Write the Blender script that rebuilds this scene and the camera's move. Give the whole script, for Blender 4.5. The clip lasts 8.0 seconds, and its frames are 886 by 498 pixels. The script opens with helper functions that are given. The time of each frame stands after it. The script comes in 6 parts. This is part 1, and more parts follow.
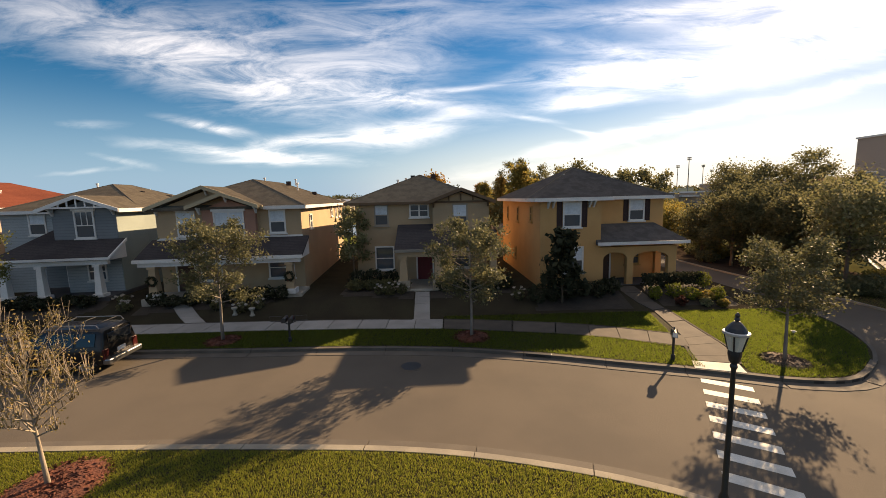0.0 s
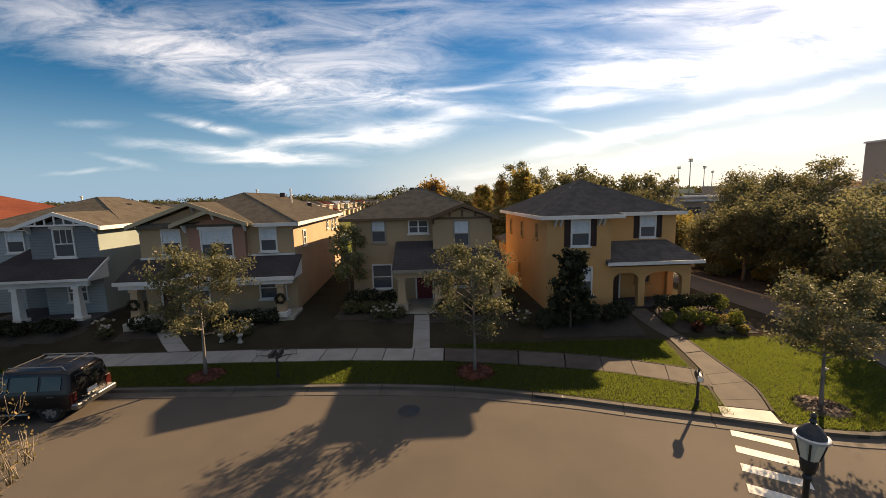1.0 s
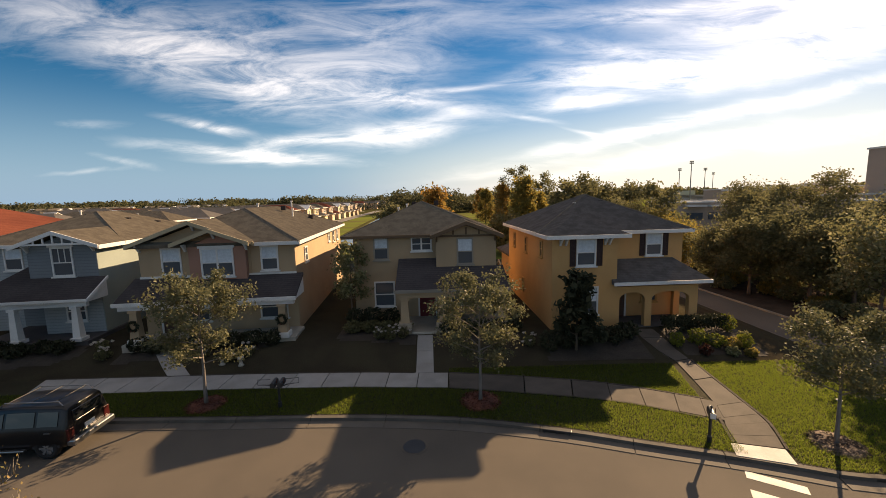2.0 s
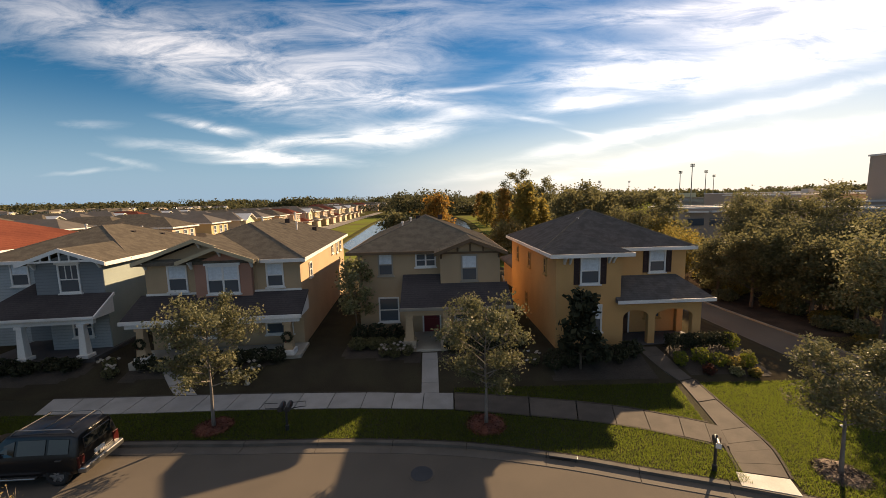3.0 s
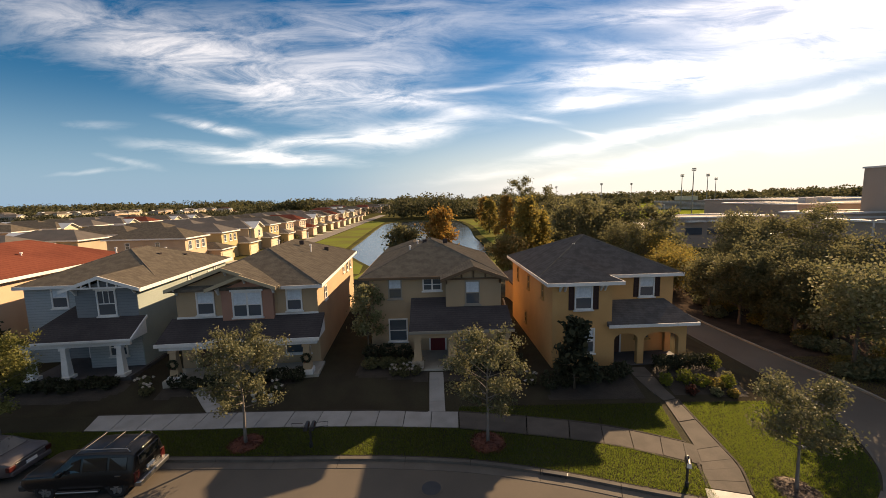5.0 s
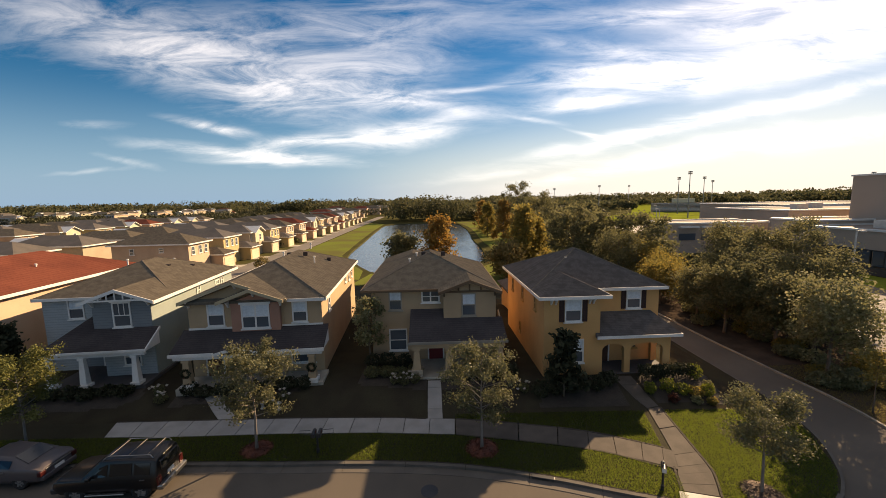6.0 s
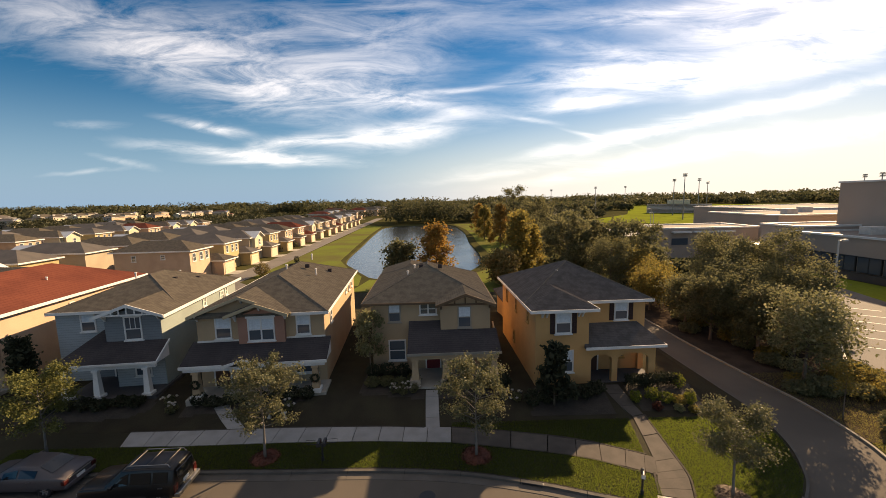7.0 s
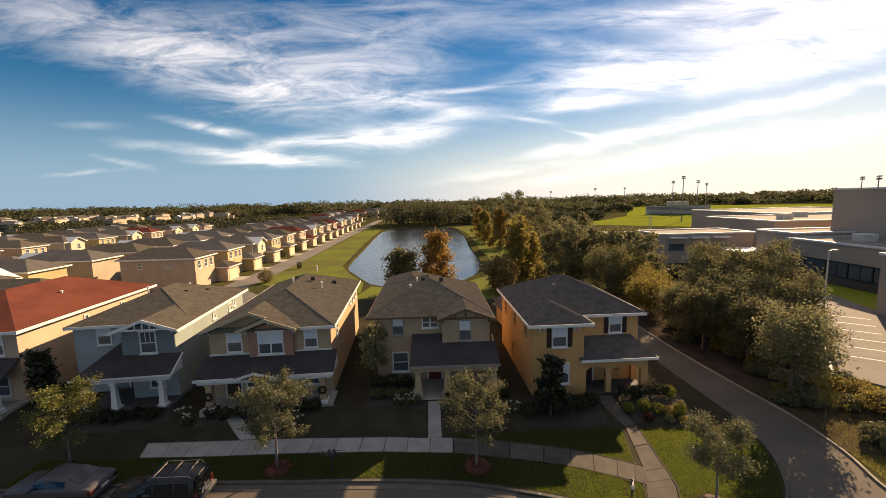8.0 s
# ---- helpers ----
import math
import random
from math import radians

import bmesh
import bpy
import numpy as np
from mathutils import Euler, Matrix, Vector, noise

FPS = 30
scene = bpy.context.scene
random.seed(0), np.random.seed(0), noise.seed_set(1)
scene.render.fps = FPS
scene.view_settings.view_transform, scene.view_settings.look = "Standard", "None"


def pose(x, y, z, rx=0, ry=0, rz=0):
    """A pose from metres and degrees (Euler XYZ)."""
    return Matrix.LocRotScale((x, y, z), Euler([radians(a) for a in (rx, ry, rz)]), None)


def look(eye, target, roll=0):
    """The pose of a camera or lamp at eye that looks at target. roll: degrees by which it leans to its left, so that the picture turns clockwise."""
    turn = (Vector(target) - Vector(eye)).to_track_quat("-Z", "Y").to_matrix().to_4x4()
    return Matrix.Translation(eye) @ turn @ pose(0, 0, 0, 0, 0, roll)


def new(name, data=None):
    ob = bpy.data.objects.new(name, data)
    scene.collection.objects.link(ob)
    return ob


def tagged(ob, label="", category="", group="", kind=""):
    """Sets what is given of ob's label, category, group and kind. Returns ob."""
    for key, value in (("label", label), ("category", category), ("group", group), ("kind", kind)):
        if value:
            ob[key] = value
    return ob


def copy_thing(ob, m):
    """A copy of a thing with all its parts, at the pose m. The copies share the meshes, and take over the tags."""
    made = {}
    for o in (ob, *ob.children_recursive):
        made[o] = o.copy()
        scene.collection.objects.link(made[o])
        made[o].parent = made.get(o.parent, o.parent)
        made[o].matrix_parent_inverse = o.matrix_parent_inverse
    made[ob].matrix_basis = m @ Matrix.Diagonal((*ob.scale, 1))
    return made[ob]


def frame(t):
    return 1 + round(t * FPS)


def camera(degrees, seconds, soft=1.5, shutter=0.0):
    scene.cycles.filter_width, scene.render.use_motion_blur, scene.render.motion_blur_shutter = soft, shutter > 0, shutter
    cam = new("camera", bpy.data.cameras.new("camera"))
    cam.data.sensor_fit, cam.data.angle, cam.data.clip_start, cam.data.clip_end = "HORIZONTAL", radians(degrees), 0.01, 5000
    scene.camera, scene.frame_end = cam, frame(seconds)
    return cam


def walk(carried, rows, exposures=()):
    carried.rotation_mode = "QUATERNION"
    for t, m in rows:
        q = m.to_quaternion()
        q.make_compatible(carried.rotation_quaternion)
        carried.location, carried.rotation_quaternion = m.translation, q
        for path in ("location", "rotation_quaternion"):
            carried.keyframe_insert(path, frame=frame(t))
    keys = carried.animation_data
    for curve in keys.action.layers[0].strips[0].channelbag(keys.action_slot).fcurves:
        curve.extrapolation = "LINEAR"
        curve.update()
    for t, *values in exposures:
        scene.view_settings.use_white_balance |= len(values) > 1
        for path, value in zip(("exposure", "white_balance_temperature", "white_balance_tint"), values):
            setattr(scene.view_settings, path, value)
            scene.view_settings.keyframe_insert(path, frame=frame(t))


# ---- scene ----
cam = camera(97.0, 8.0, soft=0.6)
PATH = [
    (0, (0.615, 0.039, 6.347), (0.616, 2.022, 6.089), -1.4),
    (0.5, (0.701, 0.856, 6.797), (0.703, 2.839, 6.538), -1.4),
    (1, (0.599, 1.519, 7.328), (0.601, 3.502, 7.069), -1.4),
    (1.5, (0.509, 1.95, 7.855), (0.511, 3.933, 7.596), -1.4),
    (3, (0.203, 1.979, 9.348), (0.203, 3.962, 9.093), -1.3),
    (3.5, (0.073, 1.721, 9.822), (0.074, 3.705, 9.567), -1.2),
    (4, (0.015, 1.372, 10.263), (0.008, 3.356, 10.007), -1.2),
    (4.5, (0.033, 0.843, 10.764), (0.02, 2.827, 10.509), -1.3),
    (6, (0.142, -1.066, 12.449), (0.136, 0.918, 12.196), -1.2),
    (6.5, (0.213, -1.669, 13.054), (0.215, 0.315, 12.802), -1.2),
    (7, (0.231, -2.261, 13.693), (0.237, -0.277, 13.44), -1.3),
    (7.5, (0.199, -2.796, 14.357), (0.207, -0.812, 14.104), -1.3),
    (8, (0.156, -3.345, 15.066), (0.162, -1.361, 14.814), -1.4),
]
walk(cam, [(t, look(eye, target, roll)) for t, eye, target, roll in PATH], [(0.0, 1.38, 8300, 18), (1.5, 1.27, 8300, 18), (8.0, 1.24, 8200, 18)])

# ---- light ----
SUN_AZ, SUN_EL = radians(42.6), radians(23.7)   # from +y towards +x
sun_dir = Vector((math.sin(SUN_AZ) * math.cos(SUN_EL), math.cos(SUN_AZ) * math.cos(SUN_EL), math.sin(SUN_EL)))
sun = new("sun", bpy.data.lights.new("sun", "SUN"))
sun.data.energy, sun.data.angle, sun.data.color = 4.6, radians(0.6), (1.0, 0.81, 0.56)
sun.matrix_world = look(sun_dir * 100, (0, 0, 0))


def node(nt, kind, **values):
    n = nt.nodes.new(kind)
    for k, v in values.items():
        n.inputs[k.replace("_", " ")].default_value = v
    return n


def math_node(nt, op, a, b=None, clamp=False):
    n = nt.nodes.new("ShaderNodeMath")
    n.operation, n.use_clamp = op, clamp
    for i, v in enumerate((a, b)):
        if v is None:
            continue
        if isinstance(v, (int, float)):
            n.inputs[i].default_value = v
        else:
            nt.links.new(v, n.inputs[i])
    return n.outputs[0]


def map_range(nt, v, a, b, c=0.0, d=1.0, smooth=True):
    n = nt.nodes.new("ShaderNodeMapRange")
    n.interpolation_type = "SMOOTHSTEP" if smooth else "LINEAR"
    for i, x in enumerate((a, b, c, d)):
        n.inputs[i + 1].default_value = x
    nt.links.new(v, n.inputs[0])
    return n.outputs[0]


def mix_color(nt, fac, a, b, blend="MIX"):
    n = nt.nodes.new("ShaderNodeMix")
    n.data_type, n.blend_type = "RGBA", blend
    for i, v in ((0, fac), (6, a), (7, b)):
        if isinstance(v, (int, float)):
            n.inputs[i].default_value = v
        elif isinstance(v, tuple):
            n.inputs[i].default_value = (*v, 1)
        else:
            nt.links.new(v, n.inputs[i])
    return n.outputs[2]


def build_world():
    """Clear evening sky with thin streaks of cirrus, and a cloud sheet added overhead for fill."""
    world = bpy.data.worlds.new("sky")
    world.use_nodes = True
    scene.world = world
    nt = world.node_tree
    nt.nodes.clear()
    sky = nt.nodes.new("ShaderNodeTexSky")
    sky.sky_type, sky.sun_disc = "NISHITA", False
    sky.sun_elevation, sky.sun_rotation = SUN_EL, SUN_AZ
    sky.air_density, sky.dust_density, sky.ozone_density = 1.0, 0.24, 4.0
    hs = node(nt, "ShaderNodeHueSaturation", Saturation=1.42, Value=SKY)
    nt.links.new(sky.outputs[0], hs.inputs["Color"])
    # direction on a plane ahead: u to the right, v up
    tc = nt.nodes.new("ShaderNodeTexCoord")
    sep = nt.nodes.new("ShaderNodeSeparateXYZ")
    nt.links.new(tc.outputs["Generated"], sep.inputs[0])
    ahead = math_node(nt, "MAXIMUM", math_node(nt, "ABSOLUTE", sep.outputs[1]), 0.12)
    u, v = math_node(nt, "DIVIDE", sep.outputs[0], ahead), math_node(nt, "DIVIDE", sep.outputs[2], ahead)
    comb = nt.nodes.new("ShaderNodeCombineXYZ")
    nt.links.new(u, comb.inputs[0]), nt.links.new(v, comb.inputs[1])

    def fibres(scale, turn, stretch, detail, distortion):
        mp = nt.nodes.new("ShaderNodeMapping")
        mp.inputs["Rotation"].default_value = (0, 0, radians(turn))
        mp.inputs["Scale"].default_value = (scale, scale * stretch, 1)
        nt.links.new(comb.outputs[0], mp.inputs[0])
        n = node(nt, "ShaderNodeTexNoise", Detail=detail, Distortion=distortion, Roughness=0.68, Scale=1.0)
        nt.links.new(mp.outputs[0], n.inputs[0])
        return n.outputs[0]
    # fibres fall to the right on the one side and rise on the other
    side = map_range(nt, u, -0.15, 0.3)
    swap = nt.nodes.new("ShaderNodeMix")
    nt.links.new(side, swap.inputs[0]), nt.links.new(fibres(4.4, 14, 4.5, 10.0, 0.6), swap.inputs[2]), nt.links.new(fibres(3.6, -9, 6.0, 10.0, 0.5), swap.inputs[3])
    fine = swap.outputs[0]
    broad = fibres(1.5, 10, 2.2, 4.0, 0.8)
    warp = math_node(nt, "MULTIPLY", math_node(nt, "SUBTRACT", fibres(2.2, 0, 1.5, 3.0, 0.3), 0.5), 0.07)
    u2, v2 = math_node(nt, "ADD", u, warp), math_node(nt, "SUBTRACT", v, warp)
    total = None
    for u0, v0, a, b, turn, power in CIRRUS_AND_GLARE:
        c, s = math.cos(radians(turn)), math.sin(radians(turn))
        du, dv = math_node(nt, "SUBTRACT", u2, u0), math_node(nt, "SUBTRACT", v2, v0)
        p = math_node(nt, "ADD", math_node(nt, "MULTIPLY", du, c / a), math_node(nt, "MULTIPLY", dv, s / a))
        q = math_node(nt, "ADD", math_node(nt, "MULTIPLY", du, -s / b), math_node(nt, "MULTIPLY", dv, c / b))
        r = math_node(nt, "ADD", math_node(nt, "MULTIPLY", p, p), math_node(nt, "MULTIPLY", q, q))
        g = math_node(nt, "MULTIPLY", math_node(nt, "POWER", 2.718, math_node(nt, "MULTIPLY", r, -1.0)), power)
        total = g if total is None else math_node(nt, "ADD", total, g)
    veil = map_range(nt, broad, 0.48, 0.80, 0.0, 0.08)
    # unseen cloud sheet high up, added to brighten and whiten the fill light
    overhead_fill = map_range(nt, sep.outputs[2], 0.46, 0.8, 0.0, 0.8)
    cover = math_node(nt, "ADD", math_node(nt, "ADD", total, veil), overhead_fill)
    grain = map_range(nt, fine, 0.28, 0.72, 0.12, 1.45)
    alpha = math_node(nt, "MULTIPLY", map_range(nt, math_node(nt, "MULTIPLY", cover, grain), 0.05, 1.15, 0.0, 0.95, False), map_range(nt, sep.outputs[2], 0.0, 0.10, 0.25, 1.0))
    haze = map_range(nt, sep.outputs[2], -0.02, 0.26, 0.9, 0.0)
    towards = math_node(nt, "ADD", math_node(nt, "MULTIPLY", sep.outputs[0], math.sin(SUN_AZ)), math_node(nt, "MULTIPLY", sep.outputs[1], math.cos(SUN_AZ)))
    base = mix_color(nt, haze, hs.outputs[0], mix_color(nt, map_range(nt, towards, 0.45, 1.0), HAZE, HAZE_SUN))
    lit = mix_color(nt, 1.0, mix_color(nt, 1.0, base, (0.62, 0.62, 0.62), "MULTIPLY"), CLOUD, "ADD")
    c = mix_color(nt, alpha, base, lit)
    bg = node(nt, "ShaderNodeBackground", Strength=1.0)
    out = nt.nodes.new("ShaderNodeOutputWorld")
    nt.links.new(c, bg.inputs[0])
    nt.links.new(bg.outputs[0], out.inputs[0])


SKY = 0.0405
CLOUD = (0.37, 0.385, 0.40)
HAZE = (0.104, 0.206, 0.335)
HAZE_SUN = (0.39, 0.43, 0.465)
# streaks of cirrus, the last two painting the sun's glare: right, up, half length, half width, slope in degrees,
# density
CIRRUS_AND_GLARE = [(-0.75, 0.423, 0.48, 0.079, -11, 0.34), (-0.97, 0.46, 0.23, 0.043, -8, 0.12), (-0.14, 0.422, 0.58, 0.069, 3, 0.45), (-0.5, 0.295, 0.27, 0.061, -18, 0.85), (-0.2, 0.307, 0.22, 0.055, 5, 0.65), (-0.05, 0.235, 0.17, 0.024, -8, 1.15), (-0.09, 0.165, 0.15, 0.027, 8, 1.25), (-0.32, 0.146, 0.12, 0.014, 4, 1.15), (-0.48, 0.119, 0.23, 0.013, -6, 0.95), (-0.56, 0.183, 0.09, 0.01, -12, 1), (-0.42, 0.096, 0.15, 0.01, -3, 0.85), (-0.78, 0.103, 0.07, 0.009, -12, 0.38), (-0.88, 0.078, 0.1, 0.006, 4, 0.35), (-0.86, 0.196, 0.09, 0.01, -5, 0.2), (0.48, 0.292, 0.22, 0.035, 3, 1.9), (0.8, 0.307, 0.27, 0.037, 8, 1.7), (0.36, 0.224, 0.12, 0.016, 0, 1.6), (0.68, 0.187, 0.43, 0.016, 10.5, 1.6), (0.64, 0.102, 0.49, 0.019, 8.5, 1.3), (0.4, 0.352, 0.17, 0.017, -5, 0.6), (0.55, 0.438, 0.19, 0.019, 5, 1), (0.06, 0.264, 0.13, 0.007, 5, 0.7), (0.23, 0.191, 0.07, 0.006, -8, 0.5), (0.41, 0.142, 0.08, 0.004, -14, 0.9), (0.16, 0.069, 0.19, 0.009, 7, 0.7), (0.89, 0.135, 0.26, 0.032, 6, 0.9), (1.02, 0.435, 0.32, 0.075, 4, 1.6), (0.78, 0.4, 0.22, 0.03, 6, 0.7)]
build_world()


# ---- materials ----
def material(name, color, rough=0.8, second=None, scale=6.0, fine=60.0, bump=0.2, metal=0.0, spec=0.3, vary=0.0, stretch=None, dist=0.02, bands=0.0, grit=0.0):
    """Two scales of colour variation and a fine relief; vary: brightness by object."""
    m = bpy.data.materials.new(name)
    m.use_nodes = True
    nt = m.node_tree
    b = nt.nodes["Principled BSDF"]
    b.inputs["Roughness"].default_value, b.inputs["Metallic"].default_value = rough, metal
    b.inputs["Specular IOR Level"].default_value = spec
    b.inputs["Diffuse Roughness"].default_value = grit
    tc = nt.nodes.new("ShaderNodeTexCoord")
    co = tc.outputs["Object"]
    if stretch:
        mp = nt.nodes.new("ShaderNodeMapping")
        mp.inputs["Scale"].default_value = stretch
        nt.links.new(co, mp.inputs[0])
        co = mp.outputs[0]
    n1 = node(nt, "ShaderNodeTexNoise", Scale=1.0 / scale, Detail=4.0)
    n2 = node(nt, "ShaderNodeTexNoise", Scale=fine, Detail=3.0)
    nt.links.new(co, n1.inputs[0]), nt.links.new(co, n2.inputs[0])
    second = second or tuple(c * 0.72 for c in color)
    c = mix_color(nt, map_range(nt, n1.outputs[0], 0.35, 0.68), color, second)
    c = mix_color(nt, map_range(nt, n2.outputs[0], 0.3, 0.7, 0.0, 0.35), c, tuple(x * 0.55 for x in color))
    height = n2.outputs[0]
    if bands:       # courses of shingle or lapped boards, one above the other
        sp = nt.nodes.new("ShaderNodeSeparateXYZ")
        nt.links.new(tc.outputs["Object"], sp.inputs[0])
        wob = math_node(nt, "MULTIPLY", n2.outputs[0], bands * 0.35)
        step = math_node(nt, "FRACT", math_node(nt, "DIVIDE", math_node(nt, "ADD", sp.outputs[2], wob), bands))
        c = mix_color(nt, map_range(nt, step, 0.72, 1.0, 0.0, 0.45), c, tuple(x * 0.35 for x in color))
        height = math_node(nt, "ADD", math_node(nt, "MULTIPLY", step, -0.35), n2.outputs[0])
    if vary:
        oi = nt.nodes.new("ShaderNodeObjectInfo")
        hs = nt.nodes.new("ShaderNodeHueSaturation")
        nt.links.new(map_range(nt, oi.outputs["Random"], 0, 1, 1 - vary, 1 + vary, False), hs.inputs["Value"])
        nt.links.new(c, hs.inputs["Color"])
        c = hs.outputs[0]
    nt.links.new(c, b.inputs["Base Color"])
    if bump:
        bp = node(nt, "ShaderNodeBump", Strength=bump, Distance=dist)
        nt.links.new(height, bp.inputs["Height"])
        nt.links.new(bp.outputs[0], b.inputs["Normal"])
    return m


def leaf_material(name, colors, translucent=0.35, rough=0.55, gloss=0.12):
    m = bpy.data.materials.new(name)
    m.use_nodes = True
    nt = m.node_tree
    b = nt.nodes["Principled BSDF"]
    b.inputs["Roughness"].default_value = rough if gloss > 0.2 else max(rough, 0.7)
    b.inputs["Specular IOR Level"].default_value = gloss
    geo = nt.nodes.new("ShaderNodeNewGeometry")
    ramp = nt.nodes.new("ShaderNodeValToRGB")
    ramp.color_ramp.interpolation = "LINEAR"
    els = ramp.color_ramp.elements
    while len(els) < len(colors):
        els.new(0.5)
    for i, c in enumerate(colors):
        els[i].position, els[i].color = i / (len(colors) - 1), (*c, 1)
    nt.links.new(geo.outputs["Random Per Island"], ramp.inputs[0])
    nt.links.new(ramp.outputs[0], b.inputs["Base Color"])
    tr = nt.nodes.new("ShaderNodeBsdfTranslucent")
    nt.links.new(ramp.outputs[0], tr.inputs[0])
    mx = nt.nodes.new("ShaderNodeMixShader")
    mx.inputs[0].default_value = translucent
    nt.links.new(b.outputs[0], mx.inputs[1]), nt.links.new(tr.outputs[0], mx.inputs[2])
    nt.links.new(mx.outputs[0], nt.nodes["Material Output"].inputs[0])
    return m


def glass_material(name, tint=(0.02, 0.03, 0.04), rough=0.06):
    m = bpy.data.materials.new(name)
    m.use_nodes = True
    b = m.node_tree.nodes["Principled BSDF"]
    b.inputs["Base Color"].default_value = (*tint, 1)
    b.inputs["Roughness"].default_value = rough
    b.inputs["Specular IOR Level"].default_value = 0.6
    return m


# lawn base colours kept dark and dull to carry the houses' shade
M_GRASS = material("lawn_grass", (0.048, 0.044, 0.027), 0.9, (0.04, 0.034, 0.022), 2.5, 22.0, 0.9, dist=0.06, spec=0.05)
M_YARD_SHADED = material("shaded_yard_lawn", (0.052, 0.046, 0.03), 0.95, (0.04, 0.033, 0.024), 1.8, 20.0, 0.9, dist=0.05, spec=0.0)
M_FARGRASS = material("meadow_grass", (0.14, 0.165, 0.038), 0.95, (0.115, 0.10, 0.045), 14.0, 3.0, 0.5, spec=0.0)
M_FIELD = material("sports_grass", (0.19, 0.225, 0.03), 0.95, (0.155, 0.17, 0.03), 20.0, 2.0, 0.3, spec=0.0)
M_EARTH = material("scrub_earth", (0.075, 0.07, 0.03), 0.95, (0.05, 0.05, 0.022), 12.0, 1.5, 0.6, spec=0.0)
M_ASPHALT = material("asphalt", (0.122, 0.102, 0.082), 0.9, (0.10, 0.085, 0.07), 3.0, 70.0, 0.35, spec=0.15)
M_LANE = material("lane_asphalt", (0.165, 0.145, 0.125), 0.9, (0.13, 0.115, 0.10), 4.0, 50.0, 0.35)
M_CONCRETE = material("concrete", (0.40, 0.37, 0.31), 0.85, (0.30, 0.275, 0.23), 1.2, 45.0, 0.2)
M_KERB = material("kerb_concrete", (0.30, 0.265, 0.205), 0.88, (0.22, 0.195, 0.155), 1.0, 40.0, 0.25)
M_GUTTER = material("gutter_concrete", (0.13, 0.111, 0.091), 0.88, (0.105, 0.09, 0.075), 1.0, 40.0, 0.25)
# darker copy of M_KERB, the far kerb's shade put into its colour
M_KERB_SHADED = material("shaded_kerb", (0.12, 0.105, 0.088), 0.9, (0.085, 0.074, 0.062), 0.8, 30.0, 0.35)
M_PAINT = material("road_paint", (0.72, 0.68, 0.60), 0.7, (0.55, 0.52, 0.45), 0.5, 35.0, 0.2)
M_WHITE = material("white_trim", (0.74, 0.72, 0.68), 0.6, (0.62, 0.6, 0.56), 1.5, 30.0, 0.05)
M_SHINGLE = material("brown_shingle", (0.185, 0.155, 0.118), 0.95, (0.135, 0.113, 0.088), 0.5, 9.0, 0.6, dist=0.02, bands=0.062, spec=0.0, grit=1.0)
M_SHINGLE_DARK = material("dark_shingle", (0.085, 0.072, 0.07), 0.92, (0.066, 0.056, 0.055), 1.5, 9.0, 0.5, dist=0.02, bands=0.08, spec=0.0, grit=1.0)
M_CAP = material("cap_shingle", (0.19, 0.16, 0.128), 0.95, (0.14, 0.118, 0.096), 0.4, 9.0, 0.4, spec=0.0, grit=1.0)
# floor tone darkened to hold down the light on the porches
M_PORCH = material("dim_porch_floor", (0.09, 0.085, 0.085), 0.8, (0.07, 0.066, 0.066), 1.0, 30.0, 0.2)
M_SHINGLE_RED = material("red_tile", (0.25, 0.08, 0.052), 0.9, (0.19, 0.062, 0.043), 2.0, 8.0, 0.5, dist=0.02, bands=0.12, spec=0.0, grit=1.0)
M_GLASS = glass_material("window_glass", (0.075, 0.09, 0.105))
M_BLIND = material("window_blind", (0.62, 0.67, 0.70), 0.7, (0.54, 0.59, 0.62), 0.6, 8.0, 0.1)
M_BARK = material("bark", (0.17, 0.13, 0.095), 0.95, (0.10, 0.075, 0.055), 0.4, 18.0, 0.8, stretch=(3, 3, 0.6))
M_MULCH = material("red_mulch", (0.15, 0.05, 0.03), 0.95, (0.09, 0.035, 0.025), 0.3, 16.0, 1.0, dist=0.05)
M_BED = material("bed_soil", (0.05, 0.041, 0.032), 0.95, (0.038, 0.03, 0.024), 0.5, 14.0, 1.0, dist=0.05)
M_BLACK = material("black_metal", (0.02, 0.02, 0.022), 0.45, (0.03, 0.03, 0.03), 0.5, 40.0, 0.05, spec=0.5)
M_TAN = material("tan_stucco", (0.45, 0.315, 0.19), 0.85, (0.40, 0.28, 0.17), 1.5, 40.0, 0.15)
M_ORANGE = material("orange_stucco", (0.60, 0.335, 0.135), 0.85, (0.54, 0.30, 0.12), 1.5, 40.0, 0.15)
M_BLUE = material("blue_siding", (0.195, 0.215, 0.225), 0.75, (0.17, 0.19, 0.20), 1.5, 30.0, 0.25, bands=0.18)
M_PALEBLUE = material("pale_blue_siding", (0.35, 0.385, 0.39), 0.75, (0.31, 0.345, 0.35), 1.5, 30.0, 0.25, bands=0.18)
M_PINK = material("rose_stucco", (0.42, 0.215, 0.15), 0.85, (0.37, 0.19, 0.13), 1.5, 40.0, 0.15)
M_MINT = material("mint_siding", (0.27, 0.315, 0.29), 0.8, (0.24, 0.28, 0.26), 1.5, 30.0, 0.1)
M_CREAM = material("cream_siding", (0.55, 0.50, 0.36), 0.8, (0.5, 0.45, 0.32), 1.5, 30.0, 0.1)
M_PEACH = material("peach_stucco", (0.54, 0.385, 0.265), 0.85, (0.48, 0.34, 0.235), 1.5, 30.0, 0.1)
M_SCHOOL = material("school_render", (0.43, 0.335, 0.265), 0.85, (0.39, 0.305, 0.24), 6.0, 10.0, 0.1)
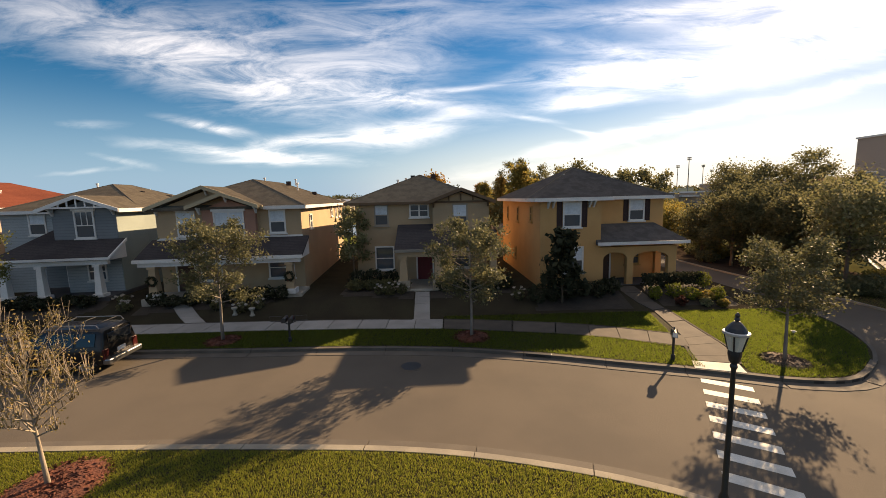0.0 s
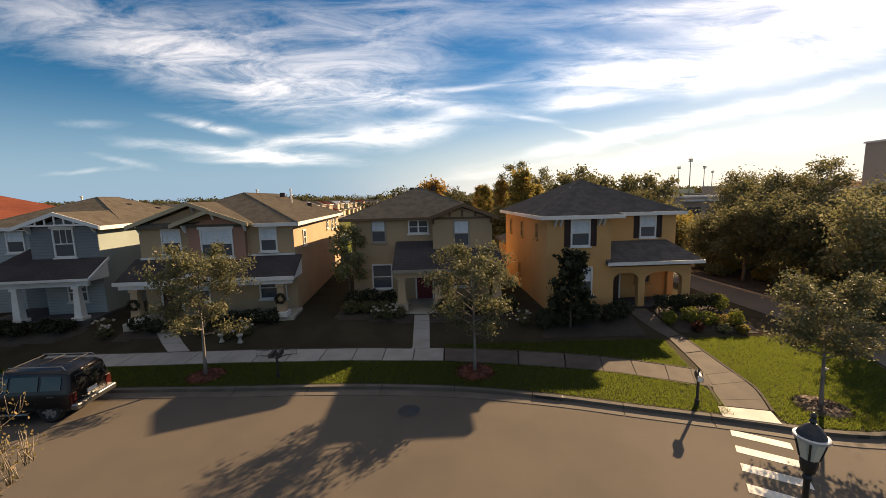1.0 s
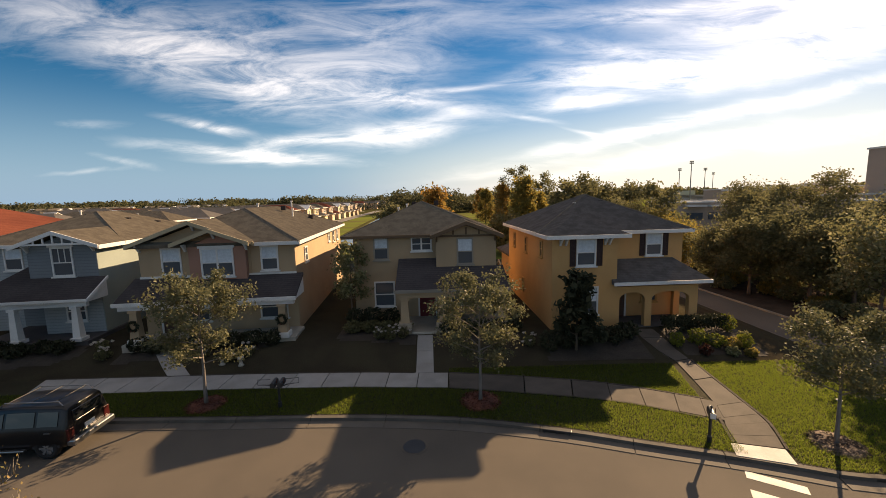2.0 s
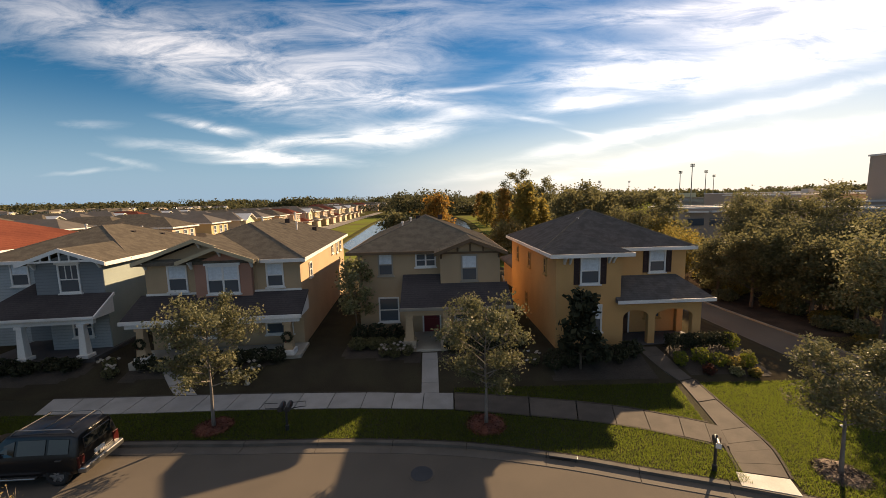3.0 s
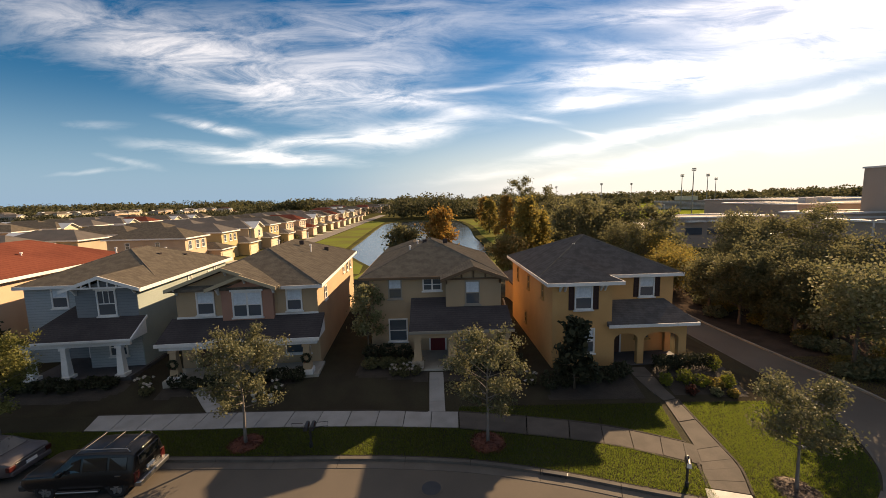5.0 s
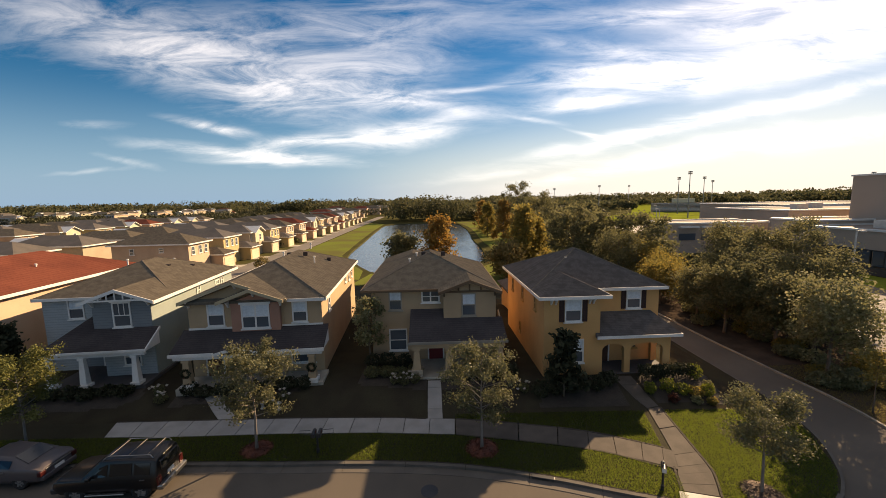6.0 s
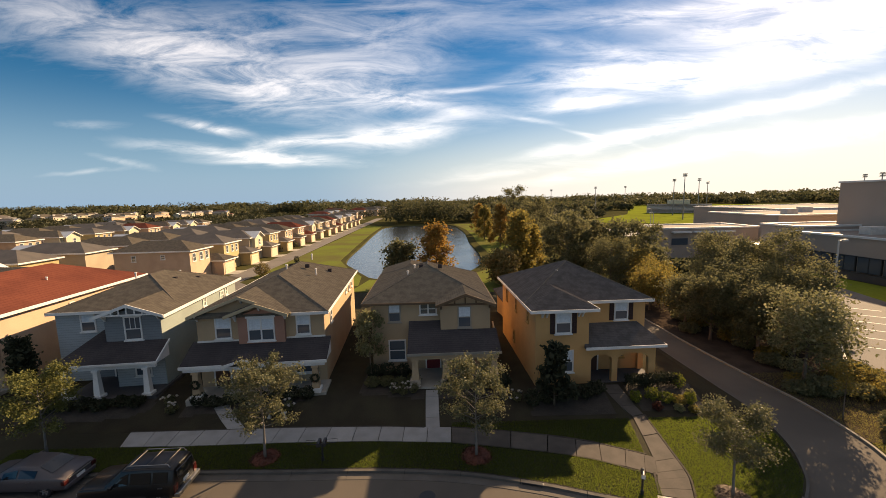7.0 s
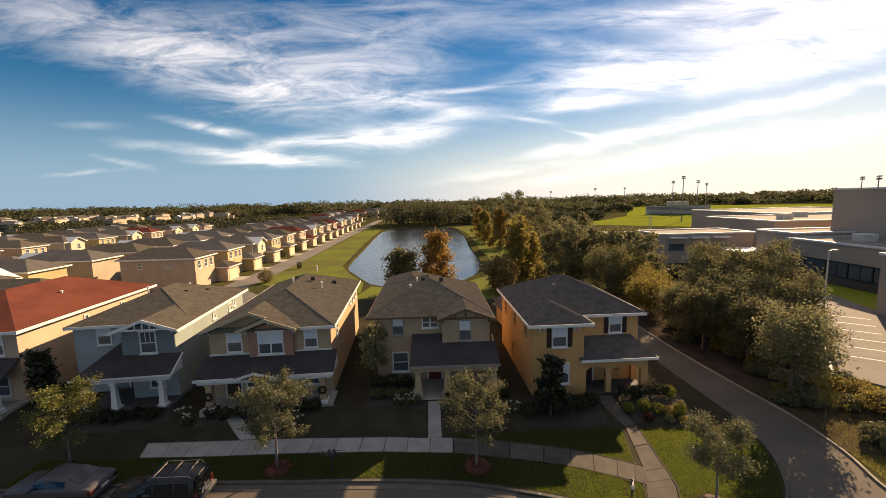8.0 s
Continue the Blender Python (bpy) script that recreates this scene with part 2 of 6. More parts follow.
M_STONE = material("column_stone", (0.40, 0.33, 0.24), 0.9, (0.28, 0.22, 0.16), 0.25, 10.0, 0.6)


# ---- mesh helpers ----
def bm_box(bm, x0, x1, y0, y1, z0, z1):
    v = [bm.verts.new((x, y, z)) for z in (z0, z1) for x, y in ((x0, y0), (x1, y0), (x1, y1), (x0, y1))]
    for q in ((3, 2, 1, 0), (4, 5, 6, 7), (0, 1, 5, 4), (1, 2, 6, 5), (2, 3, 7, 6), (3, 0, 4, 7)):
        bm.faces.new([v[i] for i in q])
    return v


def box(*ranges):
    bm = bmesh.new()
    for r in ranges:
        bm_box(bm, *r)
    return bm


def bm_prism(bm, low, high):
    """A closed solid between two rings of equally many points."""
    a, b = [bm.verts.new(p) for p in low], [bm.verts.new(p) for p in high]
    n = len(a)
    bm.faces.new(a[::-1]), bm.faces.new(b)
    for i in range(n):
        bm.faces.new((a[i], a[(i + 1) % n], b[(i + 1) % n], b[i]))


def plate(points, z0, z1):
    bm = bmesh.new()
    bm_prism(bm, [(x, y, z0) for x, y in points], [(x, y, z1) for x, y in points])
    return bm


def slab(bm, points, thick):
    """A sloping plate: its upper points, and its thickness downwards."""
    bm_prism(bm, [(x, y, z - thick) for x, y, z in points], points)


def bm_tube(bm, points, radii, sides=7):
    rings = []
    for i, p in enumerate(points):
        p = Vector(p)
        d = (Vector(points[min(i + 1, len(points) - 1)]) - Vector(points[max(i - 1, 0)])).normalized()
        u = d.cross(Vector((0.31, 0.95, 0.1))).normalized()
        w = d.cross(u)
        rings.append([bm.verts.new(p + radii[i] * (math.cos(a) * u + math.sin(a) * w)) for a in (2 * math.pi * k / sides for k in range(sides))])
    for a, b in zip(rings, rings[1:]):
        for k in range(sides):
            bm.faces.new((a[k], a[(k + 1) % sides], b[(k + 1) % sides], b[k]))
    bm.faces.new(rings[0][::-1]), bm.faces.new(rings[-1])


def mesh_of(name, bm, mat, smooth=False):
    bmesh.ops.recalc_face_normals(bm, faces=bm.faces)
    me = bpy.data.meshes.new(name)
    bm.to_mesh(me)
    bm.free()
    me.materials.append(mat)
    if smooth:
        me.shade_smooth()
    return me


def part(name, bm, mat, parent, label="", at=None, smooth=False):
    """One mesh object under a thing or under a part."""
    ob = new(name, bm if isinstance(bm, bpy.types.Mesh) else mesh_of(name, bm, mat, smooth))
    ob.parent = parent
    if at is not None:
        ob.matrix_basis = at
    if label:
        ob["label"] = label
    return ob


def thing(name, label, category, at=None, group="", kind=""):
    ob = new(name)
    ob.empty_display_size = 0.2
    if at is not None:
        ob.matrix_basis = at
    return tagged(ob, label, category, group, kind)


def setting(name, bm, mat, label, category, smooth=False):
    return tagged(new(name, mesh_of(name, bm, mat, smooth)), label, category, kind="structure")


def ring_bm(inner, outer, z0, z1):
    """A closed frame between two rings of equally many points in the plane."""
    bm = bmesh.new()
    v = [[bm.verts.new((x, y, z)) for x, y in r] for r, z in ((inner, z1), (outer, z1), (outer, z0), (inner, z0))]
    n = len(inner)
    for i in range(n):
        for k in range(4):
            bm.faces.new((v[k][i], v[k][(i + 1) % n], v[(k + 1) % 4][(i + 1) % n], v[(k + 1) % 4][i]))
    return bm


def bevelled(bm, width, segments=2):
    bmesh.ops.remove_doubles(bm, verts=bm.verts, dist=1e-5)
    bmesh.ops.bevel(bm, geom=bm.edges[:], offset=width, segments=segments, affect="EDGES", profile=0.5)
    return bm


def curve_points(points, steps=8):
    """A smooth line through points of the plan."""
    out = []
    for i in range(len(points) - 1):
        p = [Vector(points[max(0, min(len(points) - 1, i + k))]) for k in (-1, 0, 1, 2)]
        for s in range(steps):
            t = s / steps
            out.append(tuple(0.5 * ((2 * p[1]) + (p[2] - p[0]) * t + (2 * p[0] - 5 * p[1] + 4 * p[2] - p[3]) * t * t + (3 * p[1] - p[0] - 3 * p[2] + p[3]) * t ** 3)))
    return out + [tuple(points[-1])]


def offset_line(points, d):
    out = []
    for i, p in enumerate(points):
        a, b = Vector(points[max(i - 1, 0)]), Vector(points[min(i + 1, len(points) - 1)])
        t = (b - a).normalized()
        out.append((p[0] - t.y * d, p[1] + t.x * d))
    return out


def ribbon(line, d0, d1, z0, z1):
    """A strip of a given section along a line of the plan."""
    a, b = offset_line(line, d0), offset_line(line, d1)
    bm = bmesh.new()
    va = [[bm.verts.new((x, y, z)) for x, y in r] for r, z in ((a, z1), (b, z1), (b, z0), (a, z0))]
    n = len(line)
    for i in range(n - 1):
        for k in range(4):
            bm.faces.new((va[k][i], va[k][i + 1], va[(k + 1) % 4][i + 1], va[(k + 1) % 4][i]))
    bm.faces.new([r[0] for r in va]), bm.faces.new([r[-1] for r in va][::-1])
    return bm


# ---- ground, road and paths ----
def build_ground():
    pond = curve_points([(-13.0, 67), (-17.5, 76), (-22.0, 88), (-24.5, 119), (-27.5, 160), (-28.5, 195), (-20, 206), (4, 205), (9, 170), (9.5, 140), (9, 119), (9.5, 95), (8.0, 78), (2, 66), (-6, 62.5), (-13.0, 67)], 6)[:-1]
    bm = bmesh.new()
    R = 2600
    outer = [bm.verts.new((x, y, -0.03)) for x, y in ((-R, -300), (R, -300), (R, R), (-R, R))]
    hole = [bm.verts.new((x, y, -0.03)) for x, y in pond]
    edges = [bm.edges.new((r[i], r[(i + 1) % len(r)])) for r in (outer, hole) for i in range(len(r))]
    bmesh.ops.triangle_fill(bm, use_beauty=True, use_dissolve=False, edges=edges)
    c = Vector((-8, 130))
    low = [bm.verts.new((*(Vector(p) + (c - Vector(p)).normalized() * 1.3), -1.4)) for p in pond]
    for i in range(len(pond)):
        j = (i + 1) % len(pond)
        bm.faces.new((hole[i], hole[j], low[j], low[i]))
    setting("ground", bm, M_EARTH, "flat ground of scrub and rough grass reaching the horizon", "ground")
    m = glass_material("pond_water", (0.035, 0.045, 0.055), 0.12)
    nt = m.node_tree
    tc = nt.nodes.new("ShaderNodeTexCoord")
    n = node(nt, "ShaderNodeTexNoise", Scale=1.1, Detail=3.0)
    mp = nt.nodes.new("ShaderNodeMapping")
    mp.inputs["Scale"].default_value = (0.5, 1.4, 1)
    nt.links.new(tc.outputs["Object"], mp.inputs[0]), nt.links.new(mp.outputs[0], n.inputs[0])
    b = node(nt, "ShaderNodeBump", Strength=0.35, Distance=0.15)
    nt.links.new(n.outputs[0], b.inputs["Height"])
    nt.links.new(b.outputs[0], nt.nodes["Principled BSDF"].inputs["Normal"])
    setting("water", plate([(x + (c.x - x) * 0.0, y) for x, y in pond], -0.55, -0.28), m, "rippled grey-blue water of a retention pond", "water")


build_ground()

# street: far kerb line and near kerb line, left to right
FAR = curve_points([(-70, 10.5), (-45, 14.2), (-28, 15.8), (-18, 16.2), (-12, 16.2), (-7.9, 16.1), (-3.6, 16.05), (0.7, 15.7), (4.3, 14.9), (7.1, 14.0), (9.5, 13.25), (10.9, 12.75), (12.0, 12.35), (13.4, 12.15), (14.6, 12.45), (16.2, 13.55)], 6)
NEAR = curve_points([(-70, 4.0), (-45, 7.6), (-28, 9.0), (-18, 9.5), (-11.1, 9.55), (-6.6, 9.5), (-4, 9.4), (-0.7, 9.2), (1.9, 8.75), (4.5, 7.95), (6.2, 7.1), (9, 5.4), (14, 2.0), (22, -4), (40, -18)], 6)
LANE_L = curve_points([(16.2, 13.55), (17.5, 14.95), (18.9, 17.6), (19.55, 21.0), (19.5, 24.3), (19.4, 28.6), (19.3, 36), (19.2, 52)], 6)
LANE_R = curve_points([(40, 6.5), (30, 9.0), (24.5, 11.6), (22.3, 14.0), (23.1, 17.5), (23.4, 21.3), (23.0, 25.8), (22.6, 32), (22.5, 38.6), (22.4, 52)], 6)


def kerb_run(name, line, d0, d1, top, mat, label):
    """A kerb of cast lengths with open joints between them."""
    base = setting(name, ribbon(line, d0 + 0.01, d1 - 0.01, -0.04, top - 0.03), M_BED, label, "kerb")
    dense = []
    for a, b in zip(line, line[1:]):
        a, b = Vector(a), Vector(b)
        n = max(1, round((b - a).length / 0.25))
        dense += [a.lerp(b, k / n) for k in range(n)]
    dense.append(Vector(line[-1]))
    step_n = 12
    for i in range(0, len(dense) - 1, step_n):
        piece = dense[i:i + step_n + 1]
        if len(piece) < 3:
            continue
        piece = [piece[0].lerp(piece[1], 0.06)] + piece[1:-1] + [piece[-1].lerp(piece[-2], 0.06)]
        part("kerb_length", ribbon([tuple(p) for p in piece[::3]] + ([tuple(piece[-1])] if (len(piece) - 1) % 3 else []), d0, d1, -0.03, top), mat, base)


def build_street():
    road = FAR + LANE_L[1:] + LANE_R[::-1] + [(60, 0), (60, -30)] + NEAR[::-1]
    bm = bmesh.new()
    vs = [bm.verts.new((x, y, 0.0)) for x, y in road]
    es = [bm.edges.new((vs[i], vs[(i + 1) % len(vs)])) for i in range(len(vs))]
    bmesh.ops.triangle_fill(bm, use_beauty=True, edges=es)
    setting("road", bm, M_ASPHALT, "worn sunlit asphalt of a curving residential street", "road")
    yard = FAR + LANE_L[1:] + [(19.2, 46), (-70, 46)]
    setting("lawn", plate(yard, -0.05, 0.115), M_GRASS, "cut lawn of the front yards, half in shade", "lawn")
    near = NEAR + [(40, -60), (-70, -60)]
    setting("verge", plate(near, -0.05, 0.12), M_GRASS, "mown grass verge beside the street", "lawn")
    kerb_run("kerb_far", FAR, -0.05, 0.13, 0.135, M_KERB_SHADED, "rolled concrete kerb at the house side, coloured dark for shade")
    kerb_run("gutter_far", FAR, -0.50, -0.05, 0.018, M_GUTTER, "flat concrete gutter strip at the road edge")
    kerb_run("kerb_near", NEAR, -0.14, 0.06, 0.14, M_KERB, "pale rolled concrete kerb beside the grass verge")
    kerb_run("gutter_near", NEAR, 0.06, 0.46, 0.02, M_GUTTER, "flat concrete gutter strip beside the verge")
    # dark strip laid in as the shade under the overhanging grass
    setting("soil_edge", ribbon([p for p in FAR if -24 < p[0] < 12], 0.13, 0.22, 0.0, 0.128), M_BED, "dark strip drawn as the grass overhang's shade behind the kerb", "edging")
    setting("kerb_lane", ribbon(LANE_L, -0.06, 0.06, -0.04, 0.125), M_KERB_SHADED, "thin concrete edge of the shaded side lane", "kerb")
    setting("kerb_lane_far", ribbon(LANE_R, -0.07, 0.06, -0.04, 0.11), M_KERB, "low concrete edge beside the tree strip", "kerb")


build_street()


def step(a, b, v):
    t = max(0.0, min(1.0, (v - a) / (b - a)))
    return t * t * (3 - 2 * t)


def ground_z(x, y):
    """Height of the yards, which rise from the pavement to the houses."""
    return 0.115 + 0.66 * step(20.2, 23.4, y) * (1 - step(15.4, 18.8, x)) * (1 - step(39.0, 45.5, y))


def grid_patch(x0, x1, y0, y1, dx, dy, lift, inside=None):
    bm = bmesh.new()
    nx, ny = max(1, round((x1 - x0) / dx)), max(1, round((y1 - y0) / dy))
    at = {}

    def vert(i, j):
        if (i, j) not in at:
            x, y = x0 + (x1 - x0) * i / nx, y0 + (y1 - y0) * j / ny
            at[i, j] = bm.verts.new((x, y, ground_z(x, y) + lift))
        return at[i, j]
    for i in range(nx):
        for j in range(ny):
            if inside is None or inside(x0 + (x1 - x0) * (i + 0.5) / nx, y0 + (y1 - y0) * (j + 0.5) / ny):
                bm.faces.new((vert(i, j), vert(i + 1, j), vert(i + 1, j + 1), vert(i, j + 1)))
    return bm


def in_polygon(points):
    def test(x, y):
        hit = False
        for (xa, ya), (xb, yb) in zip(points, points[1:] + points[:1]):
            if (ya > y) != (yb > y) and x < xa + (xb - xa) * (y - ya) / (yb - ya):
                hit = not hit
        return hit
    return test


setting("yard_slope", grid_patch(-70, 18.9, 19.9, 46.0, 0.7, 0.35, 0.004), M_YARD_SHADED, "lawn toned dull and dark for house shade, rising gently to the houses", "lawn", smooth=True)


# ---- houses ----
MESHES = {}


def shared(key, make):
    if key not in MESHES:
        MESHES[key] = make()
    return MESHES[key]


def window(house, x, y, z, w, h, turn=0, style="hung", trim=M_WHITE, blind=True, cap=False, shutters=None):
    """A window whose lower left corner lies at x, z on a wall that faces -y (turned by turn); outside size w x h."""
    t = 0.09
    key = (style, round(w, 2), round(h, 2), trim.name, cap, blind)

    def frame_bm():
        bm = ring_bm([(t, t), (w - t, t), (w - t, h - t), (t, h - t)], [(0, 0), (w, 0), (w, h), (0, h)], -0.05, 0.06)
        bmesh.ops.transform(bm, matrix=pose(0, 0, 0, 90), verts=bm.verts)
        return mesh_of("window", bm, trim)

    def bars():
        r = []
        if style == "hung":
            r.append((t, w - t, -0.045, 0.05, h * 0.47, h * 0.47 + 0.06))
        if style in ("double", "cross"):
            r.append((w / 2 - 0.05, w / 2 + 0.05, -0.05, 0.05, t, h - t))
            r.append((t, w / 2 - 0.05, -0.045, 0.05, h * 0.47, h * 0.47 + 0.05))
            r.append((w / 2 + 0.05, w - t, -0.045, 0.05, h * 0.47, h * 0.47 + 0.05))
        if style == "craft":
            r.append((t, w - t, -0.045, 0.05, h * 0.45, h * 0.45 + 0.06))
            for k in (1, 2):
                cx = t + (w - 2 * t) * k / 3
                r.append((cx - 0.02, cx + 0.02, -0.04, 0.05, h * 0.45 + 0.06, h - t))
        return r

    f = part("window", shared(("f",) + key, frame_bm), trim, house, at=pose(x, y, z, 0, 0, turn))
    part("sill", shared(("s",) + key, lambda: mesh_of("sill", box((-0.07, w + 0.07, -0.12, 0.05, -0.08, 0.0)), trim)), trim, f)
    for k, r in enumerate(bars()):
        part("muntin", shared(("m", k) + key, lambda: mesh_of("muntin", box(r), trim)), trim, f)
    if cap:
        part("head_trim", shared(("c",) + key, lambda: mesh_of("head_trim", box((-0.09, w + 0.09, -0.10, 0.05, h, h + 0.13)), trim)), trim, f)
    lo, hi = t, h - t
    mid = h * 0.47
    part("pane", shared(("p",) + key, lambda: mesh_of("pane", box((t, w - t, -0.012, 0.0, lo, mid)), M_GLASS)), M_GLASS, f)
    m = M_BLIND if blind else M_GLASS
    part("blind" if blind else "pane", shared(("b",) + key, lambda: mesh_of("blind", box((t, w - t, -0.014, 0.0, mid, hi)), m)), m, f)
    if shutters:
        for s in (-1, 1):
            xs = -0.36 if s < 0 else w + 0.04

            def shutter_bm():
                r = [(0, 0.05, -0.05, 0, 0, h), (0.27, 0.32, -0.05, 0, 0, h), (0.05, 0.27, -0.05, 0, h - 0.06, h), (0.05, 0.27, -0.05, 0, 0, 0.06), (0.05, 0.27, -0.05, 0, h / 2 - 0.04, h / 2 + 0.04), (0.05, 0.27, -0.02, 0, 0.06, h - 0.06)]
                k = 0.1
                while k < h - 0.1:
                    r.append((0.05, 0.27, -0.035, -0.02, k, k + 0.03))
                    k += 0.07
                return mesh_of("shutter", box(*r), shutters)
            part("shutter", shared(("sh", round(h, 2), shutters.name), shutter_bm), shutters, f, "dark louvred shutter", at=pose(xs, -0.003, 0))
    return f


def bm_hip(bm, x0, x1, y0, y1, z, slope, thick=0.17):
    w, d = x1 - x0, y1 - y0
    r = min(w, d) / 2
    top = z + r * slope
    low = [bm.verts.new((x, y, z - thick)) for x, y in ((x0, y0), (x1, y0), (x1, y1), (x0, y1))]
    e = [bm.verts.new((x, y, z)) for x, y in ((x0, y0), (x1, y0), (x1, y1), (x0, y1))]
    if w <= d:
        a, b = bm.verts.new(((x0 + x1) / 2, y0 + r, top)), bm.verts.new(((x0 + x1) / 2, y1 - r + 0.01, top))
        faces = ((e[0], e[1], a), (e[1], e[2], b, a), (e[2], e[3], b), (e[3], e[0], a, b))
    else:
        a, b = bm.verts.new((x0 + r, (y0 + y1) / 2, top)), bm.verts.new((x1 - r, (y0 + y1) / 2, top))
        faces = ((e[0], e[1], b, a), (e[1], e[2], b), (e[2], e[3], a, b), (e[3], e[0], a))
    for f in faces:
        bm.faces.new(f)
    bm.faces.new(low[::-1])
    for i in range(4):
        j = (i + 1) % 4
        bm.faces.new((low[i], low[j], e[j], e[i]))


def bm_gable(bm, x0, x1, y0, y1, z, slope, thick=0.14):
    """Two sloping plates with the ridge along y."""
    xm = (x0 + x1) / 2
    top = z + (xm - x0) * slope
    slab(bm, [(x0, y0, z), (xm, y0, top), (xm, y1, top), (x0, y1, z)], thick)
    slab(bm, [(xm + 0.002, y0, top), (x1, y0, z), (x1, y1, z), (xm + 0.002, y1, top)], thick)


def hip_caps(house, roof_mat, x0, x1, y0, y1, z, slope):
    """Overlapping cap shingles along the hips and the ridge of a roof, longer in y."""
    r = (x1 - x0) / 2
    xm, top = (x0 + x1) / 2, z + r * slope
    a, b = Vector((xm, y0 + r, top)), Vector((xm, y1 - r, top))
    for p, q in ((Vector((x0, y0, z)), a), (Vector((x1, y0, z)), a), (a, b), (b, Vector((x1, y1, z))), (b, Vector((x0, y1, z)))):
        bm = bmesh.new()
        n = max(2, int((q - p).length / 0.3))
        line, radii = [], []
        for k in range(n):
            for f, r_ in ((0.0, 0.085), (0.96, 0.072)):
                line.append(p.lerp(q, (k + f) / n) + Vector((0, 0, -0.045)))
                radii.append(r_)
        bm_tube(bm, line, radii, 6)
        part("hip_cap", bm, roof_mat, house, "row of lapped cap shingles")


def fascia_ranges(x0, x1, y0, y1, z, h=0.2, sides="fblr"):
    r = []
    g = 0.035
    if "f" in sides:
        r.append((x0 - g, x1 + g, y0 - g, y0 - 0.003, z - h, z + 0.012))
    if "b" in sides:
        r.append((x0 - g, x1 + g, y1 + 0.003, y1 + g, z - h, z + 0.012))
    if "l" in sides:
        r.append((x0 - g, x0 - 0.003, y0, y1, z - h, z + 0.012))
    if "r" in sides:
        r.append((x1 + 0.003, x1 + g, y0, y1, z - h, z + 0.012))
    return r


def rake(bm, xa, za, xb, zb, y, thick=0.05, high=0.2):
    """A sloping barge board in a gable's front plane."""
    low = [(xa, y - thick, za - high), (xb, y - thick, zb - high), (xb, y - thick, zb + 0.02), (xa, y - thick, za + 0.02)]
    bm_prism(bm, low, [(x, y, z) for x, _, z in low])


def gable_wall(bm, x0, x1, y0, y1, z0, z1, slope):
    """Wall block with a gable top, ridge along y."""
    xm = (x0 + x1) / 2
    zt = z1 + (xm - x0) * slope
    ring = [(x0, z0), (x1, z0), (x1, z1), (xm, zt), (x0, z1)]
    bm_prism(bm, [(x, y0, z) for x, z in ring], [(x, y1, z) for x, z in ring])


def bracket(house, x, y, z, mat=M_WHITE):
    bm = bmesh.new()
    ring = [(0, 0), (0, -0.42), (-0.07, -0.42), (-0.34, -0.07), (-0.40, -0.07), (-0.40, 0)]
    bm_prism(bm, [(-0.05, yy, zz) for yy, zz in ring], [(0.05, yy, zz) for yy, zz in ring])
    return part("bracket", shared(("bracket", mat.name), lambda: mesh_of("bracket", bm, mat)), mat, house, at=pose(x, y, z))


def column(house, x, y, z0, z1, base_h=0.5, mat=M_WHITE, base_mat=M_WHITE, r0=0.24, r1=0.15):
    """A tapered square porch column on a plinth."""
    c = part("column", shared(("col", mat.name, round(z1 - z0, 2), base_h, r0), lambda: mesh_of("column", column_bm(z1 - z0, base_h, r0, r1), mat)), mat, house, at=pose(x, y, z0))
    part("plinth", shared(("pl", base_mat.name, base_h, r0), lambda: mesh_of("plinth", bevelled(box((-r0 - 0.1, r0 + 0.1, -r0 - 0.1, r0 + 0.1, 0, base_h)), 0.02), base_mat)), base_mat, c)
    return c


def column_bm(h, base_h, r0, r1):
    bm = bmesh.new()
    ring = lambda r, z: [(-r, -r, z), (r, -r, z), (r, r, z), (-r, r, z)]
    bm_prism(bm, ring(r0, base_h), ring(r1, h - 0.14))
    bm_prism(bm, ring(r1 + 0.06, h - 0.14), ring(r1 + 0.06, h))
    return bm


def door(house, x, y, z, w, h, mat, label):
    d = part("door", box((0, w, -0.03, 0.03, 0, h)), mat, house, label, at=pose(x, y, z))
    part("door_frame", box((-0.1, 0, -0.06, 0.04, 0, h + 0.1), (w, w + 0.1, -0.06, 0.04, 0, h + 0.1), (0, w, -0.06, 0.04, h, h + 0.1)), M_WHITE, d)
    part("door_panel", box((0.12, w - 0.12, -0.045, -0.03, 0.15, h * 0.42), (0.12, w - 0.12, -0.045, -0.03, h * 0.5, h - 0.15)), mat, d)
    part("handle", box((w - 0.14, w - 0.08, -0.09, -0.03, 0.95, 1.1)), M_BLACK, d)
    return d


def vents(house, spots):
    """Roof vents: small pipes and low boxes, at x, y, z."""
    for i, (x, y, z) in enumerate(spots):
        if i % 2:
            bm = bmesh.new()
            bm_tube(bm, [(0, 0, -0.2), (0, 0, 0.28), (0, 0, 0.3), (0, 0, 0.4)], [0.06, 0.06, 0.1, 0.1], 10)
            part("vent_pipe", bm, M_WHITE, house, "white vent pipe", at=pose(x, y, z))
        else:
            part("vent_box", bevelled(box((-0.17, 0.17, -0.15, 0.15, -0.25, 0.09)), 0.02), M_SHINGLE_DARK, house, "dark low roof vent", at=pose(x, y, z))


M_RED_DOOR = material("red_door_paint", (0.16, 0.018, 0.022), 0.5, bump=0.05)
M_BROWN_DOOR = material("brown_door_paint", (0.10, 0.05, 0.035), 0.55, bump=0.05)
M_SHUTTER = material("shutter_paint", (0.045, 0.022, 0.02), 0.6, bump=0.05)
M_SLATE_DOOR = material("slate_door_paint", (0.06, 0.07, 0.085), 0.55, bump=0.05)


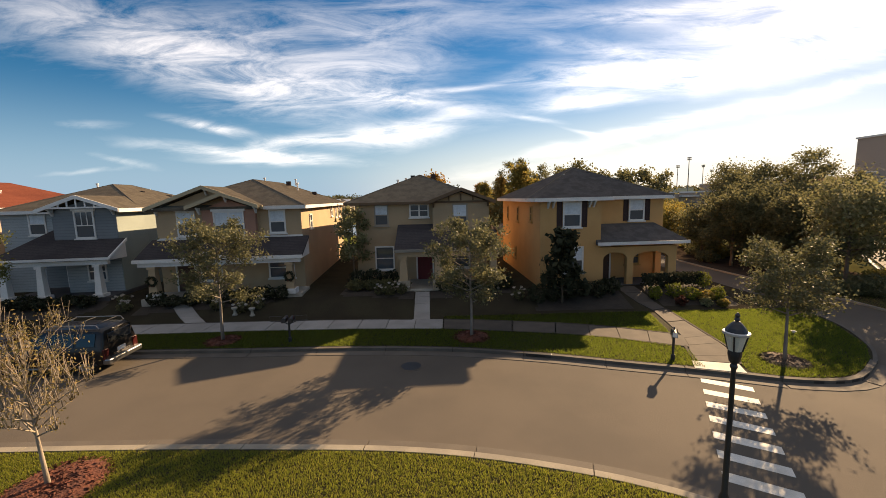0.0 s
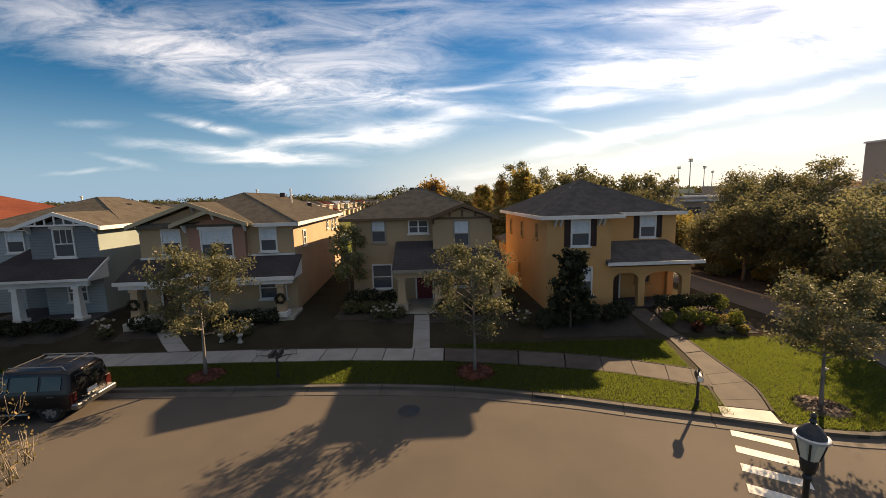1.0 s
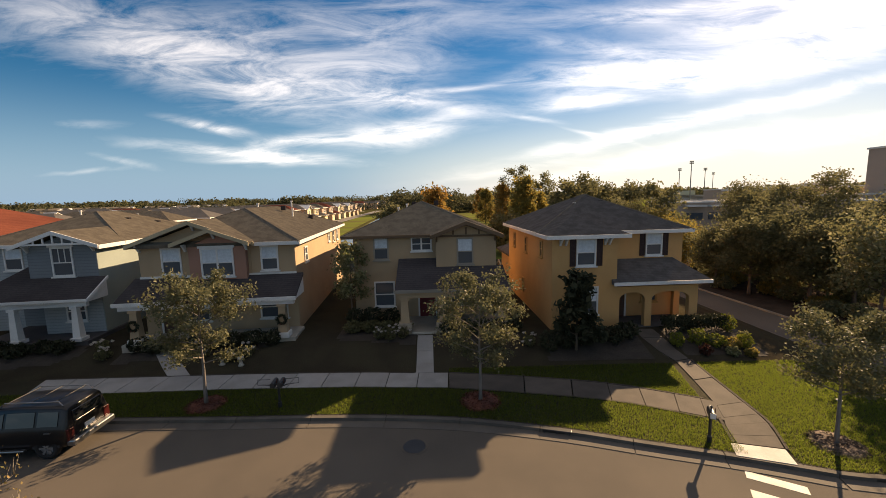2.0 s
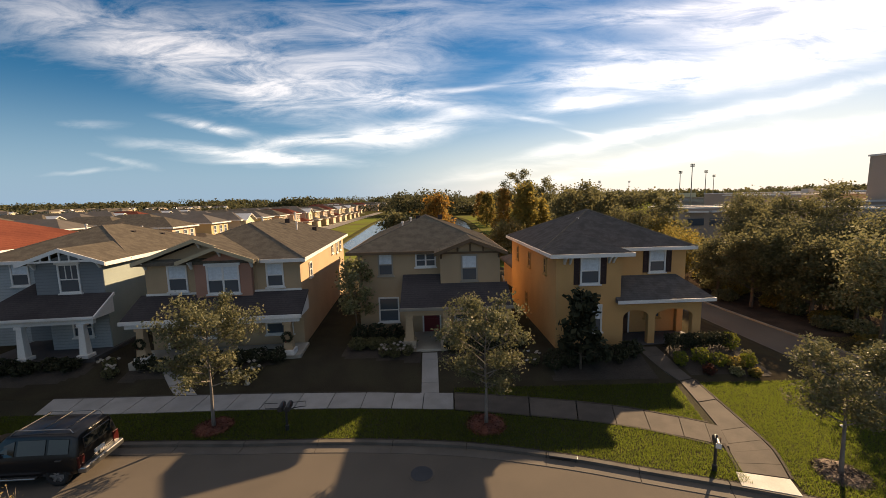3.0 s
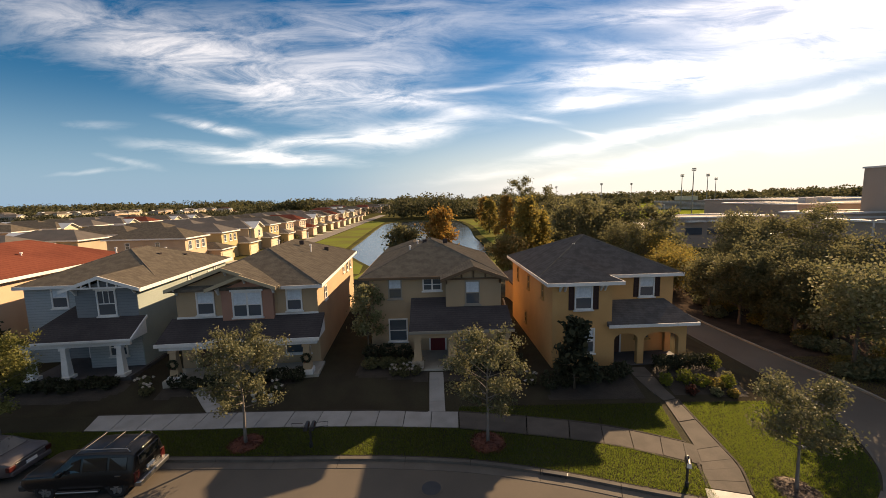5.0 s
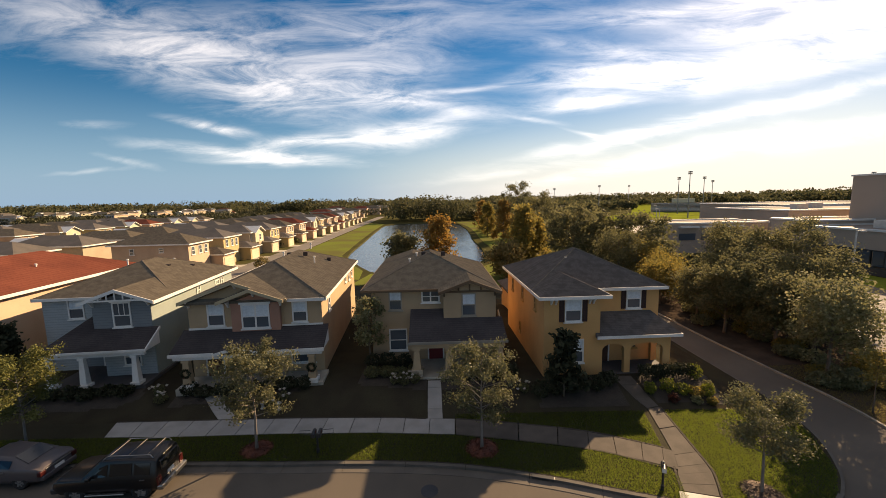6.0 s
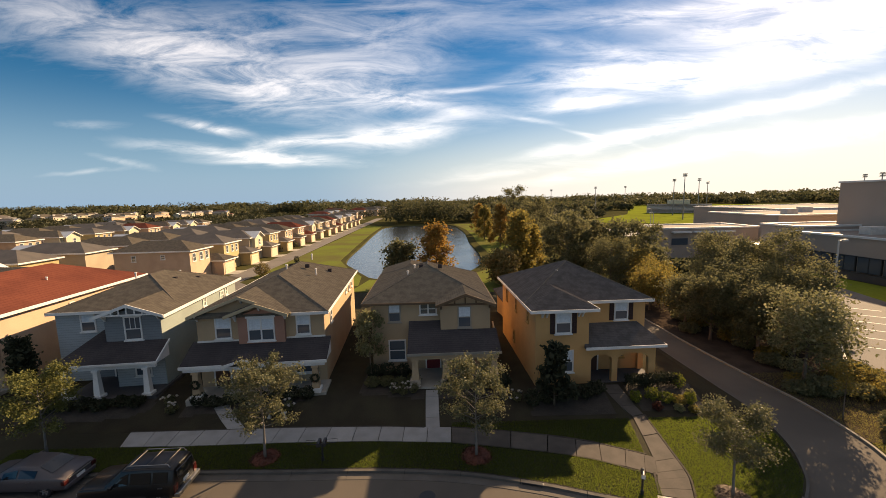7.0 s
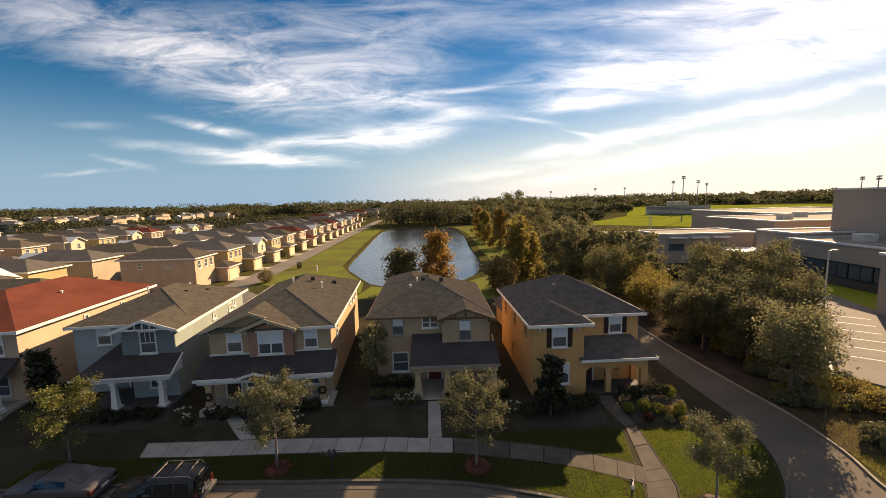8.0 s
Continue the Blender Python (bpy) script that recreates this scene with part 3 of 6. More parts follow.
def house_orange():
    """Two storeys, arched entrance porch, hipped roof."""
    H = thing("orange_house", "two-storey orange stucco house with hipped brown roof and arched porch", "house", pose(6.45, 23.35, 0.10, 0, 0, 2.6), "houses along the street")
    E = 6.08
    part("wall", box((0, 3.7, 0, 3.0, 0, E - 0.1), (0.002, 8.75, 2.0, 11.0, 0, E - 0.1)), M_ORANGE, H, "orange stucco wall")
    bm = bmesh.new()
    bm_hip(bm, -0.4, 9.15, 1.6, 11.4, E, 0.46)
    hip_caps(H, M_CAP, -0.4, 9.15, 1.6, 11.4, E, 0.46)
    bm_hip(bm, -0.402, 4.22, -0.4, 5.3, E + 0.003, 0.44)
    part("roof", bm, M_SHINGLE_DARK2, H, "hipped brown shingle roof")
    part("fascia", box(*fascia_ranges(-0.4, 4.22, -0.4, 5.3, E, sides="fr"), *fascia_ranges(4.27, 9.15, 1.6, 11.4, E, sides="fbr"), (-0.435, -0.405, -0.4, 11.4, E - 0.2, E + 0.012)), M_WHITE, H, "white fascia and gutter")
    window(H, 1.35, 0, 4.32, 1.12, 1.56, shutters=M_SHUTTER)
    window(H, 6.42, 2.0, 4.48, 1.05, 1.42, shutters=M_SHUTTER)
    window(H, 3.85, 2.0, 5.0, 0.6, 0.82, blind=False, shutters=None, trim=M_ORANGE_TRIM)
    window(H, 1.25, 0, 1.55, 1.4, 1.6)
    for k in (0.45, 0.75, 2.95, 3.2):
        bracket(H, k, 0, E - 0.18)
    # the side wall towards the neighbour
    for y, z, w, h in ((2.2, 4.6, 0.5, 1.0), (5.8, 4.4, 0.6, 1.1), (6.5, 1.6, 0.5, 0.9), (9.2, 4.4, 0.6, 1.1)):
        window(H, 0, y, z, w, h, turn=-90, trim=M_ORANGE_TRIM, blind=False)
    # arched porch
    P0, P1 = 3.72, 8.5
    y0 = 0.05
    bm = bmesh.new()
    arches = [(3.92, 5.4), (5.8, 8.0)]
    zt = 3.05

    def arch_wall(bm, a0, a1, lo, hi, spans, ya, yb, flip=False):
        def put(ring):
            if flip:
                bm_prism(bm, [(ya, u, z) for u, z in ring], [(yb, u, z) for u, z in ring])
            else:
                bm_prism(bm, [(u, ya, z) for u, z in ring], [(u, yb, z) for u, z in ring])
        edge = a0
        for s0, s1 in spans:
            put([(edge, lo), (s0, lo), (s0, hi), (edge, hi)])
            n = 10
            r = (s1 - s0) / 2
            pts = [(s0 + r - r * math.cos(math.pi * k / n), 2.3 + 0.42 * math.sin(math.pi * k / n)) for k in range(n + 1)]
            for (ua, za), (ub, zb) in zip(pts, pts[1:]):
                put([(ua, za), (ub, zb), (ub, hi), (ua, hi)])
            edge = s1
        put([(edge, lo), (a1, lo), (a1, hi), (edge, hi)])
    arch_wall(bm, P0, P1, 0, zt, arches, y0, y0 + 0.3)
    arch_wall(bm, y0 + 0.3, 2.0, 0, zt, [(y0 + 0.5, 1.75)], P1 - 0.3, P1, True)
    part("porch_arcade", bm, M_ORANGE, H, "orange arcade with two segmental arches")
    part("porch_floor", box((P0, P1 + 0.1, y0 - 0.1, 2.0, 0, 0.72)), M_PORCH, H)
    bm = bmesh.new()
    ze, zr = 3.38, 4.33
    low = [(P0 - 0.3, y0 - 0.4, ze), (P1 + 0.5, y0 - 0.4, ze), (P1 + 0.5, 3.0, ze), (P0 - 0.3, 3.0, ze)]
    lo2 = [(x, y, z - 0.15) for x, y, z in low]
    v = [bm.verts.new(p) for p in lo2 + low + [(P0 - 0.3, 2.0, zr), (P1 - 0.35, 2.0, zr), (P1 - 0.35, 3.0, zr), (P0 - 0.3, 3.0, zr)]]
    for q in ((3, 2, 1, 0), (0, 1, 5, 4), (1, 2, 6, 5), (2, 3, 7, 6), (3, 0, 4, 7), (4, 5, 9, 8), (5, 6, 10, 9), (8, 9, 10, 11), (6, 7, 11, 10), (7, 4, 8, 11)):
        bm.faces.new([v[i] for i in q])
    part("porch_roof", bm, M_SHINGLE_DARK2, H, "dark shingle porch roof")
    part("gutter", box(*fascia_ranges(P0 - 0.3, P1 + 0.5, y0 - 0.4, 3.0, ze, 0.18, "fr")), M_WHITE, H)
    door(H, 4.2, 1.97, 0.72, 1.0, 2.1, M_BROWN_DOOR, "brown front door")
    window(H, 6.25, 2.0, 1.6, 1.0, 1.05, trim=M_ORANGE_TRIM, blind=False)
    bm = bmesh.new()
    bm_hip(bm, 0.6, 7.6, 13.2, 19.6, 3.0, 0.45)
    part("garage_roof", bm, M_SHINGLE_DARK2, H)
    part("garage_wall", box((1.0, 7.2, 11.0, 19.2, 0, 2.9)), M_ORANGE, H)
    vents(H, [(5.1, 5.5, 7.75), (3.2, 5.2, 7.35)])
    return H


def house_tan():
    """Two storeys, gabled bay over a steep porch roof, red door."""
    H = thing("tan_house", "two-storey tan stucco house with gabled bay and red front door", "house", pose(-5.15, 26.0, 0.10, 0, 0, 1.5), "houses along the street")
    E = 6.05
    part("wall", box((0, 8.75, 0.25, 10.9, 0, E - 0.1)), M_TAN, H, "tan stucco wall")
    bm = bmesh.new()
    gable_wall(bm, 5.15, 8.78, -0.75, 2.2, 3.0, E - 0.1, 0.36)
    part("bay_wall", bm, M_TAN, H, "tan upper bay wall with a low gable")
    bm = bmesh.new()
    bm_hip(bm, -0.65, 9.12, -0.12, 11.3, E, 0.41)
    hip_caps(H, M_CAP, -0.65, 9.12, -0.12, 11.3, E, 0.41)
    part("roof", bm, M_SHINGLE, H, "hipped brown shingle roof")
    part("rear_wall", box((0.002, 5.2, 10.9, 15.3, 0, E - 0.1)), M_TAN, H, "tan stucco rear wing")
    bm = bmesh.new()
    bm_hip(bm, -0.652, 5.6, 7.0, 15.7, E + 0.004, 0.41)
    part("rear_roof", bm, M_SHINGLE, H, "hipped roof of the rear wing")
    bm = bmesh.new()
    bm_gable(bm, 4.8, 9.14, -1.2, 3.9, E + 0.01, 0.38)
    part("bay_roof", bm, M_SHINGLE, H, "low gable roof over the bay")
    bm = bmesh.new()
    rake(bm, 4.8, E, 6.97, E + 0.82, -1.2), rake(bm, 6.97, E + 0.82, 9.14, E, -1.2)
    for k in (6.2, 6.97, 7.75):
        bm_box(bm, k - 0.05, k + 0.05, -0.86, -0.76, E + 0.02, E + 0.44)
    bm_box(bm, 5.2, 8.75, -0.85, -0.76, E - 0.12, E + 0.0)
    part("barge_board", bm, M_TAN_TRIM, H, "brown gable trim with upright struts")
    part("fascia", box(*fascia_ranges(-0.65, 9.12, -0.12, 11.3, E, 0.16, "lb"), (9.143, 9.18, -1.2, 11.3, E - 0.16, E + 0.012), (-0.65, 4.8, -0.155, -0.123, E - 0.16, E + 0.01)), M_TAN_TRIM, H)
    for k in (5.2, 8.72):
        bracket(H, k, -0.75, E + 0.02, M_TAN_TRIM)
    window(H, 1.25, 0.25, 4.5, 0.95, 1.44, trim=M_GREY_TRIM)
    window(H, 3.6, 0.25, 5.0, 1.3, 0.9, style="cross", blind=False)
    window(H, 6.4, -0.75, 4.25, 1.0, 1.62, trim=M_GREY_TRIM)
    window(H, 1.2, 0.25, 1.5, 1.3, 1.62, blind=False)
    window(H, 6.0, 0.25, 1.5, 1.6, 1.3, blind=False)
    # porch
    zt = 3.24
    bm = bmesh.new()
    slab(bm, [(2.8, -2.95, zt), (9.2, -2.95, zt), (9.2, -0.73, zt + 0.9), (2.8, -0.73, zt + 0.9)], 0.14)
    slab(bm, [(2.8, -0.73, zt + 0.9), (5.15, -0.73, zt + 0.9), (5.15, 0.27, zt + 1.31), (2.8, 0.27, zt + 1.31)], 0.14)
    part("porch_roof", bm, M_SHINGLE_DARK, H, "dark shingle porch roof")
    bm = bmesh.new()
    for x in (2.85, 9.05):
        ring = [(-2.9, zt - 0.16), (0.24, zt - 0.16), (0.24, zt + 1.1), (-2.9, zt - 0.12)]
        bm_prism(bm, [(x, y, z) for y, z in ring], [(x + 0.1, y, z) for y, z in ring])
    bm_box(bm, 2.95, 9.05, -2.85, -2.65, zt - 0.46, zt - 0.16)
    part("porch_beam", bm, M_TAN, H)
    part("gutter", box((2.77, 9.23, -3.02, -2.953, zt - 0.15, zt + 0.02)), M_GREY_TRIM, H, "pale metal gutter")
    part("porch_floor", bevelled(box((2.9, 9.1, -2.85, 0.25, 0, 0.8)), 0.02), M_CONCRETE, H)
    for x in (3.3, 5.4, 8.75):
        column(H, x, -2.6, 0.75, zt - 0.46, 0.6, M_TAN, M_STONE, 0.26, 0.18)
    door(H, 4.05, 0.23, 0.8, 1.0, 2.0, M_RED_DOOR, "deep red panelled front door")
    bm = bmesh.new()
    bm_hip(bm, 4.9, 9.8, 11.3, 20.2, 3.0, 0.45)
    part("garage_roof", bm, M_SHINGLE, H)
    part("garage_wall", box((5.3, 9.4, 10.9, 19.8, 0, 2.9)), M_TAN, H)
    vents(H, [(3.7, 5.0, 7.95), (2.6, 4.0, 7.3), (5.3, 4.6, 8.0), (3.1, 5.9, 7.5)])
    return H


def house_rose():
    """Two storeys, tan with a rose bay under stacked gables, wide porch."""
    H = thing("tan_and_rose_house", "two-storey tan house with rose bay, white trim and stacked gables", "house", pose(-16.8, 24.0, 0.10, 0, 0, 4.9), "houses along the street")
    E = 6.02
    part("wall", box((0, 8.6, 0, 15.4, 0, E - 0.1)), M_TAN, H, "tan stucco wall")
    bm = bmesh.new()
    gable_wall(bm, 0.002, 6.1, -0.03, 3.0, 3.2, E - 0.1, 0.37)
    part("gable_wall", bm, M_TAN, H)
    bm = bmesh.new()
    gable_wall(bm, 2.85, 5.95, -0.35, 0.3, 3.4, E - 0.12, 0.37)
    part("bay_wall", bm, M_PINK, H, "rose stucco bay")
    bm = bmesh.new()
    bm_hip(bm, -0.4, 8.98, -0.4, 15.8, E, 0.40)
    hip_caps(H, M_CAP, -0.4, 8.98, -0.4, 15.8, E, 0.40)
    part("roof", bm, M_SHINGLE, H, "hipped brown shingle roof")
    bm = bmesh.new()
    bm_gable(bm, -0.4, 6.5, -0.5, 5.2, E + 0.03, 0.37)
    part("gable_roof", bm, M_SHINGLE, H)
    bm = bmesh.new()
    bm_gable(bm, 2.2, 6.4, -0.95, 2.2, E + 0.09, 0.37)
    part("bay_roof", bm, M_SHINGLE, H)
    bm = bmesh.new()
    rake(bm, 2.2, E + 0.08, 4.3, E + 0.86, -0.95), rake(bm, 4.3, E + 0.86, 6.4, E + 0.08, -0.95)
    rake(bm, -0.4, E + 0.02, 3.05, E + 1.30, -0.5), rake(bm, 3.05, E + 1.30, 6.5, E + 0.02, -0.5)
    part("barge_board", bm, M_TRIM_TAN, H, "pale gable barge boards")
    part("fascia", box(*fascia_ranges(-0.4, 8.98, -0.4, 15.8, E, 0.2, "lrb"), (6.5, 8.98, -0.435, -0.403, E - 0.2, E + 0.012)), M_WHITE, H)
    for k in (2.75, 4.4, 6.05):
        bracket(H, k, -0.38 if k != 4.4 else -0.5, E + 0.0 if k != 4.4 else E + 0.7)
    bracket(H, 3.1, -0.03, E + 1.15), bracket(H, 0.1, -0.03, E)
    window(H, 1.2, -0.03, 4.28, 1.1, 1.55, cap=True)
    window(H, 3.5, -0.35, 4.12, 1.8, 1.65, style="double", cap=True)
    window(H, 6.65, 0, 4.32, 1.0, 1.46, cap=True)
    part("belt_trim", box((-0.03, 2.85, -0.08, -0.03, 4.08, 4.2)), M_WHITE, H)
    part("belt_trim", box((5.95, 8.63, -0.06, 0.0, 4.08, 4.2)), M_WHITE, H)
    window(H, 6.4, 0, 1.45, 1.6, 1.4, blind=False)
    window(H, 2.3, 0, 1.45, 1.3, 1.4)
    for y, z in ((2.0, 4.4), (9.5, 4.9), (11.5, 4.7), (13.2, 4.7)):
        window(H, 8.6, y, z, 0.7, 1.0, turn=90, blind=False)
    zt = 3.14
    bm = bmesh.new()
    slab(bm, [(-0.35, -1.95, zt), (9.0, -1.95, zt), (9.0, 0.0, zt + 0.98), (-0.35, 0.0, zt + 0.98)], 0.14)
    slab(bm, [(2.35, -2.2, zt + 0.02), (3.75, -2.2, zt + 0.42), (3.75, -0.9, zt + 0.55), (2.35, -1.9, zt + 0.04)], 0.12)
    slab(bm, [(3.752, -2.2, zt + 0.42), (5.15, -2.2, zt + 0.02), (5.15, -1.9, zt + 0.04), (3.752, -0.9, zt + 0.55)], 0.12)
    part("porch_roof", bm, M_SHINGLE_DARK, H, "dark shingle porch roof")
    bm = bmesh.new()
    rake(bm, 2.35, zt + 0.01, 3.75, zt + 0.41, -2.2, high=0.16), rake(bm, 3.75, zt + 0.41, 5.15, zt + 0.01, -2.2, high=0.16)
    bm_box(bm, -0.38, 2.35, -2.02, -1.953, zt - 0.18, zt + 0.02), bm_box(bm, 5.15, 9.03, -2.02, -1.953, zt - 0.18, zt + 0.02)
    bm_box(bm, -0.2, 8.85, -1.85, -1.6, zt - 0.42, zt - 0.17)
    part("porch_beam", bm, M_WHITE, H, "white porch beam and gutter")
    bm = bmesh.new()
    for x in (-0.30, 8.86):
        ring = [(-1.9, zt - 0.18), (-0.01, zt - 0.18), (-0.01, zt + 0.84), (-1.9, zt - 0.1)]
        bm = bmesh.new()
        bm_prism(bm, [(x, y, z) for y, z in ring], [(x + 0.1, y, z) for y, z in ring])
        part("porch_cheek", bm, M_WHITE, H)
    part("porch_floor", bevelled(box((-0.2, 8.85, -1.9, 0, 0, 0.85)), 0.02), M_CONCRETE, H)
    for x in (0.55, 8.2):
        column(H, x, -1.7, 0.85, zt - 0.42, 0.3, M_TAN, M_WHITE, 0.24, 0.17)
    door(H, 0.95, -0.02, 0.85, 1.0, 2.0, M_BROWN_DOOR, "brown front door")
    vents(H, [(5.4, 9.0, 7.85), (6.5, 7.5, 7.35), (3.4, 11.0, 7.6), (4.9, 13.0, 7.95), (7.0, 11.0, 7.0), (4.0, 7.5, 7.8)])
    return H


def house_blue():
    """Two storeys, blue-grey siding, gabled bay with white truss, white columns."""
    H = thing("blue_house", "two-storey blue-grey sided house with white trim and tapered columns", "house", pose(-27.75, 23.95, 0.10, 0, 0, 6.0), "houses along the street")
    E = 6.05
    part("wall", box((-0.2, 8.1, 1.75, 12.3, 0, E - 0.1)), M_PALEBLUE, H, "pale blue lap siding")
    part("side_wall", box((8.1, 8.145, -0.28, 12.3, 0, E - 0.1)), M_MINT, H, "pale mint side wall")
    bm = bmesh.new()
    gable_wall(bm, 4.5, 8.135, -0.3, 2.2, 3.0, E - 0.1, 0.36)
    part("bay_wall", bm, M_BLUE, H, "blue-grey sided bay")
    bm = bmesh.new()
    bm_hip(bm, -0.55, 8.6, 1.4, 12.7, E, 0.40)
    hip_caps(H, M_CAP, -0.55, 8.6, 1.4, 12.7, E, 0.40)
    part("roof", bm, M_SHINGLE, H, "hipped brown shingle roof")
    bm = bmesh.new()
    bm_gable(bm, 3.95, 8.62, -0.75, 5.0, E + 0.05, 0.36)
    part("bay_roof", bm, M_SHINGLE, H)
    bm = bmesh.new()
    xm = (3.95 + 8.62) / 2
    zt = E + 0.05 + (xm - 3.95) * 0.36
    rake(bm, 3.95, E + 0.05, xm, zt, -0.75), rake(bm, xm, zt, 8.62, E + 0.05, -0.75)
    bm_box(bm, 4.6, 8.0, -0.78, -0.70, E + 0.1, E + 0.2)
    for k in (-1.0, -0.5, 0, 0.5, 1.0):
        bm_box(bm, xm + k - 0.035, xm + k + 0.035, -0.77, -0.71, E + 0.2, zt - abs(k) * 0.36 - 0.12)
    part("gable_truss", bm, M_WHITE, H, "white gable truss with upright struts")
    part("fascia", box(*fascia_ranges(-0.55, 8.6, 1.4, 12.7, E, 0.2, "lb"), (8.603, 8.64, -0.75, 12.7, E - 0.18, E + 0.05), (-0.55, 3.95, 1.365, 1.397, E - 0.2, E + 0.01)), M_WHITE, H)
    bracket(H, 4.6, -0.3, E + 0.08), bracket(H, 8.05, -0.3, E + 0.08)
    window(H, 1.45, 1.75, 4.45, 1.05, 1.5, cap=True)
    window(H, 5.75, -0.3, 4.3, 1.15, 1.7, style="craft", cap=True, blind=False)
    window(H, 3.9, 1.75, 5.22, 0.4, 0.6, blind=False)
    window(H, 6.1, -0.25, 1.6, 1.1, 1.2, blind=False)
    part("bay_lower_wall", box((4.9, 8.132, -0.25, 1.75, 0, 3.0)), M_PALEBLUE, H)
    for y, z, w in ((5.6, 4.9, 0.6), (8.8, 4.7, 0.8), (9.9, 4.9, 0.5)):
        window(H, 8.13, y, z, w, 0.8, turn=90, blind=False)
    ze = 3.26
    bm = bmesh.new()
    slab(bm, [(2.1, -2.0, ze), (8.55, -2.0, ze), (8.55, -0.3, ze + 0.98), (3.1, -0.3, ze + 0.98)], 0.14)
    slab(bm, [(3.102, -0.3, ze + 0.98), (4.5, -0.3, ze + 0.98), (4.5, 1.77, ze + 2.17), (4.32, 1.77, ze + 2.17)], 0.14)
    slab(bm, [(2.098, -2.0, ze), (3.1, -0.3, ze + 0.98), (4.32, 1.77, ze + 2.17), (2.098, 1.77, ze)], 0.14)
    part("porch_roof", bm, M_SHINGLE_DARK, H, "dark shingle porch roof")
    bm = bmesh.new()
    bm_box(bm, 2.0, 8.6, -2.07, -2.003, ze - 0.12, ze + 0.02)
    bm_box(bm, 2.2, 8.4, -1.85, -1.65, ze - 0.42, ze - 0.17)
    ring = [(-1.95, ze - 0.18), (-0.3, ze - 0.18), (-0.3, ze + 0.8), (-1.95, ze - 0.1)]
    bm_prism(bm, [(8.4, y, z) for y, z in ring], [(8.48, y, z) for y, z in ring])
    ring = [(-2.0, ze - 0.12), (-0.3, ze + 0.83), (-0.3, ze + 1.0), (-2.0, ze + 0.05)]
    bm_prism(bm, [(8.552, y, z) for y, z in ring], [(8.62, y, z) for y, z in ring])
    part("porch_beam", bm, M_WHITE, H, "white porch beam and rake")
    part("porch_floor", bevelled(box((2.2, 8.3, -1.95, 1.75, 0, 0.9)), 0.02), M_PORCH, H, "porch floor toned dark to look shaded")
    part("porch_back_wall", box((2.1, 4.9, 1.705, 1.747, 0.9, 3.2)), M_BLUE, H, "blue-grey wall behind the porch")
    for x in (2.7, 4.65, 7.75):
        column(H, x, -1.75, 0.9, ze - 0.42, 0.2, M_WHITE, M_WHITE, 0.2, 0.13)
    door(H, 3.5, 1.68, 0.9, 1.0, 1.95, M_SLATE_DOOR, "slate grey front door")
    vents(H, [(5.4, 7.0, 7.3), (2.6, 6.5, 7.6), (6.3, 9.0, 6.95), (4.6, 9.4, 7.2)])
    return H


def house_red_roof():
    H = thing("peach_house", "two-storey peach stucco house with red tiled hipped roof", "house", pose(-40.2, 23.6, 0.10, 0, 0, 5.0), "houses along the street")
    E = 6.3
    part("wall", box((0, 9.2, 0, 15.0, 0, E - 0.1)), M_PEACH, H, "peach stucco wall")
    bm = bmesh.new()
    bm_hip(bm, -0.5, 9.7, -0.5, 15.5, E, 0.42)
    part("roof", bm, M_SHINGLE_RED, H, "hipped red tile roof")
    part("fascia", box(*fascia_ranges(-0.5, 9.7, -0.5, 15.5, E, 0.22)), M_WHITE, H)
    window(H, 7.2, 0, 4.4, 1.1, 1.6), window(H, 4.0, 0, 4.4, 1.1, 1.6), window(H, 7.0, 0, 1.3, 1.3, 1.5, blind=False)
    window(H, 9.2, 6.0, 4.7, 0.5, 0.9, turn=90, blind=False), window(H, 9.2, 10.5, 4.7, 0.5, 0.9, turn=90, blind=False)
    ze = 3.2
    bm = bmesh.new()
    slab(bm, [(1.0, -2.2, ze), (9.6, -2.2, ze), (9.2, 0, ze + 1.0), (1.0, 0, ze + 1.0)], 0.14)
    part("porch_roof", bm, M_SHINGLE_DARK, H)
    part("porch_beam", box((1.0, 9.6, -2.27, -2.203, ze - 0.18, ze + 0.02), (1.1, 9.4, -2.1, -1.85, ze - 0.42, ze - 0.17)), M_WHITE, H)
    part("porch_floor", box((1.1, 9.4, -2.1, 0, 0, 0.9)), M_CONCRETE, H)
    for x in (1.4, 5.2, 9.0):
        column(H, x, -1.95, 0.9, ze - 0.42, 0.3, M_WHITE, M_WHITE, 0.25, 0.17)
    vents(H, [(6.6, 5.4, 7.4), (6.9, 7.0, 7.3), (5.6, 8.2, 7.8)])
    return H


M_SHINGLE_DARK2 = material("umber_shingle", (0.135, 0.118, 0.108), 0.95, (0.095, 0.083, 0.077), 0.5, 9.0, 0.6, dist=0.02, bands=0.065, spec=0.0, grit=1.0)
M_ORANGE_TRIM = material("orange_trim", (0.50, 0.29, 0.10), 0.8, bump=0.05)
M_TAN_TRIM = material("brown_trim", (0.17, 0.105, 0.06), 0.75, bump=0.05)
M_TRIM_TAN = material("pale_tan_trim", (0.52, 0.42, 0.27), 0.75, bump=0.05)
M_GREY_TRIM = material("grey_trim", (0.33, 0.29, 0.235), 0.75, bump=0.05)
house_orange(), house_tan(), house_rose(), house_blue(), house_red_roof()


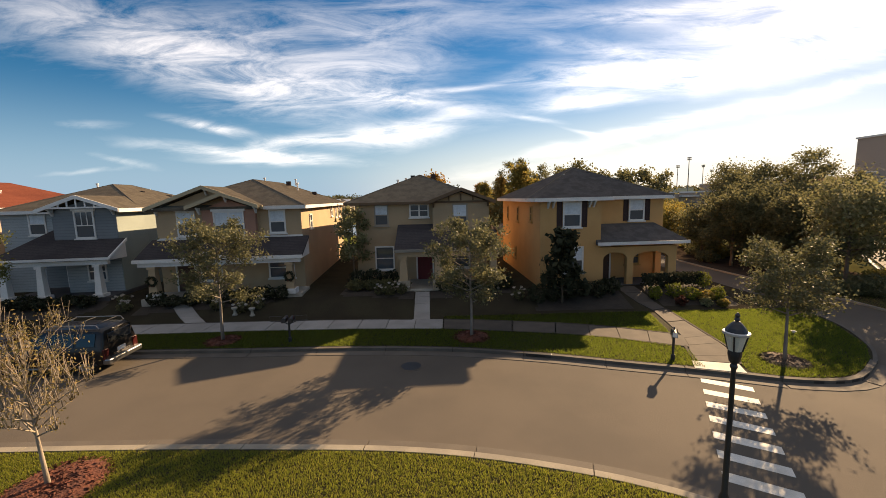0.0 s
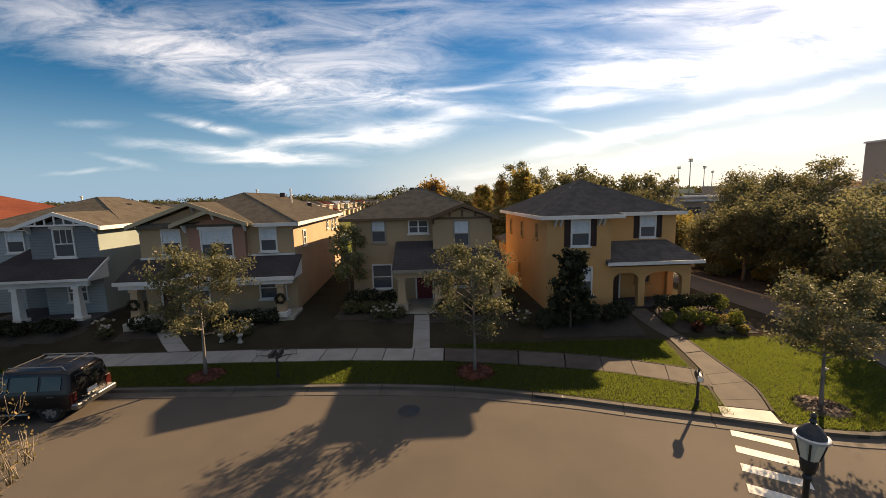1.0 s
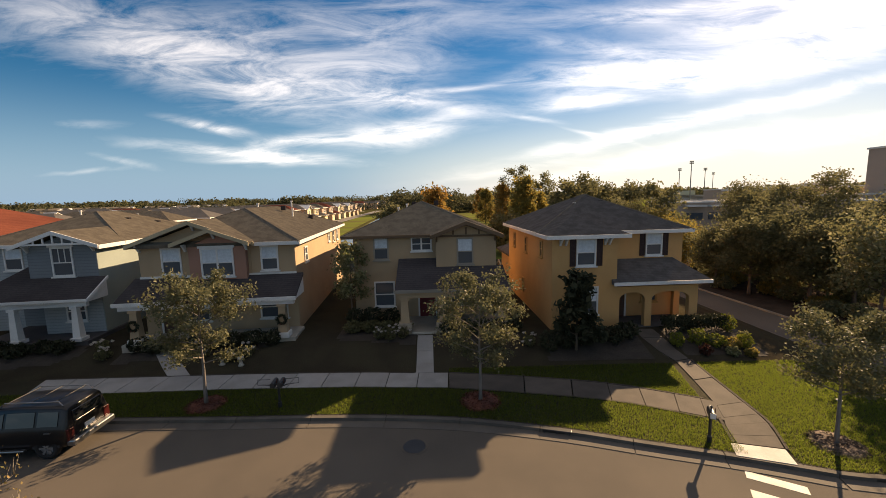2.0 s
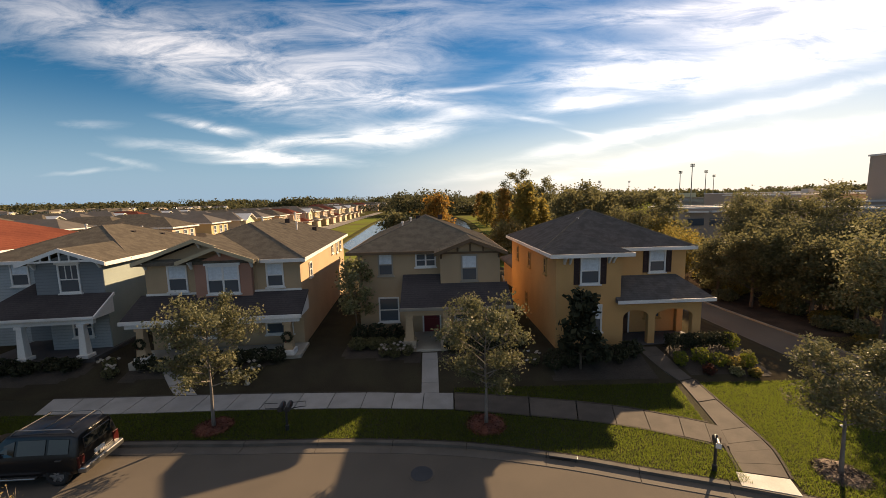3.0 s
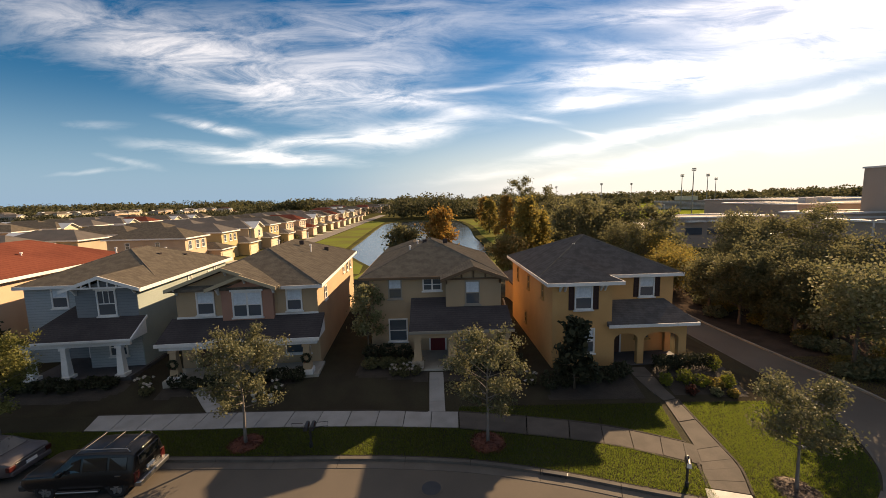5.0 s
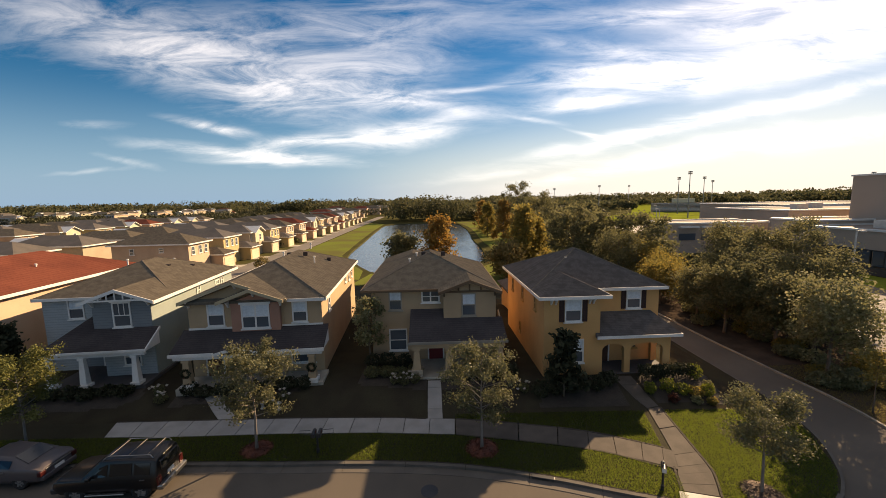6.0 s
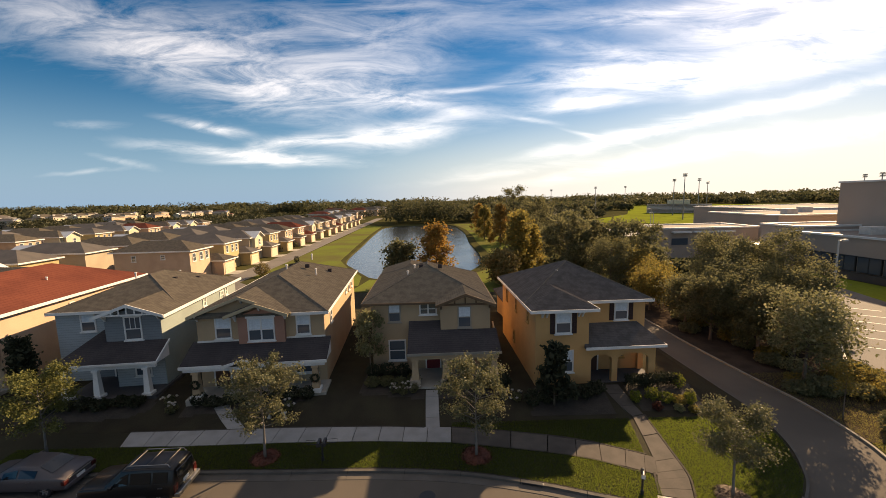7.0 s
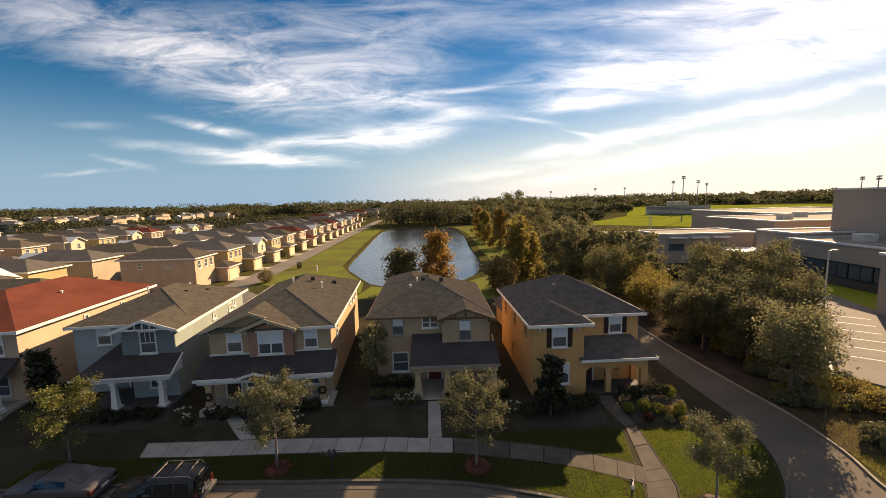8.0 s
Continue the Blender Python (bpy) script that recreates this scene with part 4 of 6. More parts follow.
# ---- paths and road marks ----
def slabs_along(name, label, line_a, line_b, n, mat, z=0.145, gap=0.012):
    """A pavement of single concrete slabs between two edges."""
    outline = line_a + line_b[::-1]
    bm = bmesh.new()
    bm_prism(bm, [(x, y, 0.0) for x, y in outline], [(x, y, ground_z(x, y) + z - 0.145) for x, y in outline])
    base = setting(name, bm, M_KERB, label, "pavement")
    a, b = [Vector(p) for p in line_a], [Vector(p) for p in line_b]

    def along(l, t):
        t = max(0.0, min(0.9999, t)) * (len(l) - 1)
        i = int(t)
        return l[i].lerp(l[i + 1], t - i)
    for k in range(n):
        t0, t1 = k / n + gap / n, (k + 1) / n - gap / n
        dz = random.uniform(-0.006, 0.006)
        bm = bmesh.new()
        ring = [along(a, t0), along(a, t1), along(b, t1), along(b, t0)]
        lift = [ground_z(p.x, p.y) - 0.115 for p in ring]
        bm_prism(bm, [(p.x, p.y, z - 0.07 + q) for p, q in zip(ring, lift)], [(p.x, p.y, z + dz + q) for p, q in zip(ring, lift)])
        part("slab", bm, mat, base)
    return base


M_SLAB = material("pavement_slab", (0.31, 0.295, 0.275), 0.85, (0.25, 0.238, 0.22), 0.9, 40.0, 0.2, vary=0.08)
# darker than M_SLAB: staining, deepened to carry the pavement's shade
M_SLAB_OLD_SHADED = material("stained_shaded_slab", (0.088, 0.073, 0.06), 0.9, (0.062, 0.052, 0.043), 0.8, 30.0, 0.3, vary=0.12)
M_RAMP = material("ramp_concrete", (0.62, 0.58, 0.52), 0.8, (0.5, 0.47, 0.42), 0.8, 30.0, 0.2)


def build_paths():
    slabs_along("pavement_front", "pale concrete pavement of square slabs", [(-18.3, 18.5), (-14, 18.45), (-9, 18.55), (-4, 18.5), (0.52, 18.2)], [(-18.8, 19.9), (-14, 19.95), (-9, 20.0), (-4, 19.9), (0.55, 19.65)], 13, M_SLAB)
    slabs_along("walkway_tan", "concrete walkway to the red door", [(-0.98, 19.72), (-1.02, 20.7), (-1.05, 21.7), (-1.07, 22.4), (-1.08, 23.08)], [(-0.14, 19.7), (-0.17, 20.7), (-0.2, 21.7), (-0.22, 22.4), (-0.25, 23.08)], 4, M_SLAB)
    slabs_along("walkway_rose", "concrete walkway to the rose house", [(-13.0, 20.0), (-13.9, 20.9), (-14.7, 21.7), (-15.4, 22.4)], [(-11.9, 20.0), (-12.8, 20.9), (-13.6, 21.7), (-14.3, 22.4)], 3, M_SLAB)
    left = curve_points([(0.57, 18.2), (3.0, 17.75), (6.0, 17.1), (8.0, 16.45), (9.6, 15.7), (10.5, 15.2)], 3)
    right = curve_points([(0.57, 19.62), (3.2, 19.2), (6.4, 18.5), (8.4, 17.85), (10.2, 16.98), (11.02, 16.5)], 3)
    slabs_along("pavement_shaded", "weathered brown concrete pavement with shade darkened into its slabs", left, right, 8, M_SLAB_OLD_SHADED)
    slabs_along("path_corner", "weathered concrete path to the crossing", curve_points([(9.95, 13.9), (10.3, 14.9), (10.9, 16.2), (11.75, 20.3)], 3), curve_points([(11.2, 13.55), (11.85, 15.0), (12.05, 16.4), (12.5, 20.5)], 3), 6, M_SLAB_OLD_SHADED)
    slabs_along("walkway_orange", "weathered walkway to the arched porch", [(11.75, 20.35), (11.4, 21.3), (11.1, 22.3), (10.95, 23.2)], [(12.5, 20.55), (12.35, 21.3), (12.2, 22.3), (12.1, 23.2)], 3, M_SLAB_OLD_SHADED)
    setting("kerb_ramp", plate([(9.48, 13.28), (10.95, 12.78), (11.2, 13.5), (9.75, 13.9)], 0.0, 0.149), M_RAMP, "bright new concrete kerb ramp", "pavement")
    for k in range(8):
        c = Vector((9.88 - 0.415 * k, 12.27 - 0.755 * k))
        u, v = Vector((0.857, -0.515)) * 0.71, Vector((0.48, 0.877)) * 0.17
        pts = [c - u - v, c + u - v, c + u + v, c - u + v]
        bm = bmesh.new()
        bm_prism(bm, [(p.x, p.y, 0.001) for p in pts], [(p.x, p.y, 0.006) for p in pts])
        setting("crossing_bar", bm, M_PAINT, "worn white bar of a pedestrian crossing", "road marking")
    bm = bmesh.new()
    bm_tube(bm, [(0, 0, -0.02), (0, 0, 0.012)], [0.38, 0.38], 28)
    H = thing("manhole_cover", "dark round iron manhole cover in the asphalt", "manhole", pose(-0.7, 14.34, 0.0))
    part("cover", bm, M_BLACK, H)
    around = [(math.cos(2 * math.pi * k / 24), math.sin(2 * math.pi * k / 24)) for k in range(24)]
    bm = ring_bm([(0.385 * x, 0.385 * y) for x, y in around], [(0.46 * x, 0.46 * y) for x, y in around], -0.02, 0.009)
    part("ring", bm, M_ASPHALT, H)


build_paths()


# ---- trees and shrubs ----
def leaf_mesh(name, centers, size, mat, flat=0.0, aspect=1.7, rng=None):
    """Many small separate leaves: pointed quads round the given centres."""
    rng = rng or np.random.default_rng(1)
    n = len(centers)
    d = rng.normal(size=(n, 3))
    d[:, 2] *= 1 - flat
    d /= np.linalg.norm(d, axis=1)[:, None] + 1e-9
    e = np.cross(d, rng.normal(size=(n, 3)))
    e /= np.linalg.norm(e, axis=1)[:, None] + 1e-9
    s = size * rng.uniform(0.6, 1.3, size=(n, 1))
    c = np.asarray(centers)
    v = np.stack([c - d * s * aspect / 2, c + e * s / 2, c + d * s * aspect / 2, c - e * s / 2], 1).reshape(-1, 3)
    me = bpy.data.meshes.new(name)
    me.vertices.add(n * 4)
    me.vertices.foreach_set("co", v.astype(np.float32).ravel())
    me.loops.add(n * 4)
    me.loops.foreach_set("vertex_index", np.arange(n * 4, dtype=np.int32))
    me.polygons.add(n)
    me.polygons.foreach_set("loop_start", np.arange(0, n * 4, 4, dtype=np.int32))
    me.materials.append(mat)
    me.update(calc_edges=True)
    me.validate()
    return me


def grow(seed, height, trunk_h, spread, trunk_r, limbs=14, twigs=5, lean=0.0, conical=0.0, up=0.55, upright=False):
    """Tapered trunk, limbs and twigs. Returns a bmesh and the points where leaves sit."""
    rng = random.Random(seed)
    bm = bmesh.new()
    tips = []
    top = height * 0.93
    pts = [Vector((0, 0, -0.1))]
    for k in range(1, 7):
        z = top * k / 6
        pts.append(Vector((lean * z + rng.uniform(-0.03, 0.03) * z * 0.4, rng.uniform(-0.03, 0.03) * z * 0.4, z)))
    bm_tube(bm, pts, [trunk_r * (1.15 if k == 0 else 1 - 0.88 * k / 6) for k in range(7)], 8)

    def on_trunk(z):
        t = max(0, min(5.999, z / top * 6))
        i = int(t)
        return pts[i].lerp(pts[i + 1], t - i)
    for k in range(limbs):
        f = (k + rng.uniform(0, 0.8)) / limbs
        z = trunk_h + (top - trunk_h) * f * 0.95
        a = k * 2.4 + rng.uniform(-0.5, 0.5)
        shape = (1 - f) if conical > 0.5 else math.sin(math.pi * (0.22 + 0.68 * f))
        ln = spread * (0.35 + 0.65 * shape) * rng.uniform(0.72, 1.08)
        s = on_trunk(z)
        rise = up * rng.uniform(0.6, 1.4) * (0.6 + f)
        mid = s + Vector((math.cos(a) * ln * 0.55, math.sin(a) * ln * 0.55, ln * rise * 0.5))
        end = s + Vector((math.cos(a) * ln, math.sin(a) * ln, ln * rise * 0.85 - 0.05 * ln))
        r = trunk_r * 0.42 * (1 - 0.55 * f)
        bm_tube(bm, [s, mid, end], [r, r * 0.6, r * 0.2], 5)
        for j in range(twigs):
            t = rng.uniform(0.3, 1.0)
            b = s.lerp(mid, t * 2) if t < 0.5 else mid.lerp(end, t * 2 - 1)
            b2 = b + Vector((rng.gauss(0, 0.30), rng.gauss(0, 0.30), rng.uniform(0.0, 0.45))) * ln * 0.55
            if upright:
                b2 = b + Vector((rng.gauss(0, 0.10), rng.gauss(0, 0.10), rng.uniform(0.25, 0.85))) * ln * 0.75
            bm_tube(bm, [b, b2], [r * (0.5 if upright else 0.35), r * 0.12], 4)
            for q in range(4):
                tips.append(b.lerp(b2, 0.25 + 0.25 * q))
        tips.append(end)
    return bm, tips


def leaves_at(tips, n, radius, rng):
    t = np.array([tuple(p) for p in tips])
    pick = t[rng.integers(0, len(t), n)]
    return pick + rng.normal(size=(n, 3)) * radius


def tree(name, label, x, y, height, spread, trunk_h, mat, n=5000, size=0.09, radius=0.17, trunk_r=0.075, seed=1, group="", z=0.1, turn=0, bark=None, **kw):
    T = thing(name, label, "tree", pose(x, y, z + (ground_z(x, y) - 0.115 if z == 0.1 else 0.0), 0, 0, turn), group)
    bm, tips = grow(seed, height, trunk_h, spread, trunk_r, **kw)
    part("trunk", bm, bark or M_BARK, T, smooth=True)
    rng = np.random.default_rng(seed)
    part("crown", leaf_mesh("crown", leaves_at(tips, n, radius, rng), size, mat, rng=rng), mat, T)
    return T


M_LEAF_OLIVE = leaf_material("olive_leaf", [(0.115, 0.115, 0.055), (0.15, 0.145, 0.07), (0.10, 0.104, 0.052), (0.20, 0.185, 0.095)], 0.35, 0.6, 0.22)
M_LEAF_GREEN = leaf_material("green_leaf", [(0.10, 0.10, 0.05), (0.13, 0.125, 0.06), (0.19, 0.175, 0.085), (0.105, 0.105, 0.052)], 0.5, 0.7, 0.12)
M_LEAF_DARK = leaf_material("dark_leaf", [(0.026, 0.03, 0.018), (0.04, 0.044, 0.024), (0.055, 0.055, 0.03)], 0.15, 0.4)
M_LEAF_LIME = leaf_material("lime_leaf", [(0.16, 0.17, 0.025), (0.12, 0.14, 0.02), (0.20, 0.19, 0.04)], 0.35)
M_LEAF_SAGE = leaf_material("sage_leaf", [(0.15, 0.15, 0.045), (0.12, 0.125, 0.04), (0.19, 0.18, 0.06)], 0.35)
M_LEAF_RUST = leaf_material("rust_leaf", [(0.27, 0.135, 0.035), (0.34, 0.185, 0.045), (0.20, 0.135, 0.042), (0.31, 0.20, 0.055)], 0.5)
M_LEAF_YELLOW = leaf_material("yellow_leaf", [(0.26, 0.20, 0.05), (0.17, 0.155, 0.048), (0.29, 0.20, 0.05), (0.13, 0.125, 0.045)], 0.55)
M_LEAF_PALE = leaf_material("pale_leaf", [(0.24, 0.23, 0.11), (0.16, 0.16, 0.07), (0.30, 0.27, 0.15), (0.12, 0.12, 0.05)], 0.4)
M_LEAF_DRY = leaf_material("dry_leaf", [(0.24, 0.18, 0.07), (0.17, 0.14, 0.05), (0.30, 0.21, 0.09), (0.13, 0.12, 0.045)], 0.3)
M_BARK_GREY = material("grey_bark", (0.235, 0.205, 0.18), 0.95, (0.16, 0.14, 0.12), 0.3, 20.0, 0.6, stretch=(3, 3, 0.6))
M_BARK_PALE = material("pale_bark", (0.36, 0.30, 0.23), 0.95, (0.24, 0.20, 0.155), 0.3, 20.0, 0.6, stretch=(3, 3, 0.6))


M_BARK_MULCH = material("bark_mulch", (0.19, 0.14, 0.105), 0.95, (0.09, 0.065, 0.05), 0.3, 16.0, 1.0, dist=0.05)


def mulch_ring(x, y, r, label, mat, z=0.13, seed=0):
    rng = random.Random(seed)
    T = thing("mulch_ring", label, "mulch", pose(x, y, z))
    bm = bmesh.new()
    rings = []
    for k, (f, h) in enumerate(((1.0, -0.02), (0.85, 0.05), (0.5, 0.08), (0.15, 0.06))):
        rings.append([bm.verts.new((r * f * math.cos(a) * rng.uniform(0.9, 1.1), r * f * math.sin(a) * rng.uniform(0.9, 1.1), h + rng.uniform(-0.015, 0.015))) for a in (2 * math.pi * i / 22 for i in range(22))])
    for a, b in zip(rings, rings[1:]):
        for i in range(22):
            bm.faces.new((a[i], a[(i + 1) % 22], b[(i + 1) % 22], b[i]))
    bm.faces.new(rings[-1])
    part("bed", bm, mat, T, smooth=True)
    g = np.random.default_rng(seed)
    ang, rad = g.uniform(0, 2 * math.pi, 900), r * 1.05 * np.sqrt(g.uniform(0, 1, 900))
    c = np.stack([rad * np.cos(ang), rad * np.sin(ang), 0.075 - 0.06 * (rad / r) ** 3 + g.uniform(0, 0.015, 900)], 1)
    tagged(part("litter", leaf_mesh("litter", c, 0.05, mat, 0.8, 2.5, g), mat, T), kind="stuff")


G = "street trees"
tree("street_tree", "young street tree with sparse olive foliage on the verge", -9.5, 17.25, 5.3, 1.8, 1.8, M_LEAF_OLIVE, 9500, 0.07, 0.13, 0.075, 11, G, bark=M_BARK_GREY, lean=0.02, up=0.6, limbs=26, twigs=8)
tree("street_tree", "young street tree with sparse olive foliage beside the pavement", 1.82, 17.0, 5.1, 1.75, 1.6, M_LEAF_OLIVE, 9500, 0.07, 0.13, 0.075, 12, G, bark=M_BARK_GREY, up=0.55, limbs=26, twigs=8)
tree("street_tree", "young street tree on the corner lawn in a mulch ring", 13.05, 13.72, 4.2, 1.6, 1.7, M_LEAF_OLIVE, 9000, 0.066, 0.125, 0.07, 13, G, bark=M_BARK_GREY, lean=-0.03, up=0.5, limbs=24, twigs=8)
tree("street_tree", "young street tree with yellow-green foliage on the verge", -21.7, 17.8, 4.8, 1.75, 1.7, M_LEAF_SAGE, 9000, 0.075, 0.15, 0.07, 14, G, bark=M_BARK_GREY, up=0.55, limbs=22, twigs=7)
tree("bare_tree", "small pale tree with bare upright twigs and dry leaves", -8.4, 8.15, 3.25, 1.12, 1.2, M_LEAF_DRY, 2600, 0.036, 0.07, 0.055, 15, G, bark=M_BARK_PALE, limbs=34, twigs=15, up=1.05, lean=-0.06, upright=True)
mulch_ring(-8.2, 8.1, 1.0, "red mulch ring round the bare tree", M_MULCH, seed=3)
mulch_ring(13.05, 13.72, 0.75, "pale brown bark mulch ring on the corner lawn", M_BARK_MULCH, seed=4)
mulch_ring(-9.5, 17.25, 0.75, "red mulch ring round a street tree", M_MULCH, seed=5)
mulch_ring(1.82, 17.0, 0.8, "red mulch ring round a street tree", M_MULCH, seed=6)
tree("magnolia", "dark conical evergreen tree with large glossy leaves", 7.25, 21.5, 4.3, 1.3, 0.6, M_LEAF_DARK, 1500, 0.22, 0.15, 0.07, 21, conical=1, limbs=20, twigs=4, up=0.45)
tree("slender_tree", "slender tree with speckled yellow-green leaves between two houses", -5.2, 25.3, 5.2, 1.15, 1.5, M_LEAF_PALE, 2400, 0.12, 0.18, 0.06, 22, limbs=14, up=0.6)
tree("yard_tree", "small dark evergreen tree between the peach and blue houses", -29.2, 24.0, 4.2, 0.9, 0.8, M_LEAF_DARK, 2200, 0.2, 0.18, 0.06, 23, conical=1, limbs=18, up=0.4)


def shrub(name, label, x, y, w, d, h, mat, n=700, size=0.09, seed=1, z=0.12, turn=0, group="", boxy=False):
    T = thing(name, label, "shrub", pose(x, y, z + (ground_z(x, y) - 0.115 if z == 0.12 else 0.0), 0, 0, turn), group)
    rng = np.random.default_rng(seed)
    r = random.Random(seed)
    bm = bmesh.new()
    for k in range(6):
        a = r.uniform(0, 6.28)
        bm_tube(bm, [(0, 0, -0.05), (math.cos(a) * w * 0.2, math.sin(a) * d * 0.2, h * 0.5), (math.cos(a) * w * 0.35, math.sin(a) * d * 0.35, h * 0.85)], [0.02, 0.014, 0.006], 4)
    part("stem", bm, M_BARK, T)
    if boxy:
        c = np.stack([rng.uniform(-w / 2, w / 2, n), rng.uniform(-d / 2, d / 2, n), h * rng.uniform(0.05, 1, n) ** 0.6], 1)
    else:
        u = rng.normal(size=(n, 3))
        u /= np.linalg.norm(u, axis=1)[:, None]
        lump = 1 + 0.25 * np.sin(u[:, 0] * 5 + seed) * np.cos(u[:, 1] * 4 + seed)
        rad = rng.uniform(0.35, 1, (n, 1)) ** 0.45 * lump[:, None]
        c = u * rad * np.array([w / 2, d / 2, h / 2]) + np.array([0, 0, h / 2])
        c[:, 2] = np.abs(c[:, 2])
    part("foliage", leaf_mesh("foliage", c, size, mat, rng=rng), mat, T)
    return T


M_BLOOM = leaf_material("pale_bloom", [(0.6, 0.55, 0.5), (0.5, 0.42, 0.38), (0.62, 0.6, 0.5)], 0.2)
M_LEAF_REDDISH = leaf_material("reddish_leaf", [(0.10, 0.025, 0.02), (0.06, 0.03, 0.018), (0.12, 0.04, 0.03)], 0.25)


def beds():
    """Planting beds in front of the porches, with their shrubs."""
    for pts in ([(-27, 20.8), (-20, 21.2), (-19, 22.0), (-19.4, 24), (-26.5, 22.6)], [(-16.8, 21.2), (-9.2, 22.2), (-8.0, 24), (-8.6, 22.8), (-16.8, 22.0)], [(-5.6, 22.8), (-1.2, 22.2), (-1.15, 24.0), (-2.3, 25.8), (-5.6, 25.8)], [(-0.2, 22.2), (4.5, 22.6), (4.6, 23.9), (-0.2, 23.7)], [(5.6, 20.6), (10.9, 20.6), (10.8, 23.0), (6.2, 22.9)], [(12.6, 20.9), (16.6, 20.6), (17.4, 24.0), (15.2, 23.3), (12.4, 23.2)]):
        xs, ys = [p[0] for p in pts], [p[1] for p in pts]
        setting("planting_bed", grid_patch(min(xs), max(xs), min(ys), max(ys), 0.22, 0.22, 0.022, in_polygon(pts)), M_BED, "dark mulched planting bed before a porch", "bed")
    k = 30
    rows = [(-25.5, 21.9, -20.2, 22.2, 6, 0.8, M_LEAF_DARK), (-16.0, 22.0, -9.0, 22.6, 8, 0.75, M_LEAF_DARK), (-5.0, 25.2, -2.8, 25.3, 3, 1.1, M_LEAF_DARK), (-4.8, 23.9, -2.0, 23.6, 4, 0.7, M_LEAF_GREEN), (0.6, 23.1, 4.3, 23.3, 5, 0.8, M_LEAF_DARK), (5.9, 21.5, 10.3, 22.3, 6, 0.95, M_LEAF_DARK)]
    for x0, y0, x1, y1, n, h, m in rows:
        for i in range(n):
            t = i / max(1, n - 1)
            k += 1
            shrub("bush", "dark rounded bush in a bed before the house", x0 + (x1 - x0) * t, y0 + (y1 - y0) * t + random.uniform(-0.2, 0.2), 1.15, 1.0, h * random.uniform(0.8, 1.15), m, 520, 0.1, k, group="bushes before the porches")
    for i in range(4):
        shrub("hedge", "clipped dark hedge before the arched porch", 12.95 + 0.85 * i, 22.85 + 0.04 * i, 0.95, 0.75, 0.85, M_LEAF_DARK, 900, 0.08, 60 + i, group="hedge before the arched porch", boxy=True)
    lit = [(12.55, 21.6, 0.75, 0.75, M_LEAF_LIME), (13.7, 21.75, 0.9, 0.85, M_LEAF_LIME), (14.45, 21.5, 0.95, 0.7, M_LEAF_LIME), (15.2, 21.3, 0.9, 0.65, M_LEAF_YELLOW), (15.9, 21.35, 0.85, 0.75, M_LEAF_LIME), (16.0, 22.8, 0.9, 1.0, M_LEAF_LIME), (14.9, 20.75, 0.6, 0.45, M_LEAF_PALE), (15.7, 20.6, 0.6, 0.45, M_LEAF_YELLOW), (13.6, 20.9, 0.6, 0.5, M_LEAF_REDDISH), (16.3, 21.9, 0.6, 0.6, M_LEAF_PALE)]
    for i, (x, y, w, h, m) in enumerate(lit):
        shrub("flowering_shrub", "small sunlit flowering shrub by the corner lawn", x, y, w, w, h, m, 420, 0.075, 80 + i, group="flowering shrubs by the lawn")
    for i, (x, y) in enumerate(((-18.0, 22.3), (-17.4, 21.6), (-12.2, 21.6), (-10.6, 21.3), (-9.9, 21.6), (-1.9, 22.9), (-2.6, 22.7), (-3.2, 22.9), (4.9, 21.9))):
        shrub("rose_bush", "small bush with a few pale blooms in shade", x, y, 0.7, 0.7, 0.6, M_LEAF_GREEN, 260, 0.08, 100 + i, group="rose bushes")
        rng = np.random.default_rng(i)
        c = rng.normal(size=(9, 3)) * np.array([0.25, 0.25, 0.12]) + np.array([0, 0, 0.55])
        last = [o for o in bpy.data.objects if o.name.startswith("rose_bush")][-1]
        for p in c[:6]:
            part("bloom", shared("bloom", lambda: leaf_mesh("bloom", rng.normal(size=(8, 3)) * 0.03, 0.09, M_BLOOM, rng=rng)), M_BLOOM, last, "pale bloom", at=Matrix.Translation(p))


beds()

